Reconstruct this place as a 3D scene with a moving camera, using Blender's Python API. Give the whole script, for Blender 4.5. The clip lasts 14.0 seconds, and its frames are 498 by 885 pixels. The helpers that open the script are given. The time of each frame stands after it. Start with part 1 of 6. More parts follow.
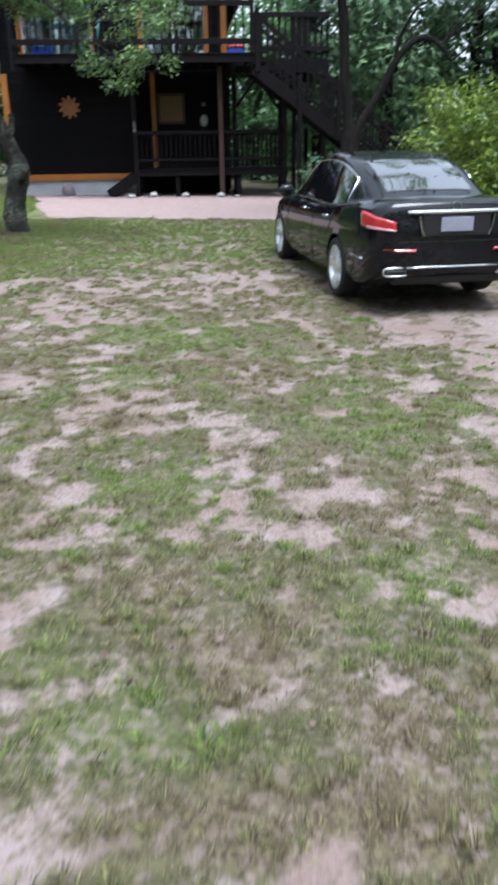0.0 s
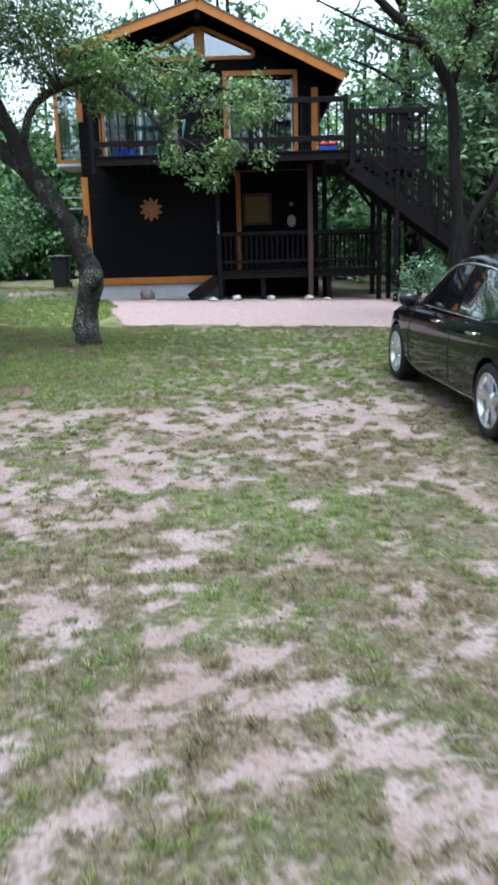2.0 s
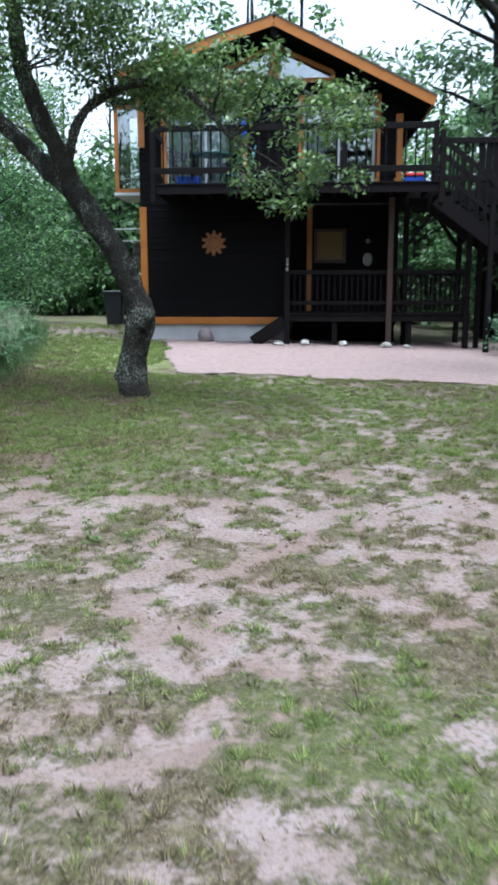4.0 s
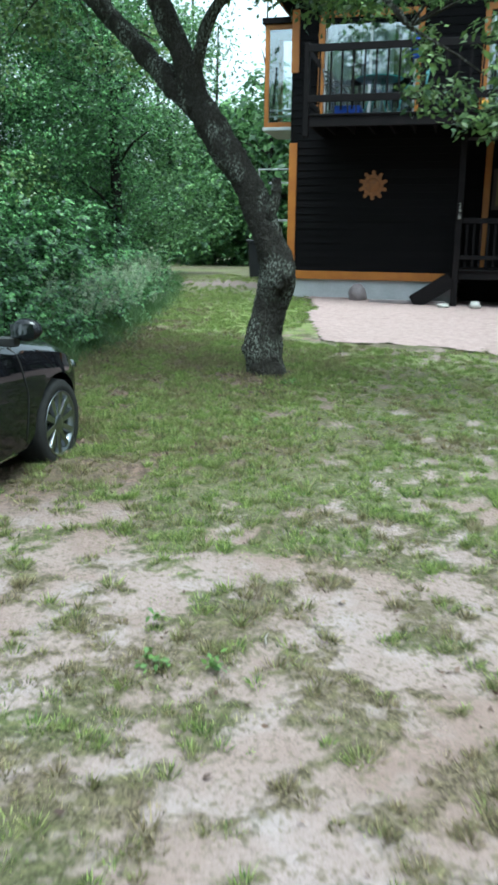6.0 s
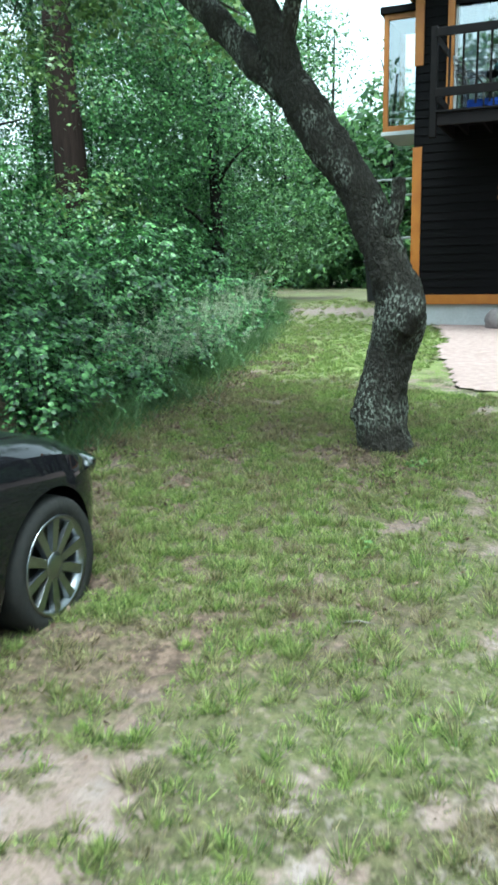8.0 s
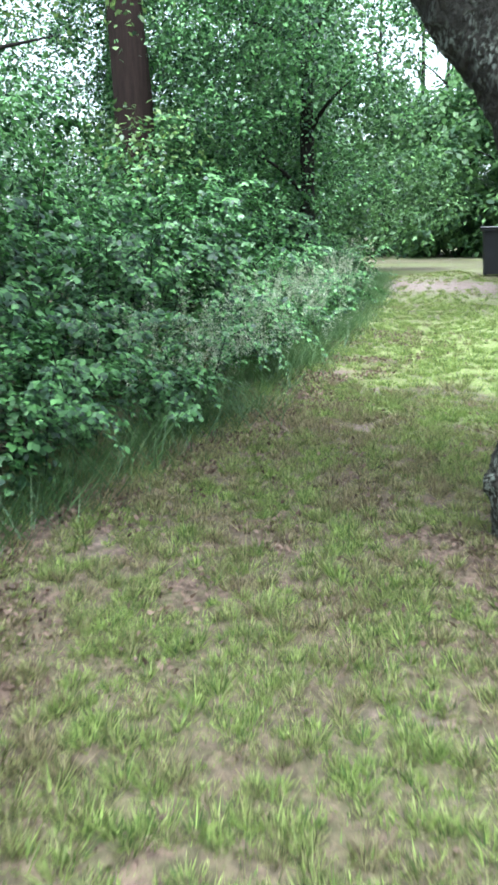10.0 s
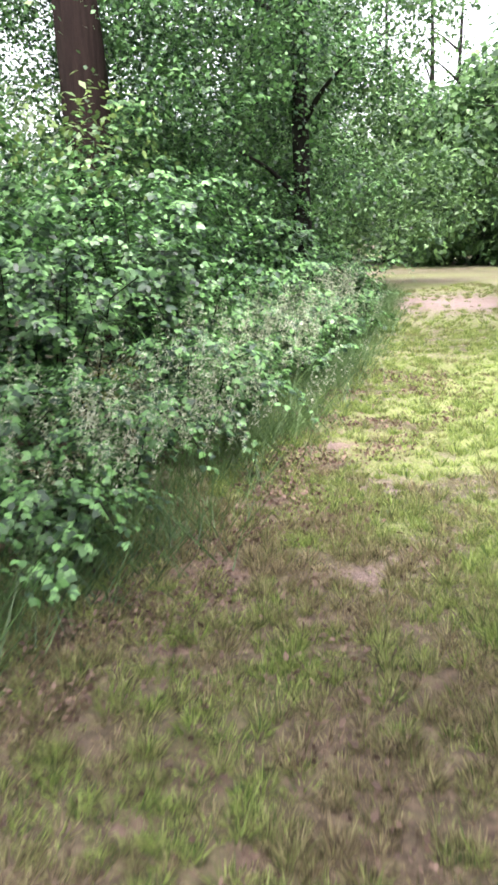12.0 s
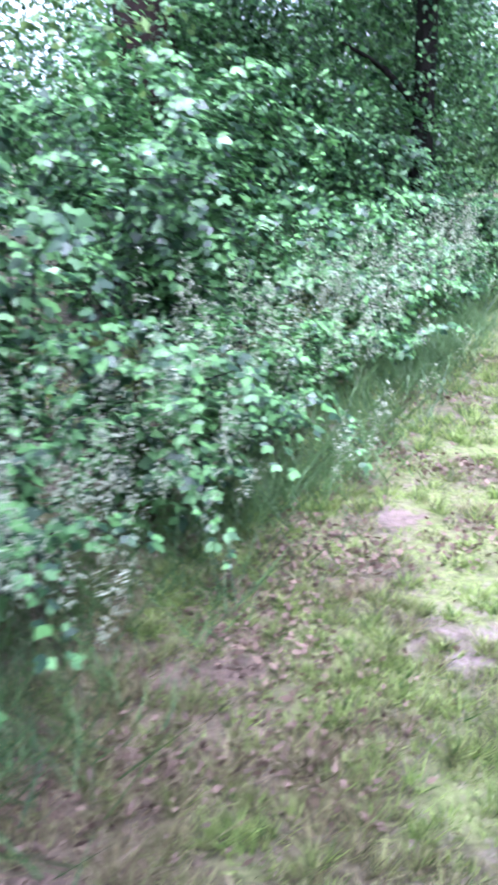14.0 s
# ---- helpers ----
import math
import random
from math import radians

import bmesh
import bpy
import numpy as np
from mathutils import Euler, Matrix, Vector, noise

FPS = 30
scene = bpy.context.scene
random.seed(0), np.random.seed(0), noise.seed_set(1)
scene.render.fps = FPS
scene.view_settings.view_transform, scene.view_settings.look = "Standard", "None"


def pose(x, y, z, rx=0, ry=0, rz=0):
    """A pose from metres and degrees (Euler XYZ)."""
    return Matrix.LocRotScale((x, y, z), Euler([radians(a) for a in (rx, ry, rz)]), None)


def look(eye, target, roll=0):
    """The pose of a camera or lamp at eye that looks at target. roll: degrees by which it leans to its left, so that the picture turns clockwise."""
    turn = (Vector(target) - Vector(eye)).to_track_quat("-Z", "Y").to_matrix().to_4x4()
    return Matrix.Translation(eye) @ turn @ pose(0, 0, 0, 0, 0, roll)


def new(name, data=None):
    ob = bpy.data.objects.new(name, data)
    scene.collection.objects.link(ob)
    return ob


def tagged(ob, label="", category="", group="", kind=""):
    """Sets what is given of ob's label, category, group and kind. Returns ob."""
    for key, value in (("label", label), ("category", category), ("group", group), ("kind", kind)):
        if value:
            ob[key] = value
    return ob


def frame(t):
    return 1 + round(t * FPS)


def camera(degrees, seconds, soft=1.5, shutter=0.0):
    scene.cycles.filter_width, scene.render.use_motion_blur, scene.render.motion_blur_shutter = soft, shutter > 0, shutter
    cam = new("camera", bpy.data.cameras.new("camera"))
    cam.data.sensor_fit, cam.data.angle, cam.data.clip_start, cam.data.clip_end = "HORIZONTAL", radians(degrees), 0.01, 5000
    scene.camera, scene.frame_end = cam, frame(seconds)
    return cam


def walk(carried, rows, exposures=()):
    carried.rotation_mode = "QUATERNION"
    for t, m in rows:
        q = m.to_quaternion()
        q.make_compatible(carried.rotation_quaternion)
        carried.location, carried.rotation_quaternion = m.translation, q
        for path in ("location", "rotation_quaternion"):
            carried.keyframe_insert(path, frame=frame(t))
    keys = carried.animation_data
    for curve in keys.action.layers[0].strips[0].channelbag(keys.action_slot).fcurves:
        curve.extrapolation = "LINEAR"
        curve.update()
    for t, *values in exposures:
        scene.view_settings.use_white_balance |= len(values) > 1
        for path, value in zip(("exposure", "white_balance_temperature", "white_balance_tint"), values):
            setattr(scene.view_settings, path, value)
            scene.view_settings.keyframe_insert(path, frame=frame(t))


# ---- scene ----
cam = camera(34.7, 14.0, 3.0, 0.45)
SKY, SUN = 0.155, 1.5
METRES, EYE, TILT, LEAN, TURN = 16.0, 1.55, 0.0, 0.0, 0.0
EXPOSURES = [(0.0, 1.46, 5500, 7), (0.8, 1.56, 5430, 6), (3.0, 1.47, 5380, 5), (4.0, 1.42, 5350, 5), (7.0, 1.72, 5350, -15), (9.0, 2.15, 5500, -9), (11.5, 2.55, 5500, 14), (12.5, 2.58, 7300, 20), (13.4, 2.62, 6500, 29), (14.0, 2.78, 5000, 24)]
ROWS = [
    (0.0, 0.0, 0.0, 0.0, -0.34, -19.98, 0.93),
    (0.5, -0.0046, 0.0349, 0.0013, -3.74, -17.38, 0.3),
    (1.0, -0.0128, 0.0681, 0.001, -1.97, -15.91, 0.77),
    (1.5, -0.0204, 0.1039, 0.0018, -0.06, -15.32, 1.58),
    (2.0, -0.027, 0.1442, 0.0037, 4.8, -13.35, 1.59),
    (2.5, -0.0348, 0.1799, 0.0033, 5.55, -12.44, 2.33),
    (3.0, -0.0417, 0.214, 0.0041, 9.67, -11.62, 1.18),
    (3.5, -0.0508, 0.2474, 0.0045, 7.44, -9.93, -0.02),
    (4.0, -0.0579, 0.2818, 0.0031, 8.86, -10.53, 0.09),
    (6.5, -0.0992, 0.4489, 0.0041, 21.28, -14.12, -0.07),
    (7.0, -0.1098, 0.4826, 0.0055, 23.39, -12.86, 1.14),
    (7.5, -0.1197, 0.5205, 0.0063, 27.5, -11.9, 1.55),
    (8.0, -0.1326, 0.5512, 0.007, 27.83, -12.54, 1.23),
    (8.5, -0.1433, 0.5888, 0.0063, 29.44, -13.0, 1.94),
    (9.0, -0.1592, 0.6223, 0.0059, 33.45, -13.9, -0.02),
    (11.5, -0.2431, 0.783, 0.0075, 35.97, -14.82, 1.93),
    (12.0, -0.2583, 0.8156, 0.0091, 35.5, -14.17, 1.61),
    (12.5, -0.2749, 0.8464, 0.0099, 35.56, -14.66, 1.69),
    (13.0, -0.2874, 0.8761, 0.0114, 39.55, -14.73, 1.54),
    (13.5, -0.3057, 0.9056, 0.0107, 46.75, -16.74, -0.87),
    (14.0, -0.3124, 0.9408, 0.0101, 45.08, -19.42, 0.53),
]
walk(cam, [(t, pose(0, 0, EYE, TILT, LEAN, TURN) @ pose(METRES * x, METRES * y, METRES * z, 90 + pitch, roll, yaw)) for t, x, y, z, yaw, pitch, roll in ROWS], EXPOSURES)

# ---- light ----
world = bpy.data.worlds.new("sky_world")
scene.world = world
world.use_nodes = True
wn, wl = world.node_tree.nodes, world.node_tree.links
sky = wn.new("ShaderNodeTexSky")
sky.sky_type, sky.sun_disc, sky.sun_elevation, sky.sun_rotation = "NISHITA", False, radians(74), radians(139)
sky.air_density, sky.dust_density = 1.2, 4.0
soft_sky = wn.new("ShaderNodeHueSaturation")
soft_sky.inputs["Saturation"].default_value = 0.22
wl.new(sky.outputs[0], soft_sky.inputs["Color"])
wl.new(soft_sky.outputs[0], wn["Background"].inputs["Color"])
wn["Background"].inputs["Strength"].default_value = SKY

sun_data = bpy.data.lights.new("sun", "SUN")
sun_data.energy, sun_data.angle, sun_data.color = SUN, radians(30), (1.0, 0.96, 0.9)
sun = new("sun", sun_data)
sun.matrix_world = look((6, -7, 32), (0, 0, 0))

# ---- materials ----


def material(name, base, second=None, rough=0.7, metal=0.0, scale=6.0, detail=6.0, bump=0.0, bump_scale=40.0, stretch=(1, 1, 1),
             vary=0.0, coat=0.0, island=False, spec=0.5, fine=0.35):
    """A Principled material: two colours mixed by coarse and fine noise, optional per-piece variation and bump."""
    m = bpy.data.materials.new(name)
    m.use_nodes = True
    n, l = m.node_tree.nodes, m.node_tree.links
    p = n["Principled BSDF"]
    p.inputs["Roughness"].default_value, p.inputs["Metallic"].default_value = rough, metal
    p.inputs["Coat Weight"].default_value = coat
    p.inputs["Specular IOR Level"].default_value = spec
    co = n.new("ShaderNodeTexCoord")
    mp = n.new("ShaderNodeMapping")
    mp.inputs["Scale"].default_value = stretch
    l.new(co.outputs["Object"], mp.inputs["Vector"])
    second = second or tuple(c * 0.7 for c in base)
    n1 = n.new("ShaderNodeTexNoise")
    n1.inputs["Scale"].default_value, n1.inputs["Detail"].default_value = scale, detail
    n2 = n.new("ShaderNodeTexNoise")
    n2.inputs["Scale"].default_value, n2.inputs["Detail"].default_value = scale * 9, 3
    l.new(mp.outputs[0], n1.inputs["Vector"])
    l.new(mp.outputs[0], n2.inputs["Vector"])
    mixf = n.new("ShaderNodeMix")
    mixf.inputs["Factor"].default_value = fine
    l.new(n1.outputs["Fac"], mixf.inputs[2])
    l.new(n2.outputs["Fac"], mixf.inputs[3])
    ramp = n.new("ShaderNodeMapRange")
    ramp.inputs["From Min"].default_value, ramp.inputs["From Max"].default_value = 0.36, 0.64
    l.new(mixf.outputs[0], ramp.inputs["Value"])
    mix = n.new("ShaderNodeMix")
    mix.data_type = "RGBA"
    mix.inputs[6].default_value, mix.inputs[7].default_value = (*base, 1), (*second, 1)
    l.new(ramp.outputs[0], mix.inputs[0])
    out = mix.outputs[2]
    if vary:
        hs = n.new("ShaderNodeHueSaturation")
        src = n.new("ShaderNodeNewGeometry") if island else n.new("ShaderNodeObjectInfo")
        rnd = src.outputs["Random Per Island" if island else "Random"]
        vr = n.new("ShaderNodeMapRange")
        vr.inputs["To Min"].default_value, vr.inputs["To Max"].default_value = 1 - vary, 1 + vary
        l.new(rnd, vr.inputs["Value"])
        l.new(vr.outputs[0], hs.inputs["Value"])
        l.new(out, hs.inputs["Color"])
        out = hs.outputs[0]
    l.new(out, p.inputs["Base Color"])
    if bump:
        nb = n.new("ShaderNodeTexNoise")
        nb.inputs["Scale"].default_value, nb.inputs["Detail"].default_value = bump_scale, 5
        l.new(mp.outputs[0], nb.inputs["Vector"])
        b = n.new("ShaderNodeBump")
        b.inputs["Strength"].default_value, b.inputs["Distance"].default_value = bump, 0.02
        l.new(nb.outputs["Fac"], b.inputs["Height"])
        l.new(b.outputs[0], p.inputs["Normal"])
    return m


def leaf_material(name, dark, light, rough=0.42, through_light=0.25, lo=0.22):
    """Leaves: colour varies leaf by leaf and over the plant, some light passes through."""
    m = bpy.data.materials.new(name)
    m.use_nodes = True
    n, l = m.node_tree.nodes, m.node_tree.links
    p = n["Principled BSDF"]
    p.inputs["Roughness"].default_value = rough
    p.inputs["Specular IOR Level"].default_value = 0.45
    geo = n.new("ShaderNodeNewGeometry")
    co = n.new("ShaderNodeTexCoord")
    ns = n.new("ShaderNodeTexNoise")
    ns.inputs["Scale"].default_value, ns.inputs["Detail"].default_value = 1.3, 3
    l.new(co.outputs["Object"], ns.inputs["Vector"])
    ad = n.new("ShaderNodeMix")
    ad.inputs["Factor"].default_value = 0.5
    l.new(geo.outputs["Random Per Island"], ad.inputs[2])
    l.new(ns.outputs["Fac"], ad.inputs[3])
    mr = n.new("ShaderNodeMapRange")
    mr.inputs["From Min"].default_value, mr.inputs["From Max"].default_value = lo, 0.80
    l.new(ad.outputs[0], mr.inputs["Value"])
    mix = n.new("ShaderNodeMix")
    mix.data_type = "RGBA"
    mix.inputs[6].default_value, mix.inputs[7].default_value = (*dark, 1), (*light, 1)
    l.new(mr.outputs[0], mix.inputs[0])
    l.new(mix.outputs[2], p.inputs["Base Color"])
    tr = n.new("ShaderNodeBsdfTranslucent")
    l.new(mix.outputs[2], tr.inputs["Color"])
    ms = n.new("ShaderNodeMixShader")
    ms.inputs[0].default_value = through_light
    l.new(p.outputs[0], ms.inputs[1])
    l.new(tr.outputs[0], ms.inputs[2])
    l.new(ms.outputs[0], n["Material Output"].inputs["Surface"])
    return m


def glass_material(name, tint=(0.6, 0.65, 0.68), alpha=0.5):
    """A window pane: mirror-like gloss over a part that lets light through."""
    m = bpy.data.materials.new(name)
    m.use_nodes = True
    n, l = m.node_tree.nodes, m.node_tree.links
    n.remove(n["Principled BSDF"])
    gl, tr, mx = n.new("ShaderNodeBsdfGlossy"), n.new("ShaderNodeBsdfTransparent"), n.new("ShaderNodeMixShader")
    gl.inputs["Roughness"].default_value, gl.inputs["Color"].default_value = 0.02, (0.9, 0.93, 0.95, 1)
    tr.inputs["Color"].default_value = (*tint, 1)
    fr = n.new("ShaderNodeFresnel")
    fr.inputs["IOR"].default_value = 1.5
    mm = n.new("ShaderNodeMapRange")
    mm.inputs["From Min"].default_value, mm.inputs["From Max"].default_value = 0.0, 1.0
    mm.inputs["To Min"].default_value, mm.inputs["To Max"].default_value = alpha, 1.0
    l.new(fr.outputs[0], mm.inputs["Value"])
    l.new(mm.outputs[0], mx.inputs[0])
    l.new(tr.outputs[0], mx.inputs[1])
    l.new(gl.outputs[0], mx.inputs[2])
    l.new(mx.outputs[0], n["Material Output"].inputs["Surface"])
    return m


def bark_material(name, dark, mid, lichen):
    """Cracked bark with pale lichen flecks gathered in patches."""
    m = bpy.data.materials.new(name)
    m.use_nodes = True
    n, l = m.node_tree.nodes, m.node_tree.links
    p = n["Principled BSDF"]
    p.inputs["Roughness"].default_value, p.inputs["Specular IOR Level"].default_value = 0.95, 0.2
    co, mp = n.new("ShaderNodeTexCoord"), n.new("ShaderNodeMapping")
    mp.inputs["Scale"].default_value = (1.0, 1.0, 0.55)
    l.new(co.outputs["Object"], mp.inputs["Vector"])

    def tex(scale, detail, lo, hi):
        t, r = n.new("ShaderNodeTexNoise"), n.new("ShaderNodeMapRange")
        t.inputs["Scale"].default_value, t.inputs["Detail"].default_value = scale, detail
        r.inputs["From Min"].default_value, r.inputs["From Max"].default_value = lo, hi
        l.new(mp.outputs[0], t.inputs["Vector"])
        l.new(t.outputs["Fac"], r.inputs["Value"])
        return r.outputs[0]

    def mix(f, a, b):
        x = n.new("ShaderNodeMix")
        x.data_type = "RGBA"
        l.new(f, x.inputs[0])
        for k, v in ((6, a), (7, b)):
            if isinstance(v, tuple):
                x.inputs[k].default_value = (*v, 1)
            else:
                l.new(v, x.inputs[k])
        return x.outputs[2]

    vor = n.new("ShaderNodeTexVoronoi")
    vor.feature = "DISTANCE_TO_EDGE"
    vor.inputs["Scale"].default_value = 30
    wob, mv = n.new("ShaderNodeTexNoise"), n.new("ShaderNodeMix")
    wob.inputs["Scale"].default_value, wob.inputs["Detail"].default_value = 16, 6
    l.new(mp.outputs[0], wob.inputs["Vector"])
    mv.data_type = "VECTOR"
    mv.inputs[0].default_value = 0.10
    l.new(mp.outputs[0], mv.inputs[4])
    l.new(wob.outputs["Color"], mv.inputs[5])
    l.new(mv.outputs[1], vor.inputs["Vector"])
    cr = n.new("ShaderNodeMapRange")
    cr.inputs["From Min"].default_value, cr.inputs["From Max"].default_value = -0.15, 0.25
    l.new(vor.outputs["Distance"], cr.inputs["Value"])
    base = mix(cr.outputs[0], dark, mid)
    both = n.new("ShaderNodeMath")
    both.operation = "MULTIPLY"
    l.new(tex(58, 12, 0.49, 0.60), both.inputs[0])
    l.new(tex(4.5, 9, 0.47, 0.60), both.inputs[1])
    l.new(mix(both.outputs[0], base, lichen), p.inputs["Base Color"])
    add = n.new("ShaderNodeMath")
    l.new(cr.outputs[0], add.inputs[0])
    l.new(tex(30, 8, 0.3, 0.7), add.inputs[1])
    bp = n.new("ShaderNodeBump")
    bp.inputs["Strength"].default_value, bp.inputs["Distance"].default_value = 0.9, 0.02
    l.new(add.outputs[0], bp.inputs["Height"])
    l.new(bp.outputs[0], p.inputs["Normal"])
    return m


M_SIDING = material("dark_stained_siding", (0.00383, 0.00297, 0.00351), (0.00202, 0.00162, 0.00207), 0.8, spec=0.12, scale=3, stretch=(0.35, 1, 3), bump=0.25, bump_scale=25, vary=0.25)
M_DECK = material("dark_brown_timber", (0.00741, 0.00526, 0.00565), (0.00351, 0.00273, 0.00312), 0.75, spec=0.14, scale=4, bump=0.3, bump_scale=30, vary=0.25)
M_BROWN = material("brown_timber", (0.0488, 0.0234, 0.013), (0.0292, 0.0156, 0.0104), 0.6, scale=5, stretch=(2, 2, 0.3), bump=0.25, vary=0.2)
M_ORANGE = material("orange_trim_paint", (0.381, 0.139, 0.0136), (0.313, 0.102, 0.0102), 0.5, scale=5, bump=0.12, bump_scale=30, vary=0.08)
M_SUNPAINT = material("weathered_orange_metal", (0.245, 0.085, 0.0136), (0.15, 0.0544, 0.0136), 0.55, scale=18, bump=0.2)
M_FOUND = material("white_painted_block", (0.465, 0.465, 0.48), (0.375, 0.375, 0.383), 0.85, scale=3, bump=0.3, bump_scale=18)
M_WHITE = material("white_paint", (0.54, 0.547, 0.555), (0.465, 0.473, 0.488), 0.5, scale=4)
M_CURTAIN = material("white_curtain", (0.72, 0.73, 0.77), (0.60, 0.61, 0.66), 0.9, scale=2, stretch=(12, 12, 0.3))
M_AMBER = material("amber_blind", (0.156, 0.102, 0.036), (0.12, 0.078, 0.03), 0.8, scale=4, stretch=(1, 1, 8))
M_INSIDE = material("room_wall_paint", (0.196, 0.182, 0.175), (0.154, 0.147, 0.14), 0.9, scale=2)
M_SHINGLE = material("grey_roof_shingle", (0.1, 0.095, 0.09), (0.06, 0.058, 0.055), 0.9, scale=12, bump=0.4)
M_STONE = material("pale_field_stone", (0.413, 0.398, 0.375), (0.27, 0.255, 0.24), 0.85, scale=9, bump=0.5, bump_scale=20)
M_BOULDER = material("pink_grey_granite", (0.21, 0.175, 0.175), (0.14, 0.119, 0.126), 0.85, scale=14, bump=0.4, bump_scale=25)
M_BIN = material("black_plastic", (0.0072, 0.0084, 0.012), (0.012, 0.0132, 0.018), 0.45, scale=4)
M_TEAL = material("teal_enamel_metal", (0.03, 0.16, 0.16), (0.02, 0.1, 0.11), 0.4, scale=8)
M_BLACKMETAL = material("black_metal", (0.015, 0.015, 0.016), (0.025, 0.025, 0.026), 0.45, scale=8)
M_BLUE = material("blue_cloth", (0.03, 0.09, 0.5), (0.02, 0.06, 0.38), 0.8, scale=6)
M_RED = material("red_cloth", (0.5, 0.03, 0.03), (0.4, 0.02, 0.03), 0.8, scale=6)
M_YELLOW = material("yellow_lantern_shade", (0.75, 0.4, 0.03), (0.65, 0.3, 0.02), 0.5, scale=6)
M_GLASS = glass_material("window_glass", (0.75, 0.78, 0.8), 0.18)
M_BARK = bark_material("lichened_bark", (0.016, 0.014, 0.012), (0.05, 0.045, 0.038), (0.24, 0.255, 0.22))
M_BARK_DARK = material("dark_furrowed_bark", (0.011, 0.0096, 0.0085), (0.025, 0.022, 0.0195), 0.95, scale=9, stretch=(2, 2, 0.35), bump=0.9, bump_scale=16, spec=0.1)
M_BARK_RED = material("red_brown_bark", (0.034, 0.022, 0.019), (0.018, 0.012, 0.011), 0.95, spec=0.1, scale=9, stretch=(2.5, 2.5, 0.25), bump=0.9, bump_scale=16)
L_APPLE = leaf_material("fresh_tree_leaf", (0.0193, 0.0523, 0.0185), (0.20, 0.30, 0.085), 0.42, 0.32)
L_BRAMBLE = leaf_material("bramble_leaf", (0.013, 0.042, 0.016), (0.18, 0.38, 0.115), 0.42, 0.28, 0.36)
L_BRIGHT = leaf_material("bright_shrub_leaf", (0.045, 0.10, 0.02), (0.29, 0.36, 0.045), 0.42, 0.35)
L_RHODO = leaf_material("blue_green_shrub_leaf", (0.036, 0.085, 0.05), (0.21, 0.36, 0.20), 0.4)
L_WOOD = leaf_material("woodland_leaf", (0.028, 0.07, 0.025), (0.175, 0.32, 0.10), 0.5, 0.36, 0.34)
L_PINE = leaf_material("pine_needle", (0.038, 0.080, 0.038), (0.17, 0.27, 0.12), 0.6, 0.28)
L_SEED = leaf_material("pale_grass_seed_head", (0.27, 0.30, 0.20), (0.50, 0.53, 0.40), 0.7, 0.35)
L_TALL = leaf_material("tall_grass_blade", (0.026, 0.062, 0.02), (0.125, 0.21, 0.065), 0.5, 0.3)
L_LITTER = leaf_material("dead_leaf", (0.045, 0.026, 0.019), (0.20, 0.132, 0.098), 0.8, 0.1)

# ---- helpers of this scene ----


def thing(name, label, category, matrix=None, group="", kind=""):
    ob = new(name)
    ob.empty_display_size = 0.1
    if matrix is not None:
        ob.matrix_world = matrix
    return tagged(ob, label, category, group, kind)


def mesh_of(bm, name, mat, smooth=False):
    me = bpy.data.meshes.new(name)
    bm.to_mesh(me)
    bm.free()
    me.materials.append(mat)
    if smooth:
        for f in me.polygons:
            f.use_smooth = True
    return me


def part(name, bm, mat, parent=None, label="", smooth=False):
    ob = new(name, mesh_of(bm, name, mat, smooth))
    ob.parent = parent
    return tagged(ob, label)


def box(bm, x0, x1, y0, y1, z0, z1, bevel=0.0):
    vs = [bm.verts.new(c) for c in ((x0, y0, z0), (x1, y0, z0), (x1, y1, z0), (x0, y1, z0), (x0, y0, z1), (x1, y0, z1), (x1, y1, z1), (x0, y1, z1))]
    fs = [bm.faces.new([vs[i] for i in f]) for f in ((3, 2, 1, 0), (4, 5, 6, 7), (0, 1, 5, 4), (1, 2, 6, 5), (2, 3, 7, 6), (3, 0, 4, 7))]
    if bevel:
        es = list({e for f in fs for e in f.edges})
        bmesh.ops.bevel(bm, geom=es, offset=bevel, segments=1, affect="EDGES")
    return bm


def boxpart(name, dims, mat, parent, label="", bevel=0.006):
    return part(name, box(bmesh.new(), *dims, bevel), mat, parent, label)


def beam(bm, a, b, w, h, up=(0, 0, 1)):
    """A straight bar from a to b, w wide across and h high."""
    a, b = Vector(a), Vector(b)
    d = (b - a).normalized()
    s = d.cross(Vector(up))
    s = s.normalized() if s.length > 1e-4 else Vector((1, 0, 0))
    u = s.cross(d)
    rings = []
    for p in (a, b):
        rings.append([bm.verts.new(p + s * (w / 2) * i + u * (h / 2) * j) for i, j in ((-1, -1), (1, -1), (1, 1), (-1, 1))])
    for k in range(4):
        bm.faces.new((rings[0][k], rings[0][(k + 1) % 4], rings[1][(k + 1) % 4], rings[1][k]))
    bm.faces.new(rings[0][::-1])
    bm.faces.new(rings[1])
    bmesh.ops.recalc_face_normals(bm, faces=bm.faces[:])
    return bm


def beampart(name, a, b, w, h, mat, parent, label="", up=(0, 0, 1)):
    return part(name, beam(bmesh.new(), a, b, w, h, up), mat, parent, label)


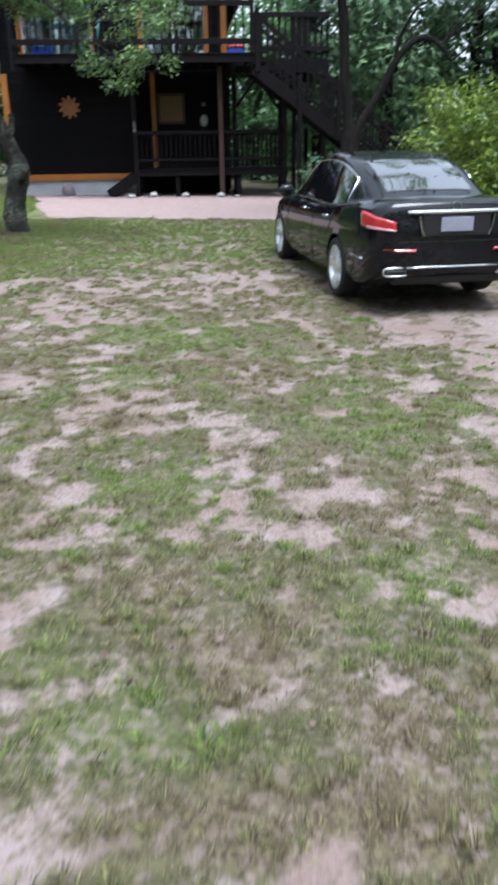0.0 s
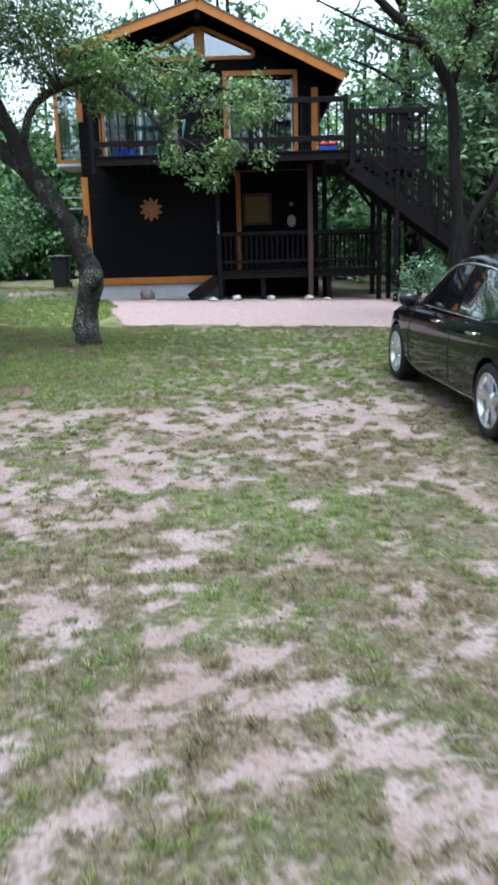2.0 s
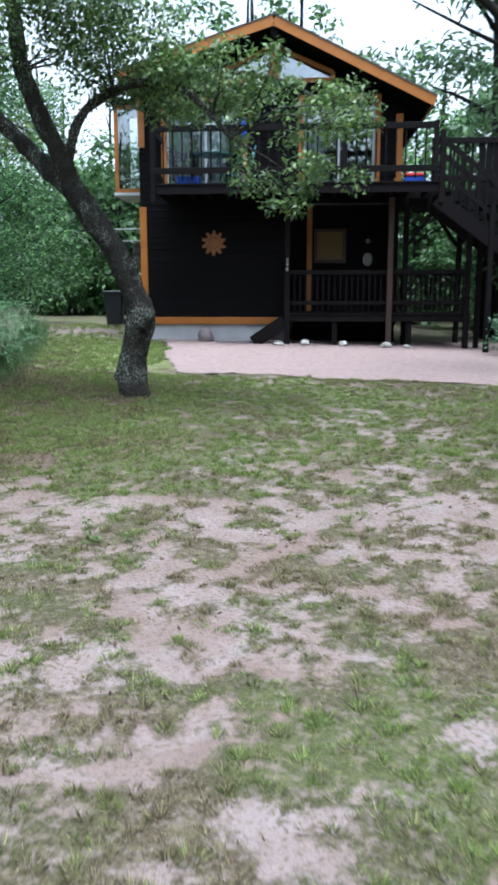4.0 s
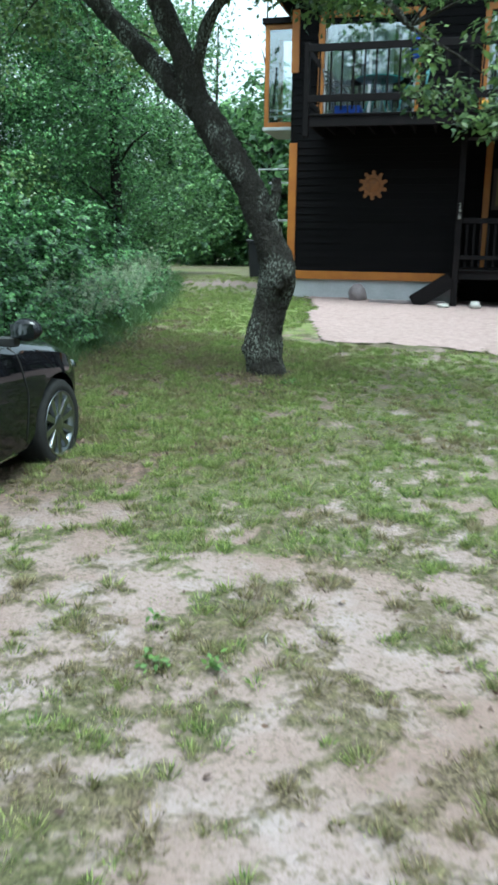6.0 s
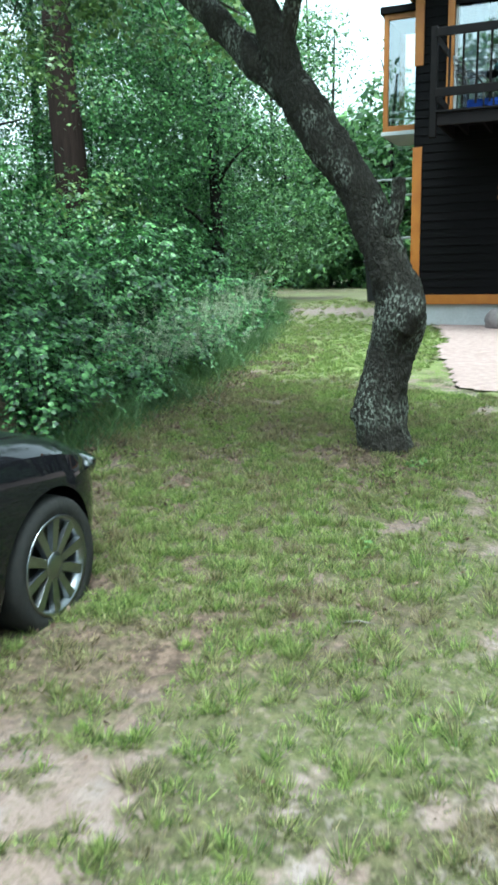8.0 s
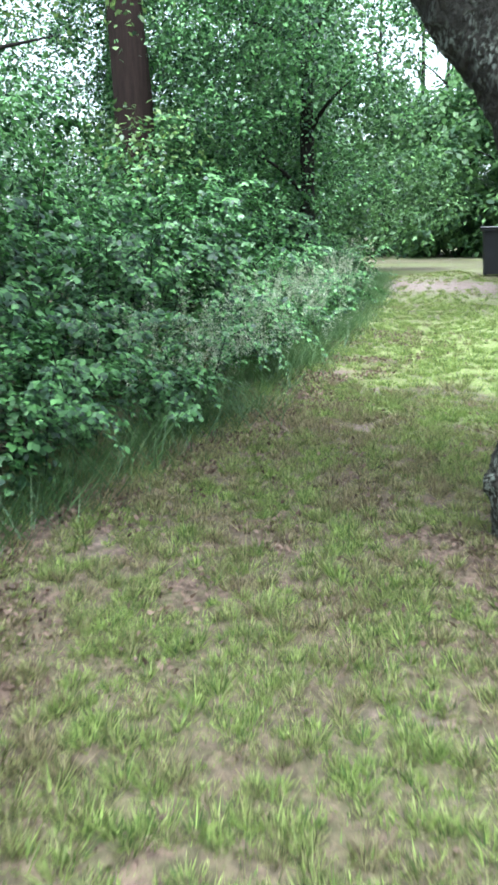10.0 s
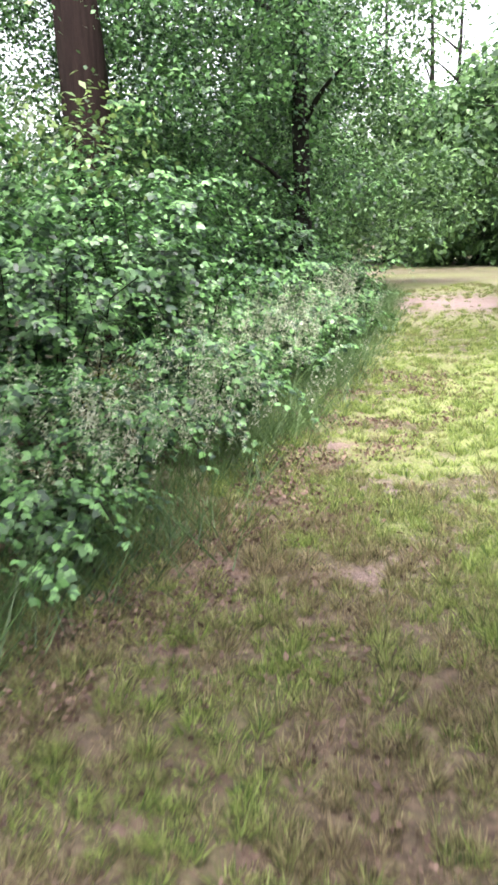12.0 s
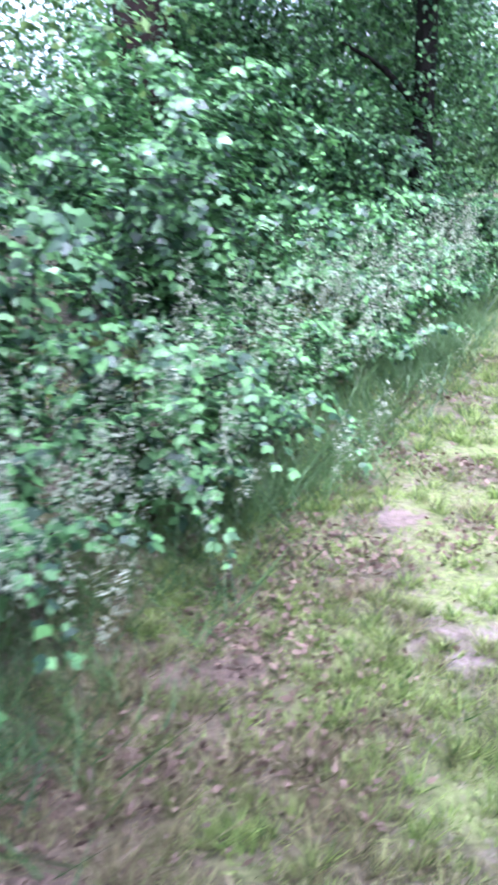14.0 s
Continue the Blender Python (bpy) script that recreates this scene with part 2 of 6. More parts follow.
def tube(bm, pts, radii, sides=10, wobble=0.0, seed=0, cap=True):
    """A tapering tube along points; wobble makes its section uneven."""
    rnd = random.Random(seed)
    pts = [Vector(p) for p in pts]
    rings = []
    ref = Vector((0.31, 0.92, 0.21))
    for i, p in enumerate(pts):
        d = (pts[min(i + 1, len(pts) - 1)] - pts[max(i - 1, 0)]).normalized()
        s = d.cross(ref).normalized()
        u = s.cross(d)
        ring = []
        for k in range(sides):
            a = 2 * math.pi * k / sides
            w = 1 + wobble * (noise.noise((math.cos(a) * 1.5 + seed, math.sin(a) * 1.5, i * 0.45)) * 1.6 + rnd.uniform(-0.25, 0.25))
            ring.append(bm.verts.new(p + (s * math.cos(a) + u * math.sin(a)) * radii[i] * w))
        rings.append(ring)
    for r0, r1 in zip(rings, rings[1:]):
        for k in range(sides):
            bm.faces.new((r0[k], r0[(k + 1) % sides], r1[(k + 1) % sides], r1[k]))
    if cap:
        bm.faces.new(rings[0][::-1])
        bm.faces.new(rings[-1])
    return bm


def smooth_path(keys, n=6):
    """Points and radii along a Catmull-Rom curve through keys (x, y, z, radius)."""
    k = [np.array(v, float) for v in keys]
    k = [2 * k[0] - k[1]] + k + [2 * k[-1] - k[-2]]
    out = []
    for i in range(1, len(k) - 2):
        for j in range(n):
            t = j / n
            a, b, c, d = k[i - 1:i + 3]
            out.append(0.5 * (2 * b + (c - a) * t + (2 * a - 5 * b + 4 * c - d) * t * t + (3 * b - a - 3 * c + d) * t ** 3))
    out.append(k[-2])
    return [tuple(o[:3]) for o in out], [max(0.004, float(o[3])) for o in out]


def blob(bm, centre, radii, seed=0, level=2, rough=0.18):
    r = bmesh.ops.create_icosphere(bm, subdivisions=level, radius=1)
    for v in r["verts"]:
        k = 1 + rough * noise.noise(v.co * 1.7 + Vector((seed * 3.1, seed, 0)))
        v.co = Vector([c + q * x * k for c, q, x in zip(centre, radii, v.co)])
    return bm


def lathe(bm, profile, sides=24, axis="z", centre=(0, 0, 0)):
    """profile: (radius, height) pairs turned about an axis."""
    rings = []
    for r, h in profile:
        ring = []
        for k in range(sides):
            a = 2 * math.pi * k / sides
            c, s = r * math.cos(a), r * math.sin(a)
            p = {"z": (c, s, h), "x": (h, c, s), "y": (c, h, s)}[axis]
            ring.append(bm.verts.new([p[i] + centre[i] for i in range(3)]))
        rings.append(ring)
    for r0, r1 in zip(rings, rings[1:]):
        for k in range(sides):
            bm.faces.new((r0[k], r0[(k + 1) % sides], r1[(k + 1) % sides], r1[k]))
    bmesh.ops.recalc_face_normals(bm, faces=bm.faces[:])
    return bm


def grid_height(x, y):
    """The ground: level at first, then rising gently to the house and to the thicket."""
    y = np.asarray(y, float)
    x = np.asarray(x, float)
    rise = 0.028 * (np.logaddexp(0, (y - 8.0) / 1.2) * 1.2 - np.logaddexp(0, (y - 24.5) / 1.2) * 1.2)
    side = np.clip(x, -9, 1.5 + 4.5 * np.clip((y - 13) / 4, 0, 1))
    cross = -0.022 * (side + 0.7) * np.clip((y + 2) / 8, 0, 1) - 0.06 * np.logaddexp(0, (np.clip(x, -9, 1.4) - 0.5) / 0.3) * 0.3 * np.clip((14 - y) / 3, 0, 1) * np.clip((y + 2) / 6, 0, 1)
    ruts = -0.09 * np.exp(-((x + 5.3) / 1.2) ** 2 - ((y - 10.3) / 2.4) ** 2) + 0.07 * np.exp(-((x + 4.0) / 0.7) ** 2 - ((y - 14.45) / 0.7) ** 2)
    return rise + cross + ruts - 0.02


def ground_z(x, y):
    return float(grid_height(x, y))


def raw_mesh(name, verts, faces_n, mat, attr=None):
    """A mesh from an (n, k, 3) array of separate k-sided faces; attr: one value a face, kept as a vertex attribute."""
    n, k, _ = verts.shape
    me = bpy.data.meshes.new(name)
    me.vertices.add(n * k)
    me.vertices.foreach_set("co", verts.astype(np.float32).ravel())
    me.loops.add(n * k)
    me.loops.foreach_set("vertex_index", np.arange(n * k, dtype=np.int32))
    me.polygons.add(n)
    me.polygons.foreach_set("loop_start", np.arange(0, n * k, k, dtype=np.int32))
    me.polygons.foreach_set("loop_total", np.full(n, k, dtype=np.int32))
    me.update(calc_edges=True)
    if attr is not None:
        a = me.attributes.new("tone", "FLOAT", "POINT")
        a.data.foreach_set("value", np.repeat(attr, k).astype(np.float32))
    me.materials.append(mat)
    return me


RNG = np.random.default_rng(7)


def unit(v):
    return v / np.maximum(np.linalg.norm(v, axis=1, keepdims=True), 1e-6)


def leaf_quads(p, size, droop=0.3, up=0.8, aspect=0.55):
    """Pointed four-sided leaves at points p: random heading, facing mostly up, or up and out of their clump where p holds that direction too."""
    n = len(p)
    if p.shape[1] == 6:
        nrm = unit(RNG.normal(size=(n, 3)) * 0.62 + np.array([0, 0, up]) + p[:, 3:] * 0.95)
        p = p[:, :3]
    else:
        nrm = unit(RNG.normal(size=(n, 3)) + np.array([0, 0, up * 2]))
    d = unit(np.cross(nrm, RNG.normal(size=(n, 3))))
    d[:, 2] -= droop * RNG.random(n)
    d = unit(d)
    s = unit(np.cross(d, nrm))
    L = (size * RNG.uniform(0.6, 1.35, n))[:, None]
    nn = np.cross(s, d)
    return np.stack([p, p + d * L * 0.45 + s * L * aspect * 0.5 + nn * L * 0.08, p + d * L, p + d * L * 0.45 - s * L * aspect * 0.5 + nn * L * 0.08], 1)


def clump_points(centres, radii, per):
    """Points in uneven clumps, mostly near the outside and the top of each ellipsoid, with the direction outwards."""
    c, r = np.asarray(centres, float), np.asarray(radii, float)
    out = []
    for ci, ri in zip(c, r):
        n = int(per * ri[0] * ri[1]) + 3
        d = unit(RNG.normal(size=(n, 3)) + np.array([0, 0, 0.35]))
        k = RNG.random(n)[:, None] ** 0.45 * RNG.uniform(0.75, 1.2, (n, 1))
        out.append(np.concatenate([ci + d * k * ri, d], 1))
    return np.concatenate(out)


def crown(name, pts, size, mat, parent=None, label="", **kw):
    ob = new(name, raw_mesh(name, leaf_quads(np.asarray(pts), size, **kw), 4, mat))
    if parent is not None:
        ob.parent = parent
        ob.matrix_parent_inverse = parent.matrix_world.inverted()
    return tagged(ob, label)

# ---- the house ----
HOUSE = pose(-5.639, 21.871, 0, 0, 0, 4.88)
U0, U1, WALL, BACK = -0.68, 5.37, 1.53, 10.2
PEAK_U, PEAK_Z, EAVE_Z, SLOPE, SLOPE_L = 2.48, 7.30, 5.62, 0.485, 0.305
RECESS_U, RECESS_V = 2.78, 2.62
DECK_Z = 3.94
PORCH_Z, PORCH_V = 1.17, 0.92

house = thing("house", "two-storey dark-stained wooden house with bright orange trim", "house", HOUSE)


def under_roof(z):
    """How far the front wall reaches along the facade at height z."""
    if z < EAVE_Z - 0.15:
        return U0, U1
    k = max(0.0, PEAK_Z - 0.12 - z)
    return max(U0, PEAK_U - k / SLOPE_L), min(U1, PEAK_U + k / SLOPE)


def gable_light(z):
    """The two sloping gable windows at height z, as spans along the facade."""
    if not 6.34 < z < 7.02:
        return []
    k = min(1.0, (7.04 - z) / 0.54) * 1.24
    return [(2.38 - k, 2.38), (2.54, 2.54 + k)]


SLIDERS = ((-0.03, 1.78, 4.0, 5.92), (3.12, 4.76, 4.0, 5.92))


def wall_spans(z0, z1):
    zm = (z0 + z1) / 2
    a, b = under_roof(z1)
    holes = [(s[0], s[1]) for s in SLIDERS if s[2] - 0.01 < zm < s[3]] + gable_light(zm)
    if zm < 3.74:
        holes.append((RECESS_U, 99))
    spans = []
    for h0, h1 in sorted(holes):
        if h0 > a:
            spans.append((a, min(h0, b)))
        a = max(a, h1)
    if a < b:
        spans.append((a, b))
    return [s for s in spans if s[1] - s[0] > 0.03]


# solid wall behind the boards, in thin courses so that the openings go through it
bm = bmesh.new()
z = 0.9
while z < 7.1:
    h = 0.05 if z >= 6.2 else 0.1
    for a, b in wall_spans(z, z + h):
        box(bm, a, b, WALL + 0.004, WALL + 0.16, z, z + h)
    z = round(z + h, 3)
front_wall = part("wall", bm, M_SIDING, house, "dark brown front wall of lapped boards")

for name, dims in (("left_wall", (U0, U0 + 0.16, WALL + 0.16, BACK, 0.9, 6.12)), ("right_wall", (U1 - 0.16, U1, WALL + 0.16, BACK, 0.9, EAVE_Z)),
                   ("back_wall", (U0, U1, BACK, BACK + 0.16, 0.2, 6.0)), ("recess_wall", (RECESS_U, U1 - 0.16, RECESS_V, RECESS_V + 0.15, 0.9, 3.74)),
                   ("recess_side", (RECESS_U - 0.14, RECESS_U, WALL + 0.16, RECESS_V + 0.15, 0.9, 3.74))):
    boxpart(name, dims, M_SIDING, house, bevel=0)
boxpart("foundation", (U0 + 0.06, RECESS_U, WALL + 0.03, BACK, 0.1, 0.91), M_FOUND, house, "white painted concrete foundation")
boxpart("upper_floor", (U0 + 0.16, U1 - 0.16, WALL + 0.16, BACK, 3.76, 3.92), M_INSIDE, house, bevel=0)
boxpart("ground_floor", (RECESS_U, U1, RECESS_V, BACK, 0.85, 1.0), M_INSIDE, house, bevel=0)
boxpart("partition", (U0 + 0.16, U1 - 0.16, 5.2, 5.3, 3.92, 6.6), M_INSIDE, house, "plain inner wall", bevel=0)


bm = bmesh.new()
for k in range(8):
    a, b = under_roof(6.6 + 0.08 * (k + 1))
    box(bm, max(a, U0 + 0.16), min(b, U1 - 0.16), 5.2, 5.3, 6.6 + 0.08 * k, 6.68 + 0.08 * k)
part("attic_wall", bm, M_INSIDE, house, "plain inner wall under the roof")


def siding_board(u0, u1, z0, h, v, parent):
    """A lapped board: thicker at its lower edge."""
    b = bmesh.new()
    vs = [b.verts.new(c) for c in ((u0, v - 0.024, z0 - 0.012), (u1, v - 0.024, z0 - 0.012), (u1, v, z0 - 0.012), (u0, v, z0 - 0.012),
                                   (u0, v - 0.006, z0 + h), (u1, v - 0.006, z0 + h), (u1, v, z0 + h), (u0, v, z0 + h))]
    for f in ((3, 2, 1, 0), (4, 5, 6, 7), (0, 1, 5, 4), (1, 2, 6, 5), (2, 3, 7, 6), (3, 0, 4, 7)):
        b.faces.new([vs[i] for i in f])
    return part("siding_board", b, M_SIDING, parent)


z = 1.07
while z < 7.0:
    for a, b in wall_spans(z, z + 0.145):
        siding_board(a + 0.003, b - 0.003, z, 0.145, WALL, front_wall)
    z += 0.145

# orange trim boards
TRIM = [("corner_trim", (U0 - 0.012, U0 + 0.15, WALL - 0.034, WALL - 0.026, 1.07, 3.62)), ("corner_trim", (U0 - 0.012, U0 + 0.14, WALL - 0.034, WALL - 0.026, 4.95, 6.10)),
        ("corner_trim", (U1 - 0.15, U1 + 0.012, WALL - 0.034, WALL - 0.026, 3.96, 5.60)),
        ("band_trim", (U0 + 0.02, 2.62, WALL - 0.036, WALL - 0.026, 0.90, 1.068))]
for name, d in TRIM:
    boxpart(name, (d[0], d[1], d[2] - 0.012, d[3] + 0.03, d[4], d[5]), M_ORANGE, house, "orange painted trim board", 0.004)


def slider_door(u0, u1, z0, z1):
    """A glazed sliding door with an orange surround, two sashes and a meeting rail."""
    w = new("window")
    w.parent = house
    tagged(w, "glazed sliding door with orange frame")
    y0, y1, t = WALL - 0.05, WALL + 0.05, 0.115
    for d in ((u0 - t, u0, z0 - 0.04, z1 + t), (u1, u1 + t, z0 - 0.04, z1 + t), (u0, u1, z1, z1 + t)):
        boxpart("frame", (d[0], d[1], y0, y1, d[2], d[3]), M_ORANGE, w, "orange painted frame", 0.005)
    mid = (u0 + u1) / 2
    for a, b, v in ((u0, mid + 0.03, WALL + 0.07), (mid - 0.03, u1, WALL + 0.10)):
        bmf = bmesh.new()
        box(bmf, a, a + 0.05, v - 0.015, v + 0.015, z0, z1)
        box(bmf, b - 0.05, b, v - 0.015, v + 0.015, z0, z1)
        box(bmf, a + 0.05, b - 0.05, v - 0.015, v + 0.015, z1 - 0.05, z1)
        box(bmf, a + 0.05, b - 0.05, v - 0.015, v + 0.015, z0, z0 + 0.07)
        part("sash", bmf, M_WHITE, w, "white sliding sash")
        g = part("pane", box(bmesh.new(), a + 0.05, b - 0.05, v - 0.003, v + 0.003, z0 + 0.07, z1 - 0.05), M_GLASS, w)
        g.visible_shadow = False


for s in SLIDERS:
    slider_door(*s)


def curtain(u0, u1, v, z0, z1):
    b = bmesh.new()
    n = max(8, int((u1 - u0) / 0.03))
    rows = []
    for zz in (z0, z1):
        rows.append([b.verts.new((u0 + (u1 - u0) * i / n, v + 0.03 * math.sin(i * 1.35) + 0.012 * math.sin(i * 0.5), zz)) for i in range(n + 1)])
    for i in range(n):
        b.faces.new((rows[0][i], rows[0][i + 1], rows[1][i + 1], rows[1][i]))
    ob = part("curtain", b, M_CURTAIN, None, smooth=True)
    ob.matrix_world = HOUSE
    md = ob.modifiers.new("thickness", "SOLIDIFY")
    md.thickness = 0.006
    return tagged(ob, "white floor-length curtain behind the sliding door", "curtain", "curtains of the sliding doors")


curtain(0.02, 0.48, WALL + 0.22, 3.95, 5.9)
curtain(0.70, 1.32, WALL + 0.22, 3.95, 5.9)
curtain(3.16, 3.62, WALL + 0.22, 3.95, 5.9)

# gable windows
for side, (ua, ub) in (("left", (2.38, 1.14)), ("right", (2.54, 3.78))):
    w = new("gable_window")
    w.parent = house
    tagged(w, "triangular gable window with orange frame")
    a, b, e, c = (ua, WALL - 0.03, 6.34), (ub, WALL - 0.03, 6.34), (ub, WALL - 0.03, 6.50), (ua, WALL - 0.03, 7.04)
    for p, q in ((a, b), (b, e), (e, c), (c, a)):
        beampart("frame", p, q, 0.10, 0.085, M_ORANGE, w)
    bmg = bmesh.new()
    front = [bmg.verts.new((p[0], WALL + 0.05, p[2])) for p in (a, b, e, c)]
    rear = [bmg.verts.new((p[0], WALL + 0.056, p[2])) for p in (a, b, e, c)]
    bmg.faces.new(front), bmg.faces.new(rear[::-1])
    g = part("pane", bmg, M_GLASS, w)
    g.visible_shadow = False
boxpart("gable_post", (2.40, 2.52, WALL - 0.075, WALL - 0.03, 6.30, 7.06), M_ORANGE, house, "orange painted gable post", 0.004)

# roof: two slopes with orange fascia
roof = new("roof")
roof.parent = house
tagged(roof, "low gable roof with orange fascia boards")
RV0, RV1 = 0.72, BACK + 0.5
for sgn, end in ((-1, -0.92), (1, 5.90)):
    slope = SLOPE_L if sgn < 0 else SLOPE
    drop = abs(end - PEAK_U) * slope
    b = bmesh.new()
    lo, hi = PEAK_Z - drop, PEAK_Z
    vs = [b.verts.new(p) for p in ((PEAK_U, RV0, hi), (end, RV0, lo), (end, RV1, lo), (PEAK_U, RV1, hi),
                                   (PEAK_U, RV0, hi + 0.13), (end, RV0, lo + 0.13), (end, RV1, lo + 0.13), (PEAK_U, RV1, hi + 0.13))]
    for f in ((3, 2, 1, 0), (4, 5, 6, 7), (0, 1, 5, 4), (1, 2, 6, 5), (2, 3, 7, 6), (3, 0, 4, 7)):
        b.faces.new([vs[i] for i in f])
    bmesh.ops.recalc_face_normals(b, faces=b.faces[:])
    part("roof_slope", b, M_SIDING, roof, "dark roof deck")
    ex = sgn * 0.06
    beampart("fascia", (PEAK_U, RV0 - 0.02, hi + 0.065), (end + ex, RV0 - 0.02, lo + 0.065 - 0.06 * slope), 0.04, 0.20, M_ORANGE, roof, "orange fascia board")
    beampart("fascia", (end + ex * 0.5, RV0, lo + 0.06), (end + ex * 0.5, RV1, lo + 0.06), 0.04, 0.18, M_ORANGE, roof, "orange fascia board")
    bs = bmesh.new()
    vs = [bs.verts.new(p) for p in ((PEAK_U, RV0 - 0.06, hi + 0.17), (end + ex * 1.6, RV0 - 0.06, lo + 0.13), (end + ex * 1.6, RV1, lo + 0.13), (PEAK_U, RV1, hi + 0.17),
                                    (PEAK_U, RV0 - 0.06, hi + 0.20), (end + ex * 1.6, RV0 - 0.06, lo + 0.16), (end + ex * 1.6, RV1, lo + 0.16), (PEAK_U, RV1, hi + 0.20))]
    for f in ((3, 2, 1, 0), (4, 5, 6, 7), (0, 1, 5, 4), (1, 2, 6, 5), (2, 3, 7, 6), (3, 0, 4, 7)):
        bs.faces.new([vs[i] for i in f])
    bmesh.ops.recalc_face_normals(bs, faces=bs.faces[:])
    part("shingles", bs, M_SHINGLE, roof, "grey roof shingles")
beampart("ridge_beam", (PEAK_U, RV0 + 0.02, PEAK_Z - 0.12), (PEAK_U, BACK, PEAK_Z - 0.12), 0.14, 0.22, M_SIDING, roof)

# bay window on the side wall
bay = new("bay_window")
bay.parent = house
tagged(bay, "box bay window with orange frame on the side wall")
BV0, BV1, BU0, BZ0, BZ1 = 2.45, 3.9, -1.47, 4.06, 6.1
boxpart("sill", (BU0 - 0.03, U0, BV0 - 0.03, BV1 + 0.03, BZ0 - 0.07, BZ0), M_WHITE, bay, "pale grey sill")
for d in ((BU0, BU0 + 0.09, BV0, BV0 + 0.09, BZ0, BZ1), (BU0 + 0.09, U0, BV0, BV0 + 0.07, BZ0, BZ0 + 0.10), (BU0, BU0 + 0.09, BV1 - 0.09, BV1, BZ0, BZ1),
          (U0 - 0.07, U0, BV0, BV0 + 0.07, BZ0 + 0.10, BZ1), (BU0 + 0.09, U0 - 0.07, BV0, BV0 + 0.07, BZ1 - 0.1, BZ1), (BU0, BU0 + 0.08, BV0 + 0.09, BV1 - 0.09, BZ0, BZ0 + 0.1)):
    boxpart("frame", d, M_ORANGE, bay, "orange painted frame", 0.004)
for zz in (4.28, 4.40):
    boxpart("inner_rail", (BU0 + 0.09, U0 - 0.07, BV0 + 0.12, BV0 + 0.15, zz, zz + 0.035), M_WHITE, bay, "white rail behind the glass")
g = boxpart("pane", (BU0 + 0.09, U0 - 0.07, BV0 + 0.03, BV0 + 0.036, BZ0 + 0.1, BZ1 - 0.1), M_GLASS, bay, bevel=0)
g.visible_shadow = False
boxpart("bay_roof", (BU0 - 0.06, U0, BV0 - 0.06, BV1 + 0.06, BZ1, BZ1 + 0.12), M_SIDING, bay)
boxpart("bay_side", (BU0 - 0.012, BU0, BV0 + 0.05, BV1, BZ0 + 0.02, BZ1), M_SIDING, bay, "dark side board", 0)

# white pipe frame on the side wall
pipe = thing("pipe_frame", "white painted pipe frame fixed to the side wall", "pipe frame", HOUSE)
for pts in (((U0, 2.5, 3.20), (-1.57, 2.5, 3.20), (-1.57, 2.5, 2.35)), ((U0, 2.6, 2.92), (-1.36, 2.6, 2.92)), ((U0 - 0.06, 2.45, 3.2), (U0 - 0.06, 2.45, 1.3)), ((U0, 2.6, 2.12), (-1.5, 2.6, 2.12))):
    part("pipe", tube(bmesh.new(), pts, [0.022] * len(pts), 8), M_WHITE, pipe, smooth=True)

# sun ornament
sun_orn = bmesh.new()
ring = []
SUN_C = (1.055, WALL - 0.045, 2.785)
NP = 10
outline = []
for i in range(NP):
    a0 = 2 * math.pi * i / NP
    for da, r in ((0.00, 0.205), (0.10, 0.215), (0.16, 0.262), (0.24, 0.292), (0.36, 0.290), (0.44, 0.262), (0.46, 0.235), (0.40, 0.222), (0.50, 0.205)):
        outline.append((a0 + da, r))
for yy in (0.0, 0.018):
    ring.append([sun_orn.verts.new((SUN_C[0] + r * math.cos(a), SUN_C[1] + yy, SUN_C[2] + r * math.sin(a))) for a, r in outline])
sun_orn.faces.new(ring[0]), sun_orn.faces.new(ring[1][::-1])
for i in range(len(outline)):
    j = (i + 1) % len(outline)
    sun_orn.faces.new((ring[0][i], ring[1][i], ring[1][j], ring[0][j]))
bmesh.ops.recalc_face_normals(sun_orn, faces=sun_orn.faces[:])
sun_thing = thing("sun_ornament", "flat orange metal sun with curled rays on the dark wall", "wall ornament", HOUSE)
part("ray_ring", sun_orn, M_SUNPAINT, sun_thing)
part("face_disc", lathe(bmesh.new(), ((0.0, -0.022), (0.09, -0.02), (0.135, -0.012), (0.145, 0.002), (0.0, 0.004)), 28, "y", SUN_C), M_SUNPAINT, sun_thing, smooth=True)

# ---- recessed porch wall: window, plaque, lamp ----
w = new("window")
w.parent = house
tagged(w, "small window with a drawn amber blind")
boxpart("blind", (3.50, 4.12, RECESS_V - 0.012, RECESS_V - 0.004, 2.44, 3.10), M_AMBER, w, "amber blind", 0)
for d in ((3.42, 3.50, 2.36, 3.18), (4.12, 4.20, 2.36, 3.18), (3.50, 4.12, 3.10, 3.18), (3.50, 4.12, 2.36, 2.44)):
    boxpart("frame", (d[0], d[1], RECESS_V - 0.05, RECESS_V - 0.004, d[2], d[3]), M_BROWN, w, "brown frame")
boxpart("corner_trim", (3.24, 3.37, RECESS_V - 0.06, RECESS_V - 0.004, 1.18, 3.72), M_ORANGE, house, "orange painted trim board")
plaque = thing("wall_plaque", "pale oval plaque on the dark porch wall", "plaque", HOUSE)
part("plate", lathe(bmesh.new(), ((0, -0.02), (0.10, -0.018), (0.12, -0.004), (0, -0.003)), 24, "y", (4.74, RECESS_V, 2.44)), M_STONE, plaque, smooth=True)
plaque.children[0].matrix_local = Matrix.Translation((0, 0, 2.44)) @ Matrix.Diagonal((1, 1, 1.35, 1)) @ Matrix.Translation((0, 0, -2.44))
disc = thing("wall_disc", "small round grey disc on the dark porch wall", "wall ornament", HOUSE)
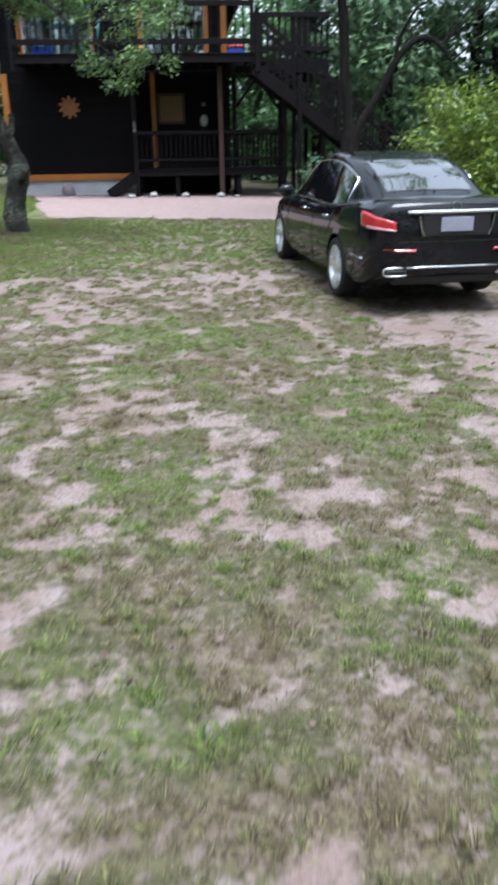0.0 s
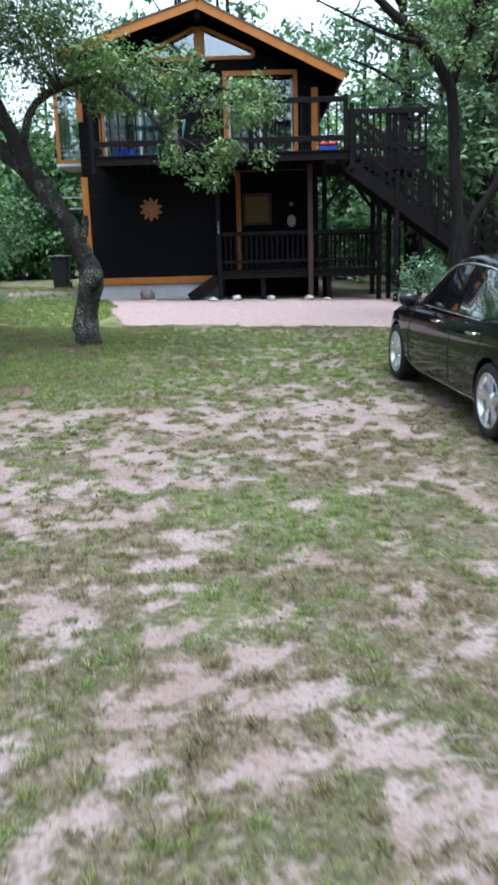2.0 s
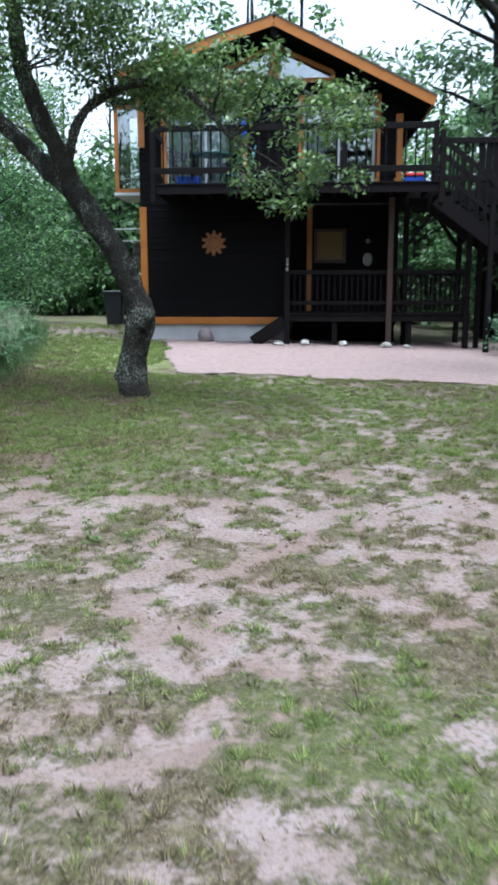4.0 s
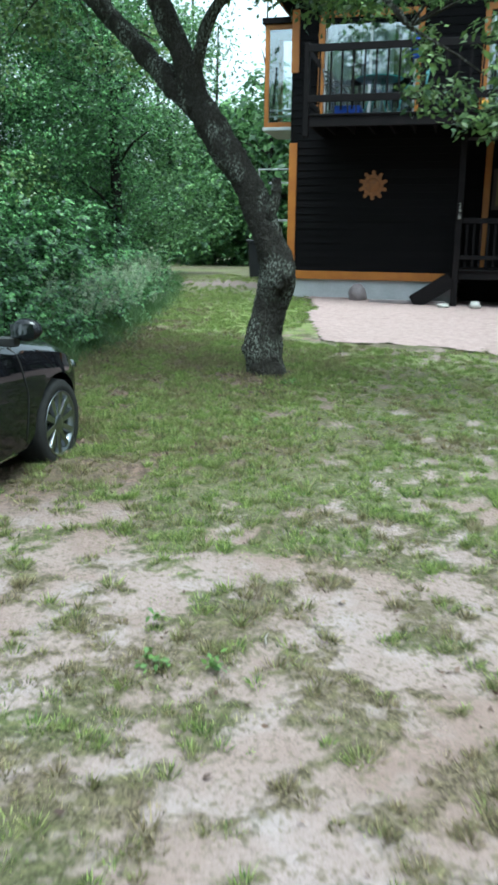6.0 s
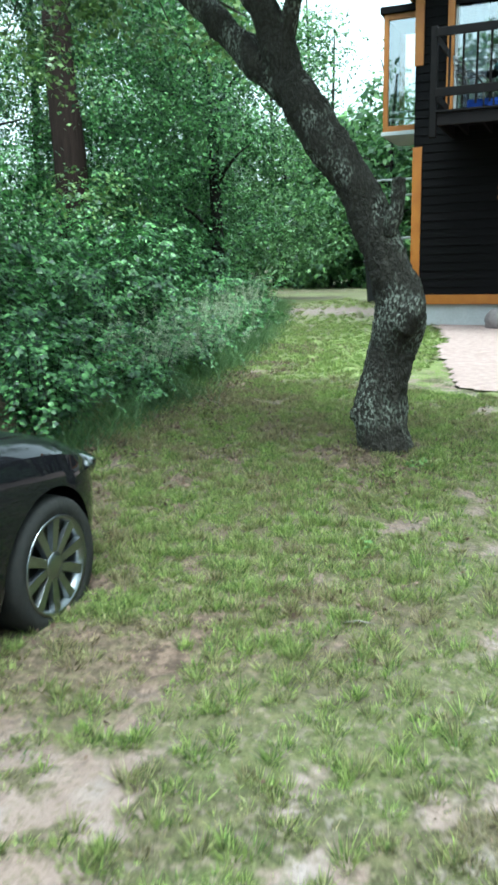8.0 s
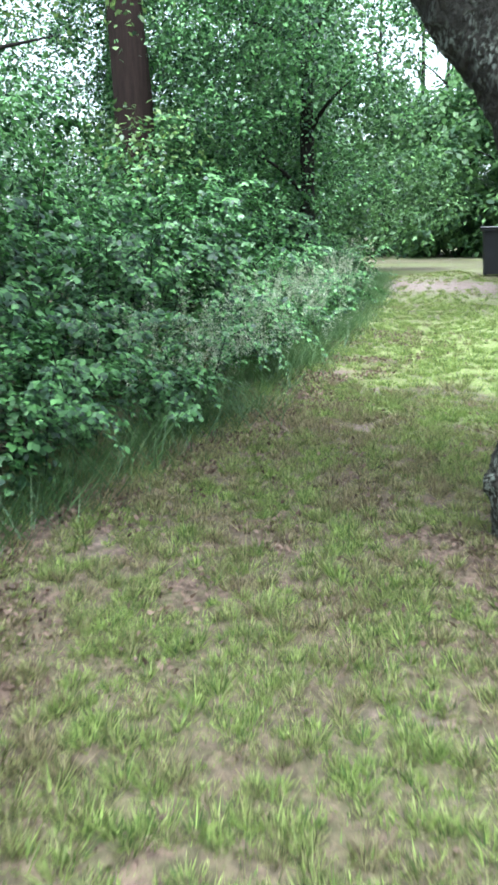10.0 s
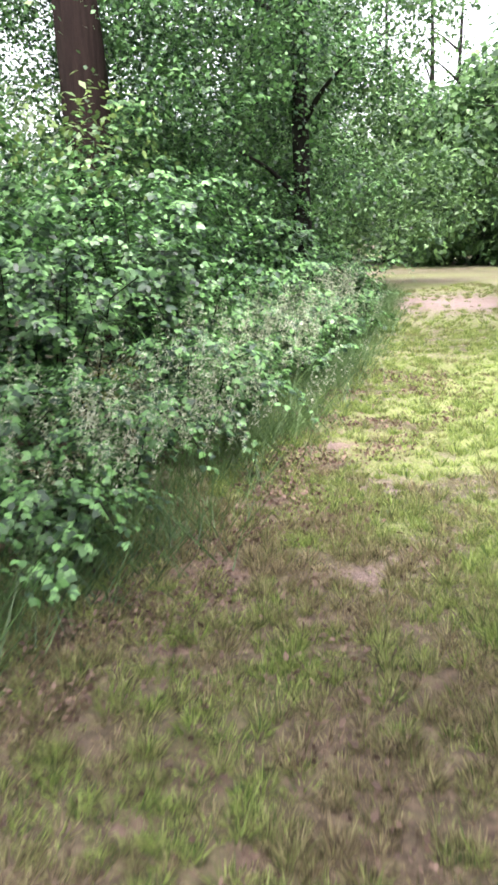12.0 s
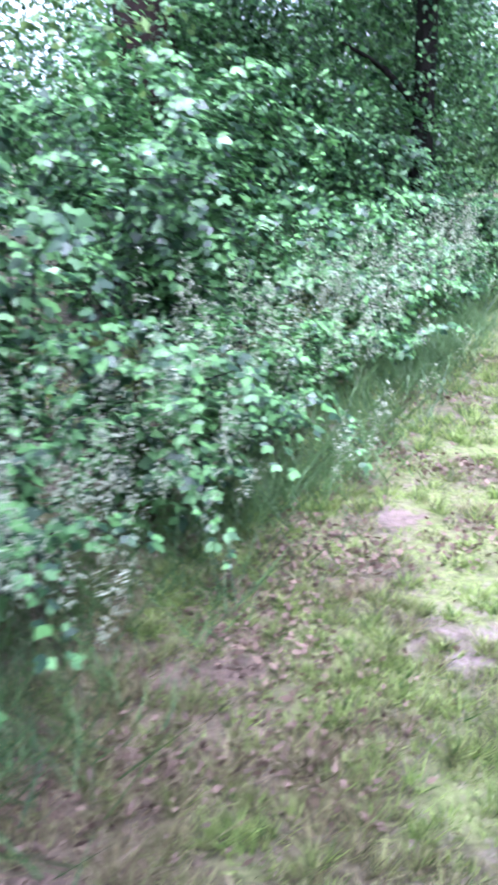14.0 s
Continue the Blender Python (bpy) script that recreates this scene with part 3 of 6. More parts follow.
part("plate", lathe(bmesh.new(), ((0, -0.02), (0.05, -0.018), (0.06, -0.004), (0, -0.003)), 20, "y", (4.74, RECESS_V, 2.88)), M_BOULDER, disc, smooth=True)

# ---- the upper deck ----
deck = thing("deck", "raised dark brown timber deck along the upper floor", "deck", HOUSE)
boxpart("rim_board", (-0.02, 6.0, 0.0, 0.045, 3.72, DECK_Z - 0.03), M_DECK, deck)
boxpart("rim_board", (-0.02, 0.025, 0.045, WALL - 0.03, 3.72, DECK_Z - 0.03), M_DECK, deck)
for i in range(11):
    boxpart("deck_board", (-0.04, 6.02, -0.03 + i * 0.141, -0.03 + i * 0.141 + 0.135, DECK_Z - 0.03, DECK_Z), M_DECK, deck, bevel=0.003)
for i in range(15):
    boxpart("joist", (0.22 + i * 0.4, 0.26 + i * 0.4, 0.045, WALL - 0.03, 3.76, DECK_Z - 0.03), M_DECK, deck, bevel=0)
for u in (-0.13, 1.95, 3.95, 5.86):
    boxpart("rail_post", (u, u + 0.10, -0.03, 0.07, 3.55 if u < 0 else 3.9, 5.15), M_DECK, deck)
for z0, z1 in ((4.985, 5.115), (4.13, 4.26)):
    boxpart("rail", (-0.05, 5.9, -0.055, -0.032, z0, z1), M_DECK, deck)
    boxpart("rail", (-0.105, -0.08, 0.07, WALL - 0.03, z0, z1), M_DECK, deck)
for i in range(28):
    u = 0.14 + i * 0.205
    boxpart("baluster", (u, u + 0.032, -0.03, 0.0, 4.0, 5.02), M_DECK, deck, bevel=0)
# return of the deck past the corner of the house
boxpart("side_floor", (5.42, 8.15, WALL + 0.1, 5.2, DECK_Z - 0.16, DECK_Z), M_DECK, deck, bevel=0.005)
boxpart("rim_board", (6.0, 8.18, WALL + 0.05, WALL + 0.095, 3.60, DECK_Z - 0.0), M_DECK, deck)
for z0, z1 in ((4.95, 5.08), (4.13, 4.26)):
    boxpart("rail", (6.05, 8.18, WALL + 0.02, WALL + 0.048, z0, z1), M_DECK, deck)
    boxpart("rail", (8.15, 8.18, WALL + 0.06, 5.0, z0, z1), M_DECK, deck)
for i in range(13):
    u = 6.12 + i * 0.165
    boxpart("baluster", (u, u + 0.06 if i not in (6, 7, 8) else u + 0.15, WALL + 0.055, WALL + 0.085, 3.9, 5.0), M_DECK, deck, bevel=0)
for u, v in ((5.55, 1.7), (6.95, 2.6), (8.08, 1.7), (8.08, 4.9), (5.6, 4.9)):
    boxpart("support_post", (u - 0.06, u + 0.06, v - 0.06, v + 0.06, 0.2, 3.8), M_DECK, deck)
for a, b in (((5.6, 1.7, 2.75), (6.35, 1.7, 3.7)), ((6.9, 2.6, 2.75), (6.2, 2.6, 3.7)), ((6.98, 2.6, 2.8), (7.7, 2.6, 3.7))):
    beampart("brace", a, b, 0.08, 0.08, M_DECK, deck)

# ---- outer stairs ----
stairs = thing("staircase", "dark brown timber staircase from the deck to the ground", "staircase", HOUSE)
ST_TOP, ST_BOT, N_ST = (6.02, DECK_Z - 0.1), (10.55, 0.33), 19
SV0, SV1 = 0.02, 1.08
for v in (SV0, SV1):
    beampart("stringer", (ST_TOP[0] - 0.05, v, ST_TOP[1] - 0.26), (ST_BOT[0], v, ST_BOT[1] - 0.1), 0.05, 0.30, M_DECK, stairs)
    for dz, hh in ((0.98, 0.11), (0.30, 0.09)):
        beampart("rail", (ST_TOP[0] - 0.03, v, ST_TOP[1] + dz), (ST_BOT[0] - 0.25, v, ST_BOT[1] + 0.2 + dz), 0.035, hh, M_DECK, stairs)
    for i in range(24):
        k = (i + 0.5) / 24
        u = ST_TOP[0] + (ST_BOT[0] - 0.3 - ST_TOP[0]) * k
        zz = ST_TOP[1] + (ST_BOT[1] + 0.2 - ST_TOP[1]) * k
        boxpart("baluster", (u - 0.02, u + 0.02, v - 0.02, v + 0.02, zz - 0.16, zz + 0.95), M_DECK, stairs, bevel=0)
    for k in (0.0, 0.5, 0.97):
        u = ST_TOP[0] + (ST_BOT[0] - 0.3 - ST_TOP[0]) * k + 0.03
        zz = ST_TOP[1] + (ST_BOT[1] + 0.2 - ST_TOP[1]) * k
        boxpart("newel_post", (u - 0.055, u + 0.055, v - 0.055, v + 0.055, zz - 0.35, zz + 1.12), M_DECK, stairs)
for i in range(N_ST):
    k = (i + 0.6) / N_ST
    u = ST_TOP[0] + (ST_BOT[0] - ST_TOP[0]) * k
    zz = ST_TOP[1] + (ST_BOT[1] - ST_TOP[1]) * k
    boxpart("tread", (u - 0.13, u + 0.13, SV0 + 0.03, SV1 - 0.03, zz - 0.02, zz + 0.02), M_DECK, stairs, bevel=0.004)
for v in (SV0, SV1):
    boxpart("support_post", (7.08, 7.19, v - 0.055, v + 0.055, 0.2, 3.4), M_DECK, stairs)

# ---- porch under the deck ----
porch = thing("porch", "low dark brown timber porch with railing under the deck", "porch", HOUSE)
boxpart("rim_board", (RECESS_U, 6.95, PORCH_V, PORCH_V + 0.045, 0.98, PORCH_Z - 0.03), M_DECK, porch)
for i in range(12):
    boxpart("floor_board", (RECESS_U - 0.03, 6.97, PORCH_V - 0.03 + i * 0.141, PORCH_V + 0.105 + i * 0.141, PORCH_Z - 0.03, PORCH_Z), M_DECK, porch, bevel=0.003)
for u, mat, z1 in ((2.80, M_DECK, 3.72), (5.12, M_BROWN, 3.72), (6.86, M_DECK, 3.72)):
    boxpart("post", (u - 0.06, u + 0.06, PORCH_V - 0.075, PORCH_V + 0.045, 0.25, z1), mat, porch, "brown post" if mat is M_BROWN else "")
for u in (3.9, 5.6):
    boxpart("footing_post", (u - 0.06, u + 0.06, PORCH_V + 0.06, PORCH_V + 0.18, 0.2, 0.98), M_DECK, porch)
for z0, z1 in ((2.04, 2.14), (1.36, 1.44)):
    boxpart("rail", (2.86, 6.80, PORCH_V - 0.04, PORCH_V - 0.005, z0, z1), M_DECK, porch)
    boxpart("rail", (5.4, 6.9, 2.75, 2.79, z0, z1), M_DECK, porch)
    boxpart("rail", (6.88, 6.92, PORCH_V + 0.05, 2.75, z0, z1), M_DECK, porch)
for i in range(30):
    u = 2.95 + i * 0.131
    boxpart("baluster", (u, u + 0.035, PORCH_V - 0.002, PORCH_V + 0.03, 1.2, 2.06), M_DECK, porch, bevel=0)
for i in range(12):
    u = 5.45 + i * 0.122
    boxpart("baluster", (u, u + 0.05, 2.79, 2.815, 1.2, 2.06), M_DECK, porch, bevel=0)
boxpart("skirt_beam", (2.9, 5.4, 2.3, 2.4, 0.2, 1.1), M_SIDING, porch, "dark beam under the porch", 0)
# side steps up to the porch
for v in (PORCH_V - 0.05, WALL - 0.12):
    beampart("step_stringer", (2.02, v, 0.50), (2.74, v, 0.98), 0.05, 0.30, M_DECK, porch)
for i in range(3):
    boxpart("step", (1.98 + i * 0.25, 2.26 + i * 0.25, PORCH_V - 0.02, WALL - 0.15, 0.60 + i * 0.17, 0.64 + i * 0.17), M_DECK, porch)

# ---- ground ----


def value_noise(x, y, scale, seed):
    """Smooth noise in 0..1 for arrays."""
    r = np.random.default_rng(seed).random((257, 257))
    x, y = np.asarray(x) * scale + 100.3, np.asarray(y) * scale + 91.7
    xi, yi = np.floor(x).astype(int), np.floor(y).astype(int)
    fx, fy = x - xi, y - yi
    fx, fy = fx * fx * (3 - 2 * fx), fy * fy * (3 - 2 * fy)
    xi, yi = xi % 256, yi % 256
    return (r[xi, yi] * (1 - fx) + r[xi + 1, yi] * fx) * (1 - fy) + (r[xi, yi + 1] * (1 - fx) + r[xi + 1, yi + 1] * fx) * fy


def spot(x, y, cx, cy, rx, ry):
    return np.exp(-(((x - cx) / rx) ** 2 + ((y - cy) / ry) ** 2))


def cover(x, y):
    """How much grass grows, 0 (bare sand) to 1 (full sward), and how green it is."""
    wx, wy = x + 0.16 * (value_noise(x, y, 3.0, 41) - 0.5), y + 0.16 * (value_noise(x, y, 3.0, 42) - 0.5)
    n = 0.07 * value_noise(wx, wy, 0.9, 1) + 0.17 * value_noise(wx, wy, 2.6, 2) + 0.40 * value_noise(wx, wy, 6.2, 3) + 0.36 * value_noise(wx, wy, 13.5, 4)
    amount = 0.825 + 0.15 * np.clip((7.0 - y) / 1.5, 0, 1) + 0.25 * np.clip((y - 17) / 3, 0, 1) + 0.05 * np.clip((y - 11.2) / 1.6, 0, 1)
    # the worn sandy strip behind the parked saloon
    amount = amount - 0.42 * np.clip((x - 0.68 - 0.14 * y) / 0.35, 0, 1) * np.clip((9 - y) / 1.0, 0, 1)
    # bare, sandy stretches
    for cx, cy, rx, ry, w in ((-1.6, 7.2, 0.7, 0.9, 0.08), (-1.2, 9.6, 1.7, 1.3, 0.06), (-1.05, 4.9, 0.3, 0.6, 0.22), (0.3, 10.2, 0.9, 0.7, 0.30), (0.0, 4.75, 0.25, 0.25, 0.2), (-0.8, 2.9, 0.18, 0.3, 0.3),
                              (-2.3, 9.1, 0.6, 0.5, 0.04), (-3.7, 10.4, 0.4, 0.5, 0.14), (0.2, 1.4, 0.3, 0.25, 0.25), (-4.25, 14.1, 0.6, 0.45, 0.3), (-0.9, 13.6, 0.9, 0.8, 0.2), (-9.3, 25.8, 3.0, 1.3, 1.0), (-3.95, 11.4, 0.4, 0.3, 0.3)):
        amount = amount - w * spot(x, y, cx, cy, rx, ry)
    # thicker sward; between y 12 and 16 it also stands in for a band of shade
    for cx, cy, rx, ry, w in ((-3.2, 12.9, 2.0, 1.3, 0.30), (0.9, 13.0, 1.3, 1.2, 0.32), (-1.0, 15.2, 3.5, 1.4, 0.32), (-6.2, 20.0, 2.0, 4.5, 0.40), (-0.55, 7.1, 0.6, 0.55, 0.32), (-0.57, 3.8, 0.32, 0.35, 0.40), (0.8, 4.8, 0.35, 0.6, 0.25),
                              (0.1, 2.6, 0.6, 0.6, 0.12), (-8, 30, 6, 8, 0.3), (-4.6, 12.2, 1.0, 1.2, 0.2), (-4.2, 15.9, 1.6, 1.0, 0.25), (-5.4, 15.6, 1.0, 1.6, 0.18), (-3.1, 10.7, 0.7, 0.8, 0.14)):
        amount = amount + w * spot(x, y, cx, cy, rx, ry)
    grass = np.clip((amount + (n - 0.545) * 2.7 - 0.36) / 0.34, 0, 1)
    g = 0.30 + 0.6 * (value_noise(x, y, 1.3, 8) - 0.5) + 1.0 * (value_noise(x, y, 4.1, 9) - 0.5)
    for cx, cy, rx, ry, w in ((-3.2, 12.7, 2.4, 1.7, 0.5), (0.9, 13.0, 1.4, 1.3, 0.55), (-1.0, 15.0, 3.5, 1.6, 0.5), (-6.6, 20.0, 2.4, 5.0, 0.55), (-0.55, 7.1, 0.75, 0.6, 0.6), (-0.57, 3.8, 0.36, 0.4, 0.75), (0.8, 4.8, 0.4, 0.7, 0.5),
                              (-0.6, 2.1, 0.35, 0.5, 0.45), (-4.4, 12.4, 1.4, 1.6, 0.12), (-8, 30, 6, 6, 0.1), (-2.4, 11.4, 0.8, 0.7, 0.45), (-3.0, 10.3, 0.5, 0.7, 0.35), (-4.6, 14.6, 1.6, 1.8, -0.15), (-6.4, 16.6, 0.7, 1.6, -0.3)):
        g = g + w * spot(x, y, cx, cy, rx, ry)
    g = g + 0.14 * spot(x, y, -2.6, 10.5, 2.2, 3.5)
    # greener beyond the tree; drives the open light painted on the far lawn
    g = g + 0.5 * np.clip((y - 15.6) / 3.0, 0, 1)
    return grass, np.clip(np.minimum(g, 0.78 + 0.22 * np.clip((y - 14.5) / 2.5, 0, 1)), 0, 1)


def humus_shade(x, y):
    """How far the sand gives way to dark rotted leaves under the old tree and along the thicket, with the shade of tree
    and parked car painted in.
    """
    wood = np.clip((y - 10.3) / 1.4, 0, 1) * np.clip((-2.4 - x) / 1.4, 0, 1) * np.clip((16.8 - y) / 1.8, 0, 1)
    # the spot at (-4.35, 11.2) paints the parked car's shadow
    return np.clip(wood * (0.6 + 0.9 * value_noise(x, y, 1.8, 71)) + 0.8 * spot(x, y, -4.1, 14.3, 0.9, 0.7) + 0.7 * spot(x, y, -4.35, 11.2, 0.6, 1.1) + 0.7 * spot(x, y, -6.5, 16.6, 0.7, 1.6), 0, 1)


def gravel_inside(x, y):
    """The gravel forecourt in front of the house."""
    near = 16.95 + 0.5 * value_noise(x, 0 * x, 0.8, 91) + 0.22 * value_noise(x, y, 5.3, 92)
    left = -4.5 - (y - 17.1) * 0.27 + 0.3 * value_noise(0 * y, y, 1.0, 93) + 0.2 * value_noise(x, y, 5.6, 94)
    return (y > near) & (x > left) & (x < 16) & (y < 25.5)


def sod_z(x, y, c):
    """The height of the soil's surface: the ground with its small hummocks, where c is the grass cover."""
    near = (x > -7) & (x < 3.5) & (y > 0) & (y < 19) & ~gravel_inside(x, y)
    return grid_height(x, y) + np.where(near, 0.014 * c + 0.02 * (value_noise(x, y, 3.1, 21) - 0.5) + 0.012 * (value_noise(x, y, 9, 22) - 0.5), 0)


def ground_material():
    m = bpy.data.materials.new("sandy_soil_and_sward")
    m.use_nodes = True
    n, l = m.node_tree.nodes, m.node_tree.links
    p = n["Principled BSDF"]
    p.inputs["Roughness"].default_value, p.inputs["Specular IOR Level"].default_value = 0.95, 0.15
    co = n.new("ShaderNodeTexCoord")

    def tex(scale, detail=5):
        t = n.new("ShaderNodeTexNoise")
        t.inputs["Scale"].default_value, t.inputs["Detail"].default_value = scale, detail
        l.new(co.outputs["Object"], t.inputs["Vector"])
        return t

    def blend(f, a, b):
        x = n.new("ShaderNodeMix")
        x.data_type = "RGBA"
        for k, v in ((0, f), (6, a), (7, b)):
            if isinstance(v, tuple):
                x.inputs[k].default_value = (*v, 1)
            elif isinstance(v, float):
                x.inputs[k].default_value = v
            else:
                l.new(v, x.inputs[k])
        return x.outputs[2]

    def ranged(src, a, b):
        r = n.new("ShaderNodeMapRange")
        r.inputs["From Min"].default_value, r.inputs["From Max"].default_value = a, b
        l.new(src, r.inputs["Value"])
        return r.outputs[0]

    tone = n.new("ShaderNodeAttribute")
    tone.attribute_name = "tone"
    green = n.new("ShaderNodeAttribute")
    green.attribute_name = "green"
    soil = blend(ranged(tex(1.1).outputs["Fac"], 0.4, 0.62), (0.245, 0.19, 0.178), (0.19, 0.135, 0.118))
    soil = blend(ranged(tex(120, 6).outputs["Fac"], 0.52, 0.75), soil, (0.13, 0.10, 0.085))
    soil = blend(ranged(tex(5, 6).outputs["Fac"], 0.50, 0.85), soil, (0.27, 0.23, 0.225))
    soil = blend(ranged(tex(38, 9).outputs["Fac"], 0.53, 0.66), soil, (0.135, 0.108, 0.078))
    mould_shade = n.new("ShaderNodeAttribute")
    mould_shade.attribute_name = "humus_shade"
    # dark soil colour, for rotted leaves and for the painted shade alike
    dark = blend(ranged(tex(28, 8).outputs["Fac"], 0.4, 0.62), (0.058, 0.040, 0.031), (0.15, 0.103, 0.080))
    soil = blend(mould_shade.outputs["Fac"], soil, dark)
    dry = blend(ranged(tex(85, 8).outputs["Fac"], 0.4, 0.62), (0.045, 0.034, 0.022), (0.135, 0.108, 0.070))
    fresh = blend(ranged(tex(80, 8).outputs["Fac"], 0.4, 0.62), (0.030, 0.036, 0.015), (0.078, 0.086, 0.034))
    sward = blend(green.outputs["Fac"], dry, fresh)
    # far lawn colour, lightened to paint in the open sky's brighter light
    lit_lawn = blend(ranged(tex(60, 8).outputs["Fac"], 0.4, 0.62), (0.105, 0.13, 0.042), (0.195, 0.235, 0.075))
    sward = blend(ranged(green.outputs["Fac"], 0.74, 1.0), sward, lit_lawn)
    sward = blend(mould_shade.outputs["Fac"], sward, blend(0.55, sward, dark))
    sward = blend(ranged(tex(16, 8).outputs["Fac"], 0.52, 0.85), sward, (0.15, 0.135, 0.07))
    mul, sub = n.new("ShaderNodeMath"), n.new("ShaderNodeMath")
    mul.operation, sub.operation = "MULTIPLY_ADD", "SUBTRACT"
    mul.inputs[1].default_value, mul.inputs[2].default_value = 1.55, 0.0
    l.new(tone.outputs["Fac"], mul.inputs[0])
    l.new(mul.outputs[0], sub.inputs[0])
    l.new(ranged(tex(24, 7).outputs["Fac"], 0.36, 0.62), sub.inputs[1])
    l.new(blend(sub.outputs[0], soil, sward), p.inputs["Base Color"])
    b = n.new("ShaderNodeBump")
    b.inputs["Strength"].default_value, b.inputs["Distance"].default_value = 0.8, 0.03
    l.new(tex(45, 8).outputs["Fac"], b.inputs["Height"])
    l.new(b.outputs[0], p.inputs["Normal"])
    return m


M_GROUND = ground_material()


def ground_sheet():
    """One sheet: fine steps near the walk, coarse to the horizon."""
    xs = np.unique(np.concatenate([np.linspace(-900, -40, 12), np.linspace(-40, -12, 15), np.arange(-12, -7, 0.25), np.arange(-7, 3.5, 0.08), np.arange(3.5, 14, 0.5), np.linspace(14, 40, 8), np.linspace(40, 900, 12)]).round(3))
    ys = np.unique(np.concatenate([np.linspace(-900, -30, 12), np.linspace(-30, -3, 10), np.arange(-3, 0, 0.4), np.arange(0, 19, 0.08), np.arange(19, 32, 0.2), np.linspace(32, 70, 16), np.linspace(70, 900, 12)]).round(3))
    X, Y = np.meshgrid(xs, ys)
    c, g = cover(X, Y)
    fine = np.clip(np.minimum.reduce([(X + 7.2) / 0.5, (4.2 - X) / 0.7, (Y + 0.2) / 0.4, (24 - Y) / 3]), 0, 1)
    bare = 0.85 * spot(X, Y, -9.5, 25.8, 3.2, 1.4)
    c, g = c * fine + (0.85 - bare + 0.3 * (value_noise(X, Y, 1.3, 61) - 0.5)) * (1 - fine), g * fine + (0.8 + 0.5 * (value_noise(X, Y, 0.6, 62) - 0.5)) * (1 - fine)
    Z = sod_z(X, Y, c) - 0.03 * gravel_inside(X, Y)
    me = bpy.data.meshes.new("ground")
    nx, ny = len(xs), len(ys)
    idx = np.arange(nx * ny).reshape(ny, nx)
    q = np.stack([idx[:-1, :-1], idx[:-1, 1:], idx[1:, 1:], idx[1:, :-1]], -1).reshape(-1, 4)
    me.from_pydata(np.stack([X, Y, Z], -1).reshape(-1, 3), [], q.tolist())
    for name, val in (("tone", c), ("green", g), ("humus_shade", humus_shade(X, Y))):
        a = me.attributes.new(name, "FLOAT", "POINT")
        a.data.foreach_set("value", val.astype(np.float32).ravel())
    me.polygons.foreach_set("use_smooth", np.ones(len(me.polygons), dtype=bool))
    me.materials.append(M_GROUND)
    return tagged(new("ground", me), "uneven sandy yard with worn patchy grass", "ground", kind="structure")


ground_sheet()

M_GRAVEL = material("pink_gravel", (0.36, 0.268, 0.252), (0.225, 0.16, 0.15), 0.95, scale=11, bump=0.8, bump_scale=90, fine=0.5, spec=0.2)


def gravel_sheet():
    """The forecourt: a thin uneven layer over the ground."""
    xs, ys = np.arange(-7, 13, 0.085), np.arange(16.5, 25.4, 0.085)
    bm_ = bmesh.new()
    made = {}
    inside = gravel_inside(*np.meshgrid(xs + 0.04, ys + 0.04, indexing="ij"))

    def v(i, j):
        if (i, j) not in made:
            x, y = xs[i], ys[j]
            made[i, j] = bm_.verts.new((x, y, ground_z(x, y) + 0.022 + 0.012 * noise.noise((x * 2, y * 2, 0))))
        return made[i, j]

    for i in range(len(xs) - 1):
        for j in range(len(ys) - 1):
            if inside[i, j]:
                bm_.faces.new((v(i, j), v(i + 1, j), v(i + 1, j + 1), v(i, j + 1)))
    return tagged(part("gravel", bm_, M_GRAVEL, smooth=True), "pinkish gravel forecourt in front of the house", "gravel", kind="structure")


gravel_sheet()

# ---- grass ----


def tone_material(name, dry_a, dry_b, wet_a, wet_b):
    """Blades: from straw to green by the plant's own tone, varied blade by blade."""
    m = bpy.data.materials.new(name)
    m.use_nodes = True
    n, l = m.node_tree.nodes, m.node_tree.links
    p = n["Principled BSDF"]
    p.inputs["Roughness"].default_value, p.inputs["Specular IOR Level"].default_value = 0.6, 0.25
    geo, tone = n.new("ShaderNodeNewGeometry"), n.new("ShaderNodeAttribute")
    tone.attribute_name = "tone"
    mixes = []
    for a, b in ((dry_a, dry_b), (wet_a, wet_b)):
        x = n.new("ShaderNodeMix")
        x.data_type = "RGBA"
        x.inputs[6].default_value, x.inputs[7].default_value = (*a, 1), (*b, 1)
        l.new(geo.outputs["Random Per Island"], x.inputs[0])
        mixes.append(x.outputs[2])
    x = n.new("ShaderNodeMix")
    x.data_type = "RGBA"
    l.new(tone.outputs["Fac"], x.inputs[0])
    l.new(mixes[0], x.inputs[6])
    l.new(mixes[1], x.inputs[7])
    l.new(x.outputs[2], p.inputs["Base Color"])
    tr, ms = n.new("ShaderNodeBsdfTranslucent"), n.new("ShaderNodeMixShader")
    ms.inputs[0].default_value = 0.45
    l.new(x.outputs[2], tr.inputs["Color"])
    l.new(p.outputs[0], ms.inputs[1])
    l.new(tr.outputs[0], ms.inputs[2])
    l.new(ms.outputs[0], n["Material Output"].inputs["Surface"])
    return m


M_BLADE = tone_material("lawn_blade", (0.055, 0.040, 0.024), (0.38, 0.31, 0.19), (0.034, 0.078, 0.020), (0.36, 0.46, 0.125))


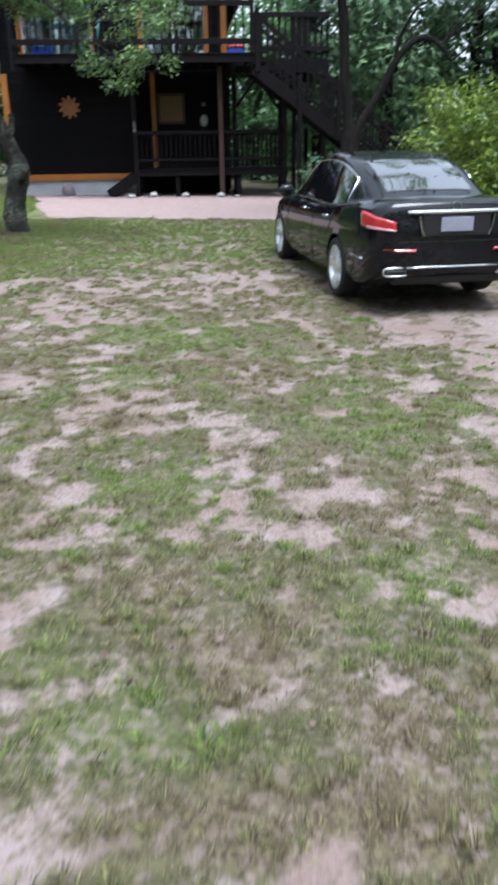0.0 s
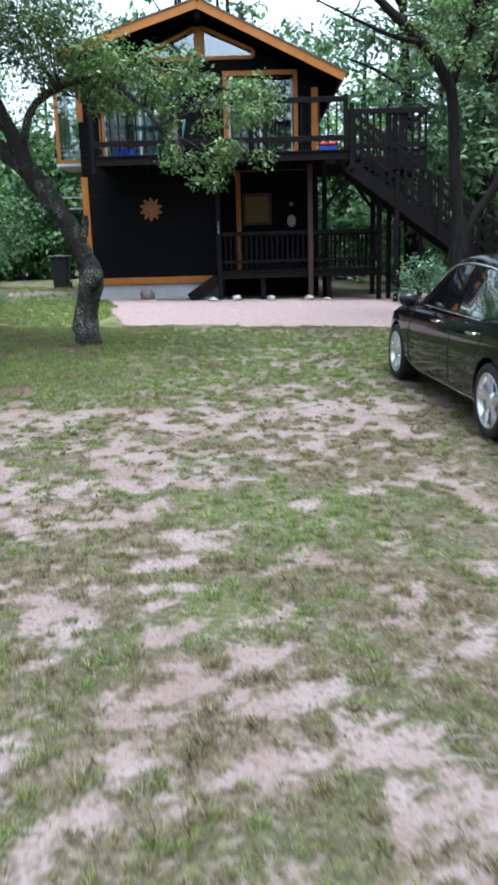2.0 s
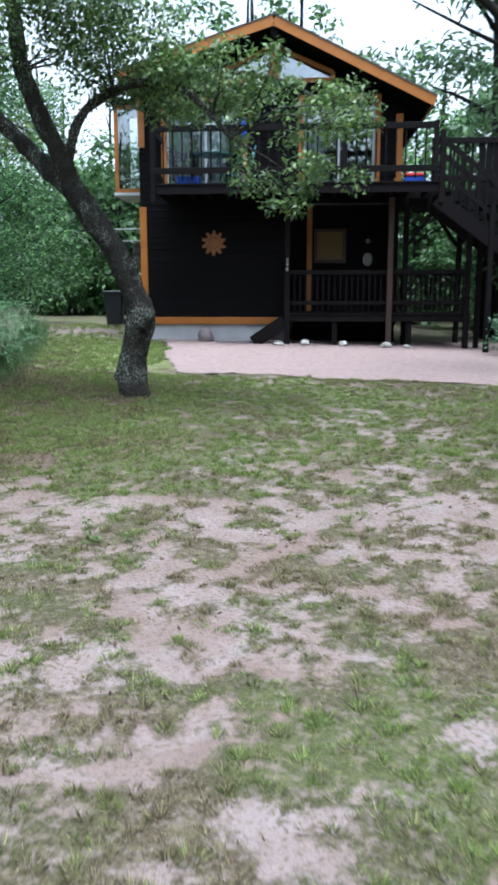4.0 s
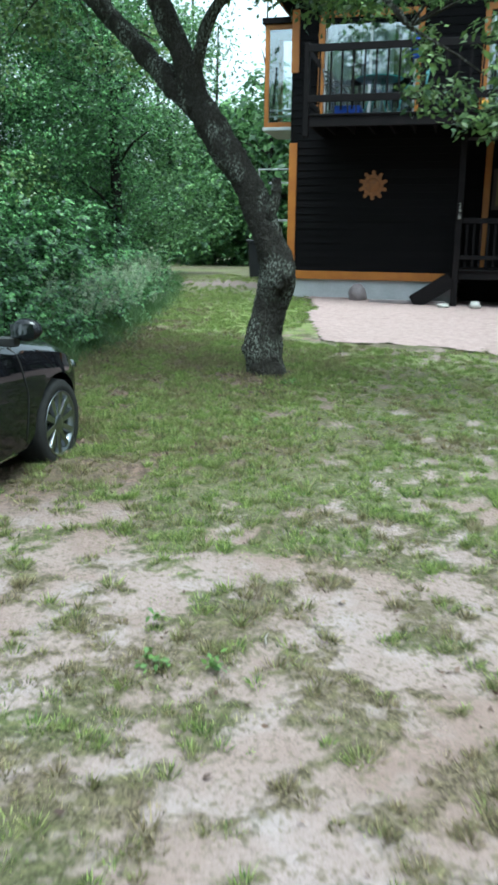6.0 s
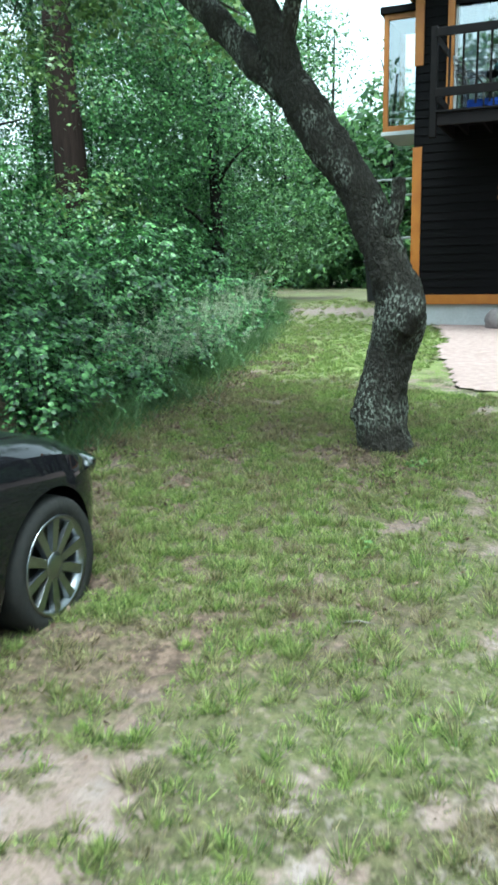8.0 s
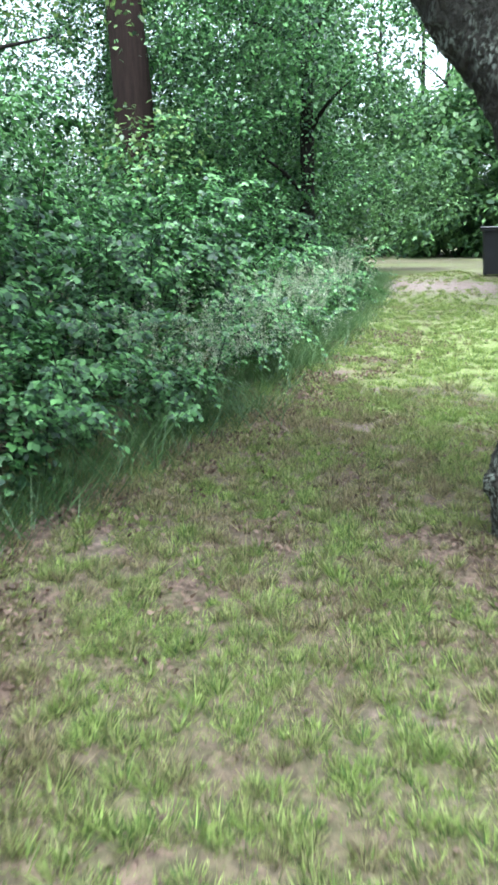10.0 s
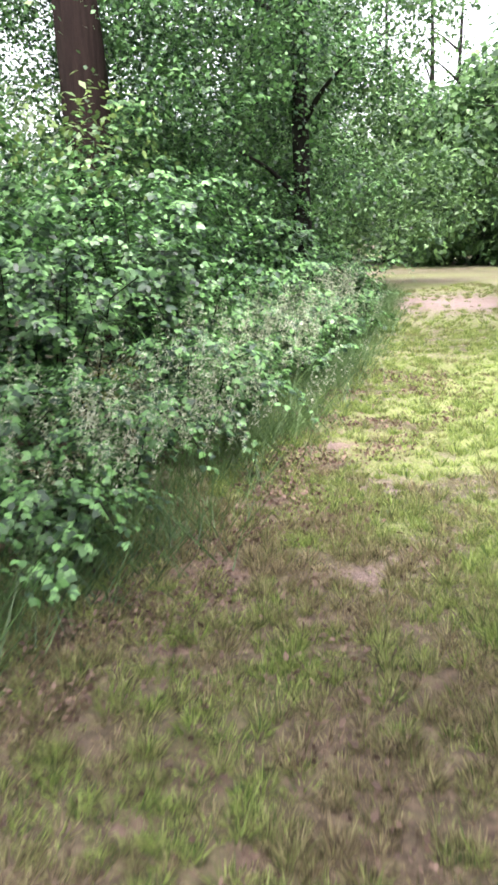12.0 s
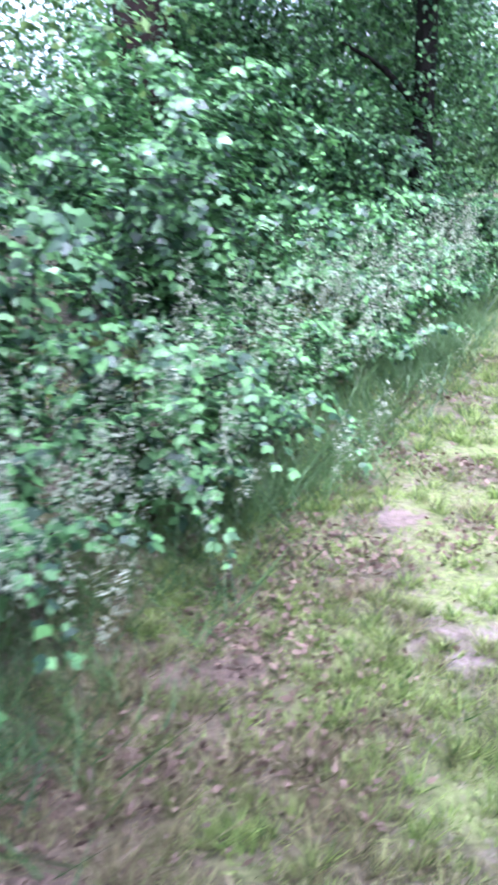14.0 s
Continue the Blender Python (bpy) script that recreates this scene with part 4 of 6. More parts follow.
def blades(name, x, y, height, lean, width, tone, mat, label, category):
    n = len(x)
    a = RNG.uniform(0, 2 * np.pi, n)
    base = np.stack([x, y, grid_height(x, y) + 0.005], 1)
    side = np.stack([np.cos(a), np.sin(a), np.zeros(n)], 1) * (width * RNG.uniform(0.6, 1.3, n))[:, None]
    b = RNG.uniform(0, 2 * np.pi, n)
    h = height * RNG.uniform(0.55, 1.35, n)
    tip = base + np.stack([np.cos(b) * lean * h, np.sin(b) * lean * h, h], 1)
    me = raw_mesh(name, np.stack([base - side, base + side, tip], 1), 3, mat, tone)
    return tagged(new(name, me), label, category, kind="stuff")


def lawn():
    """Small tufts of blades that splay outwards, and taller, fuller tussocks among them."""
    p, scale, tall, near = [], [], [], []
    # more of them towards the walked line; each stretch: bounds, small tufts and tussocks a square metre, size
    for x0, x1, y0, y1, k, k2, big in ((-2.3, 2.3, 1.2, 7, 240, 130, 0.95), (-4, -2.3, 1.2, 7, 100, 30, 1.0), (2.3, 3, 1.2, 7, 60, 10, 1.0), (-4.6, 1.3, 7, 11.4, 230, 115, 0.95), (-7, -2.4, 11.4, 17, 460, 260, 0.95),
                                       (-2.4, 2.5, 11.4, 17.8, 140, 90, 1.0), (-10.5, -4.8, 17, 23, 130, 70, 1.1), (-11, -5, 23, 31, 40, 14, 1.3)):
        for dens, t in ((k, False), (k2, True)):
            n = int(dens * (x1 - x0) * (y1 - y0))
            p.append(np.stack([RNG.uniform(x0, x1, n), RNG.uniform(y0, y1, n)], 1))
            scale.append(np.full(n, big))
            tall.append(np.full(n, t))
            # the densest stretch thins out towards its sides
            fade = np.clip((x1 - p[-1][:, 0]) / 1.2, 0.3, 1)
            near.append(fade if k2 > 200 else np.ones(n))
    p, scale, tall, near = (np.concatenate(v) for v in (p, scale, tall, near))
    c, g = cover(p[:, 0], p[:, 1])
    keep = (RNG.random(len(p)) < near * np.where(tall, 1.2 * c - 0.10, 0.85 * c + 0.10)) & ~gravel_inside(p[:, 0], p[:, 1])
    p, scale, g, c, tall = p[keep], scale[keep], g[keep], c[keep], tall[keep]
    n = len(p)
    r = np.where(tall, RNG.uniform(0.03, 0.07, n), RNG.uniform(0.016, 0.05, n)) * scale
    # worn short where people and cars pass, longer towards the trees
    long = 0.75 + 0.35 * np.clip((p[:, 1] - 8) / 4, 0, 1)
    high = np.where(tall, 0.026 + 0.040 * RNG.random(n) ** 1.8, 0.012 + 0.022 * RNG.random(n) ** 1.6) * scale * (0.65 + 0.35 * c) * long
    tone = np.clip(g + RNG.normal(0, 0.28, n) - 0.04 * tall, 0, 1)
    k = np.where(tall, RNG.integers(34, 66, n), RNG.integers(7, 20, n))
    i = np.repeat(np.arange(n), k)
    m = len(i)
    a, q = RNG.uniform(0, 2 * np.pi, m), np.sqrt(RNG.random(m))
    out = np.stack([np.cos(a), np.sin(a)], 1)
    xy = p[i] + out * (q * r[i] * np.where(tall[i], 0.7, 1.0))[:, None]
    h = high[i] * RNG.uniform(0.5, 1.35, m) * (1.15 - 0.45 * q)
    base = np.concatenate([xy, (sod_z(xy[:, 0], xy[:, 1], cover(xy[:, 0], xy[:, 1])[0]) - 0.003)[:, None]], 1)
    tip = base + np.concatenate([out * (h * (0.2 + 0.75 * q))[:, None] + RNG.normal(0, 0.26, (m, 2)) * h[:, None], h[:, None]], 1)
    b = RNG.uniform(0, 2 * np.pi, m)
    side = np.stack([np.cos(b), np.sin(b), 0 * b], 1) * (0.0031 * scale[i] * RNG.uniform(0.6, 1.3, m))[:, None]
    me = raw_mesh("grass", np.stack([base - side, base + side, tip], 1), 3, M_BLADE, np.clip(tone[i] + RNG.normal(0, 0.16, m), 0, 1))
    tagged(new("grass", me), "short patchy lawn grass in tufts, green and straw-coloured", "grass", kind="stuff")


lawn()

# ---- parked cars ----
M_PAINT = material("black_car_paint", (0.007, 0.007, 0.009), (0.009, 0.009, 0.011), 0.28, scale=40, coat=1.0)
M_PAINT.node_tree.nodes["Principled BSDF"].inputs["Coat Roughness"].default_value = 0.03
M_PAINT.node_tree.nodes["Principled BSDF"].inputs["Specular IOR Level"].default_value = 0.0
M_PAINT.node_tree.nodes["Principled BSDF"].inputs["Coat IOR"].default_value = 1.38
M_CARGLASS = material("tinted_car_glass", (0.006, 0.007, 0.008), (0.008, 0.009, 0.01), 0.03, scale=2, coat=1.0)
M_CARGLASS.node_tree.nodes["Principled BSDF"].inputs["Coat IOR"].default_value = 2.6
M_CHROME = material("chrome", (0.75, 0.76, 0.78), (0.68, 0.69, 0.71), 0.12, metal=1.0, scale=12)
M_ALLOY = material("bright_alloy", (0.85, 0.86, 0.88), (0.74, 0.75, 0.77), 0.3, metal=1.0, scale=12)
M_DARKALLOY = material("grey_alloy", (0.34, 0.35, 0.37), (0.26, 0.27, 0.29), 0.3, metal=1.0, scale=12)
M_TYRE = material("tyre_rubber", (0.007, 0.007, 0.0075), (0.014, 0.013, 0.012), 0.85, scale=14, bump=0.2)
M_REDLENS = material("red_lens", (0.42, 0.012, 0.02), (0.55, 0.03, 0.04), 0.12, scale=14, coat=1.0)
M_PALELENS = material("pale_pink_lens", (0.7, 0.42, 0.42), (0.6, 0.3, 0.32), 0.15, scale=14, coat=1.0)
M_PLATE = material("pale_number_plate", (0.30, 0.30, 0.36), (0.25, 0.25, 0.31), 0.5, scale=20)
M_TRIMBLACK = material("black_trim", (0.008, 0.008, 0.008), (0.012, 0.012, 0.012), 0.6, scale=20)


def lin(y, keys):
    """Smooth interpolation through (position, value) keys."""
    k = sorted(keys)
    xs = [a for a, _ in k]
    vs = [b for _, b in k]
    if y <= xs[0]:
        return vs[0]
    if y >= xs[-1]:
        return vs[-1]
    i = next(j for j in range(len(xs) - 1) if xs[j] <= y <= xs[j + 1])
    d = [(vs[j + 1] - vs[j]) / (xs[j + 1] - xs[j]) for j in range(len(xs) - 1)]

    def slope(j):
        if j == 0 or j == len(xs) - 1:
            return d[min(j, len(d) - 1)]
        return 0 if d[j - 1] * d[j] <= 0 else 2 * d[j - 1] * d[j] / (d[j - 1] + d[j])

    h = xs[i + 1] - xs[i]
    t = (y - xs[i]) / h
    return (2 * t ** 3 - 3 * t * t + 1) * vs[i] + (t ** 3 - 2 * t * t + t) * h * slope(i) + (3 * t * t - 2 * t ** 3) * vs[i + 1] + (t ** 3 - t * t) * h * slope(i + 1)


class CarShape:
    """A saloon's lines: x to its right, y ahead, z up, in metres."""

    def __init__(self, half, front, rear, width, top, roof, belt, base, roof_half, belt_half):
        self.half, self.front, self.rear, self.width, self.top, self.roof = half, front, rear, width, top, roof
        self.belt, self.base, self.roof_half, self.belt_half = belt, base, roof_half, belt_half

    def section(self, y):
        w, zt, zb = lin(y, self.width), lin(y, self.top), lin(y, self.base)
        zs = zt - 0.055
        mid = zb + (zs - zb) * 0.45
        return [(0.0, zb), (w - 0.14, zb), (w - 0.05, zb + 0.05), (w - 0.018, zb + 0.14), (w - 0.004, mid), (w, mid + 0.12), (w - 0.010, mid + 0.22), (w - 0.018, zs - 0.10),
                (w - 0.035, zs - 0.03), (w - 0.085, zs + 0.012), (w * 0.80, zt - 0.006), (w * 0.45, zt + 0.012), (0.0, zt + 0.018)]

    def side_x(self, y, z):
        s = [p for p in self.section(y)][1:10]
        return float(np.interp(z, [p[1] for p in s], [p[0] for p in s]))

    def cabin(self, y):
        zr, wb, wr = lin(y, self.roof), lin(y, self.belt_half), lin(y, self.roof_half)
        b = self.belt
        top = max(zr, b + 0.02)
        f = lambda t: (wb + (wr + 0.045 - wb) * t ** 1.15, b + (top - 0.05 - b) * t)
        return [(wb, b - 0.06), f(0.0), f(0.25), f(0.5), f(0.75), f(1.0), (wr + 0.015, top - 0.018), (wr - 0.05, top - 0.002), (wr * 0.55, top + 0.012), (0.0, top + 0.016)]

    def cabin_side(self, y, t, off=0.0):
        zr, wb, wr = lin(y, self.roof), lin(y, self.belt_half), lin(y, self.roof_half)
        top = max(zr, self.belt + 0.02)
        return wb + (wr + 0.045 - wb) * t ** 1.15 + off, y, self.belt + (top - 0.05 - self.belt) * t + off * 0.3

    def cabin_top(self, y, k, off=0.0):
        s = self.cabin(y)[6:][::-1]
        x = abs(k) * (lin(y, self.roof_half) - 0.03)
        z = float(np.interp(x, [p[0] for p in s], [p[1] for p in s]))
        return math.copysign(x, k), y, z + off


def loft(bm, stations, shape):
    rings = []
    for y in stations:
        half = shape(y)
        pts = half + [(-x, z) for x, z in half[-2:0:-1]]
        rings.append([bm.verts.new((x, y, z)) for x, z in pts])
    n = len(rings[0])
    for r0, r1 in zip(rings, rings[1:]):
        for k in range(n):
            bm.faces.new((r0[k], r0[(k + 1) % n], r1[(k + 1) % n], r1[k]))
    bm.faces.new(rings[0]), bm.faces.new(rings[-1][::-1])
    bmesh.ops.recalc_face_normals(bm, faces=bm.faces[:])
    return bm


def patch(bm, fn, us, vs, depth=None):
    """A curved sheet from a function of two parameters, given a thickness."""
    grid = [[bm.verts.new(fn(u, v)) for v in vs] for u in us]
    for i in range(len(us) - 1):
        for j in range(len(vs) - 1):
            bm.faces.new((grid[i][j], grid[i + 1][j], grid[i + 1][j + 1], grid[i][j + 1]))
    bmesh.ops.recalc_face_normals(bm, faces=bm.faces[:])
    if depth:
        bmesh.ops.solidify(bm, geom=bm.faces[:], thickness=depth)
    return bm


def wheel(parent, x, y, z, r, width, side, spokes, mat, paired):
    w = new("wheel")
    w.parent = parent
    w.matrix_local = Matrix.Translation((x, y, z))
    o, i = side * width / 2, -side * width / 2
    rim_r = r * 0.70
    part("tyre", lathe(bmesh.new(), ((rim_r, i), (r * 0.93, i * 1.02), (r * 0.985, i * 0.8), (r, i * 0.4), (r, o * 0.4), (r * 0.985, o * 0.8), (r * 0.93, o * 1.02), (rim_r + 0.03, o * 1.03), (rim_r, o * 0.93)), 40, "x"), M_TYRE, w, smooth=True)
    part("rim", lathe(bmesh.new(), ((rim_r, o * 0.93), (rim_r + 0.012, o * 1.0), (rim_r - 0.006, o * 0.98), (rim_r - 0.02, o * 0.55), (rim_r - 0.03, i * 0.5)), 40, "x"), mat, w, smooth=True)
    part("hub_barrel", lathe(bmesh.new(), ((0.0, o * 0.3), (rim_r - 0.03, o * 0.25)), 24, "x"), M_TRIMBLACK, w)
    part("hub_cap", lathe(bmesh.new(), ((0.0, o * 0.93), (0.028, o * 0.92), (0.062, o * 0.86), (0.075, o * 0.5)), 24, "x"), mat, w, smooth=True)
    for k in range(spokes):
        for da in ((-0.13, 0.13) if paired else (0.0,)):
            a = 2 * math.pi * k / spokes + 0.2
            b = bmesh.new()
            w0, w1 = (0.016, 0.020) if paired else (0.022, 0.03)
            p0 = Vector((o * 0.84, math.cos(a + da * 0.3) * 0.055, math.sin(a + da * 0.3) * 0.055))
            p1 = Vector((o * 0.95, math.cos(a + da) * (rim_r - 0.008), math.sin(a + da) * (rim_r - 0.008)))
            t = Vector((0, -math.sin(a), math.cos(a)))
            vs = []
            for p, ww in ((p0, w0), (p1, w1)):
                vs.append([b.verts.new(p + t * ww + Vector((-o * 0.25, 0, 0))), b.verts.new(p + t * ww * 0.8), b.verts.new(p - t * ww * 0.8), b.verts.new(p - t * ww + Vector((-o * 0.25, 0, 0)))])
            for q in range(4):
                b.faces.new((vs[0][q], vs[0][(q + 1) % 4], vs[1][(q + 1) % 4], vs[1][q]))
            b.faces.new(vs[0][::-1]), b.faces.new(vs[1])
            bmesh.ops.recalc_face_normals(b, faces=b.faces[:])
            part("spoke", b, mat, w)
    return w


def cut_arches(ob, axles, r, half):
    """Cuts round wheel arches into the body."""
    cutters = []
    for y, z in axles:
        for sx in (-1, 1):
            c = new("cutter", mesh_of(lathe(bmesh.new(), ((0, sx * (half - 0.30)), (r, sx * (half - 0.30)), (r, sx * (half + 0.3)), (0, sx * (half + 0.3))), 48, "x", (0, y, z)), "cutter", M_TRIMBLACK))
            bmesh_fix = bmesh.new()
            bmesh_fix.from_mesh(c.data)
            bmesh.ops.remove_doubles(bmesh_fix, verts=bmesh_fix.verts[:], dist=1e-5)
            bmesh.ops.recalc_face_normals(bmesh_fix, faces=bmesh_fix.faces[:])
            bmesh_fix.to_mesh(c.data)
            bmesh_fix.free()
            md = ob.modifiers.new("arch", "BOOLEAN")
            md.operation, md.object, md.solver = "DIFFERENCE", c, "EXACT"
            cutters.append(c)
    deps = bpy.context.evaluated_depsgraph_get()
    me = bpy.data.meshes.new_from_object(ob.evaluated_get(deps))
    ob.modifiers.clear()
    ob.data = me
    for c in cutters:
        bpy.data.objects.remove(c)


def line_on(shape, pts, r=0.004, mat=M_TRIMBLACK, side=-1, name="shut_line", parent=None, off=0.001, label=""):
    """A thin line that lies on the body's flank through (y, z) points."""
    out = []
    for (y0, z0), (y1, z1) in zip(pts, pts[1:]):
        for k in range(6):
            y, z = y0 + (y1 - y0) * k / 6, z0 + (z1 - z0) * k / 6
            out.append((side * (shape.side_x(y, z) + off), y, z))
    y, z = pts[-1]
    out.append((side * (shape.side_x(y, z) + off), y, z))
    return part(name, tube(bmesh.new(), out, [r] * len(out), 6), mat, parent, label, smooth=True)


def car(label, m, shape, wheel_r, tyre_w, spokes, paired, rim_mat, axle_f, axle_r, saloon):
    t = thing("car", label, "car", m)
    n = 72
    st = [shape.rear + (shape.front - shape.rear) * (0.5 - 0.5 * math.cos(math.pi * i / n)) for i in range(n + 1)]
    body = part("body", loft(bmesh.new(), st, shape.section), M_PAINT, None, smooth=True)
    cut_arches(body, ((axle_f, wheel_r), (axle_r, wheel_r)), wheel_r + 0.045, shape.half)
    body.parent = t
    body.name = "body"
    for p in body.data.polygons:
        p.use_smooth = True
    body.data.set_sharp_from_angle(angle=radians(35))
    y0, y1 = shape.roof[0][0], shape.roof[-1][0]
    st = [y0 + (y1 - y0) * i / 48 for i in range(49)]
    part("cabin", loft(bmesh.new(), st, shape.cabin), M_PAINT, t, smooth=True)
    return t, y0, y1


sedan = CarShape(0.925, 2.46, -2.46,
                 width=[(-2.46, 0.66), (-2.40, 0.78), (-2.25, 0.86), (-1.9, 0.905), (-1.3, 0.925), (0.0, 0.922), (1.3, 0.925), (1.8, 0.905), (2.15, 0.84), (2.35, 0.74), (2.46, 0.58)],
                 top=[(-2.46, 1.0), (-2.42, 1.09), (-2.34, 1.13), (-2.0, 1.135), (-1.6, 1.10), (-0.5, 1.01), (0.6, 0.985), (1.1, 0.97), (1.8, 0.90), (2.2, 0.80), (2.46, 0.62)],
                 roof=[(-1.92, 1.08), (-1.62, 1.21), (-1.3, 1.345), (-0.95, 1.455), (-0.6, 1.512), (-0.15, 1.53), (0.2, 1.505), (0.5, 1.415), (0.8, 1.26), (1.05, 1.10), (1.22, 0.98)],
                 belt=0.965, base=[(-2.46, 0.42), (-2.3, 0.32), (-1.9, 0.22), (1.9, 0.20), (2.46, 0.28)],
                 roof_half=[(-1.86, 0.60), (-1.2, 0.585), (-0.3, 0.585), (0.4, 0.60), (1.22, 0.66)], belt_half=[(-1.86, 0.70), (-1.4, 0.80), (-0.8, 0.835), (0.3, 0.835), (0.9, 0.80), (1.22, 0.74)])
SEDAN_POSE = pose(1.686, 10.713, 0.012, 1.7, 0, 10.1)
sd, cy0, cy1 = car("black four-door saloon car parked on worn grass", SEDAN_POSE, sedan, 0.335, 0.24, 5, True, M_ALLOY, 1.62, -1.32, True)
for y in (1.62, -1.32):
    for s in (-1, 1):
        wheel(sd, s * 0.80, y, 0.335, 0.335, 0.235, s, 5, M_ALLOY, True)


def side_glass(shape, parent, y0, y1, side, t0=0.06, t1=0.90):
    us = [y0 + (y1 - y0) * i / 16 for i in range(17)]
    vs = [t0 + (t1 - t0) * j / 5 for j in range(6)]

    def f(u, v):
        x, y, z = shape.cabin_side(u, v, 0.007)
        return side * x, y, z
    return part("side_window", patch(bmesh.new(), f, us, vs), M_CARGLASS, parent, "dark tinted glass", smooth=True)


def window_chrome(shape, parent, y0, y1, side, r=0.011):
    pts = [(side * shape.cabin_side(y0 + (y1 - y0) * i / 30, 0.93, 0.01)[0], *shape.cabin_side(y0 + (y1 - y0) * i / 30, 0.93, 0.01)[1:]) for i in range(31)]
    part("window_trim", tube(bmesh.new(), pts, [r] * 31, 6), M_CHROME, parent, "chrome window trim", smooth=True)
    pts = [(side * shape.cabin_side(y0 + (y1 - y0) * i / 30, 0.02, 0.012)[0], *shape.cabin_side(y0 + (y1 - y0) * i / 30, 0.02, 0.012)[1:]) for i in range(31)]
    part("window_trim", tube(bmesh.new(), pts, [r] * 31, 6), M_CHROME, parent, "chrome window trim", smooth=True)
    a, b = shape.cabin_side(y0, 0.02, 0.01), shape.cabin_side(y0, 0.93, 0.01)
    part("window_trim", tube(bmesh.new(), [(side * a[0], *a[1:]), (side * b[0], *b[1:])], [r] * 2, 6), M_CHROME, parent, "chrome window trim", smooth=True)


def end_glass(shape, parent, y0, y1, name, k=0.98):
    us = [y0 + (y1 - y0) * i / 12 for i in range(13)]
    return part(name, patch(bmesh.new(), lambda u, v: shape.cabin_top(u, v, 0.007), us, [k * (j / 7 - 1) for j in range(15)]), M_CARGLASS, parent, "dark reflecting glass", smooth=True)


for s in (-1, 1):
    side_glass(sedan, sd, -1.22, -0.30, s)
    side_glass(sedan, sd, -0.23, 0.92, s)
    window_chrome(sedan, sd, -1.28, 0.95, s)
end_glass(sedan, sd, -1.72, -0.98, "rear_window", 0.86)
end_glass(sedan, sd, 0.46, 1.14, "windscreen")
for s in (-1, 1):
    # lamp unit wrapping the rear corner
    def lamp_fn(u, v, s=s):
        # u: from the flank round to the tailgate, v: up
        ang = u * math.pi / 2
        cx, cy, rx, ry = 0.70, -2.13, 0.178, 0.33
        lift = 0.05 * (1 - u) * v
        return s * (cx + rx * math.cos(ang) - 0.07 * max(0, u - 0.5) * 2 + 0.005), cy - ry * math.sin(ang) - 0.012 + 0.05 * (1 - u), 0.85 + 0.15 * v * (1 - 0.42 * u ** 1.6) + 0.03 * (1 - u)
    part("tail_lamp", patch(bmesh.new(), lamp_fn, [i / 12 for i in range(13)], [j / 5 for j in range(6)], 0.03), M_REDLENS, sd, "red tail lamp", smooth=True)
    part("lamp_strip", patch(bmesh.new(), lambda u, v, f=lamp_fn: tuple(c + d for c, d in zip(f(0.25 + 0.75 * u, 0.02 + 0.16 * v), (0, -0.006, 0))), [i / 10 for i in range(11)], [0, 0.5, 1], 0.012), M_PALELENS, sd, "pale lower lamp strip", smooth=True)
    part("reflector", tube(bmesh.new(), ((s * 0.42, -2.475, 0.655), (s * 0.60, -2.47, 0.66), (s * 0.74, -2.41, 0.67)), (0.014,) * 3, 6), M_REDLENS, sd, "red reflector strip")
    ex = bmesh.new()
    ring_o = []
    for k in range(20):
        a = 2 * math.pi * k / 20
        ring_o.append((s * 0.60 + 0.135 * math.copysign(abs(math.cos(a)) ** 0.6, math.cos(a)), -2.455 + 0.02 * abs(math.cos(a)), 0.445 + 0.042 * math.copysign(abs(math.sin(a)) ** 0.7, math.sin(a))))
    tube(ex, ring_o + [ring_o[0]], [0.013] * 21, 6, cap=False)
    part("exhaust_trim", ex, M_CHROME, sd, "chrome exhaust trim", smooth=True)
    part("exhaust_hole", box(bmesh.new(), s * 0.60 - 0.12, s * 0.60 + 0.12, -2.465, -2.40, 0.413, 0.477, 0.02), M_TRIMBLACK, sd)
    line_on(sedan, ((-1.05, 0.27), (-0.2, 0.255), (1.1, 0.25)), 0.011, M_CHROME, s, "sill_trim", sd, label="chrome sill strip")
    line_on(sedan, ((-1.75, 0.56), (-2.15, 0.55)), 0.009, M_CHROME, s, "bumper_trim", sd, label="chrome bumper strip")
    line_on(sedan, ((-0.26, 0.30), (-0.26, 0.6), (-0.27, 0.93)), 0.005, M_TRIMBLACK, s, "shut_line", sd)
    line_on(sedan, ((-0.95, 0.66), (-1.06, 0.8), (-1.16, 0.95)), 0.005, M_TRIMBLACK, s, "shut_line", sd)
    line_on(sedan, ((1.08, 0.30), (1.1, 0.6), (1.0, 0.93)), 0.005, M_TRIMBLACK, s, "shut_line", sd)
    line_on(sedan, ((-1.95, 0.66), (-1.90, 0.42), (-1.75, 0.30)), 0.005, M_TRIMBLACK, s, "shut_line", sd)
    for y in (-0.98, 0.05):
        line_on(sedan, ((y, 0.87), (y + 0.22, 0.865)), 0.016, M_CHROME, s, "door_handle", sd, 0.02, "chrome door handle")
    part("wing_mirror", blob(bmesh.new(), (s * 1.0, 0.82, 1.03), (0.11, 0.07, 0.075), 3, 3, 0.1), M_PAINT, sd, smooth=True)
    part("mirror_glass", patch(bmesh.new(), lambda u, v, s=s: (s * (0.92 + 0.155 * u), 0.765 + 0.01 * (u - 0.5) ** 2, 0.985 + 0.09 * v), [0, 0.5, 1], [0, 0.5, 1]), M_CARGLASS, sd)
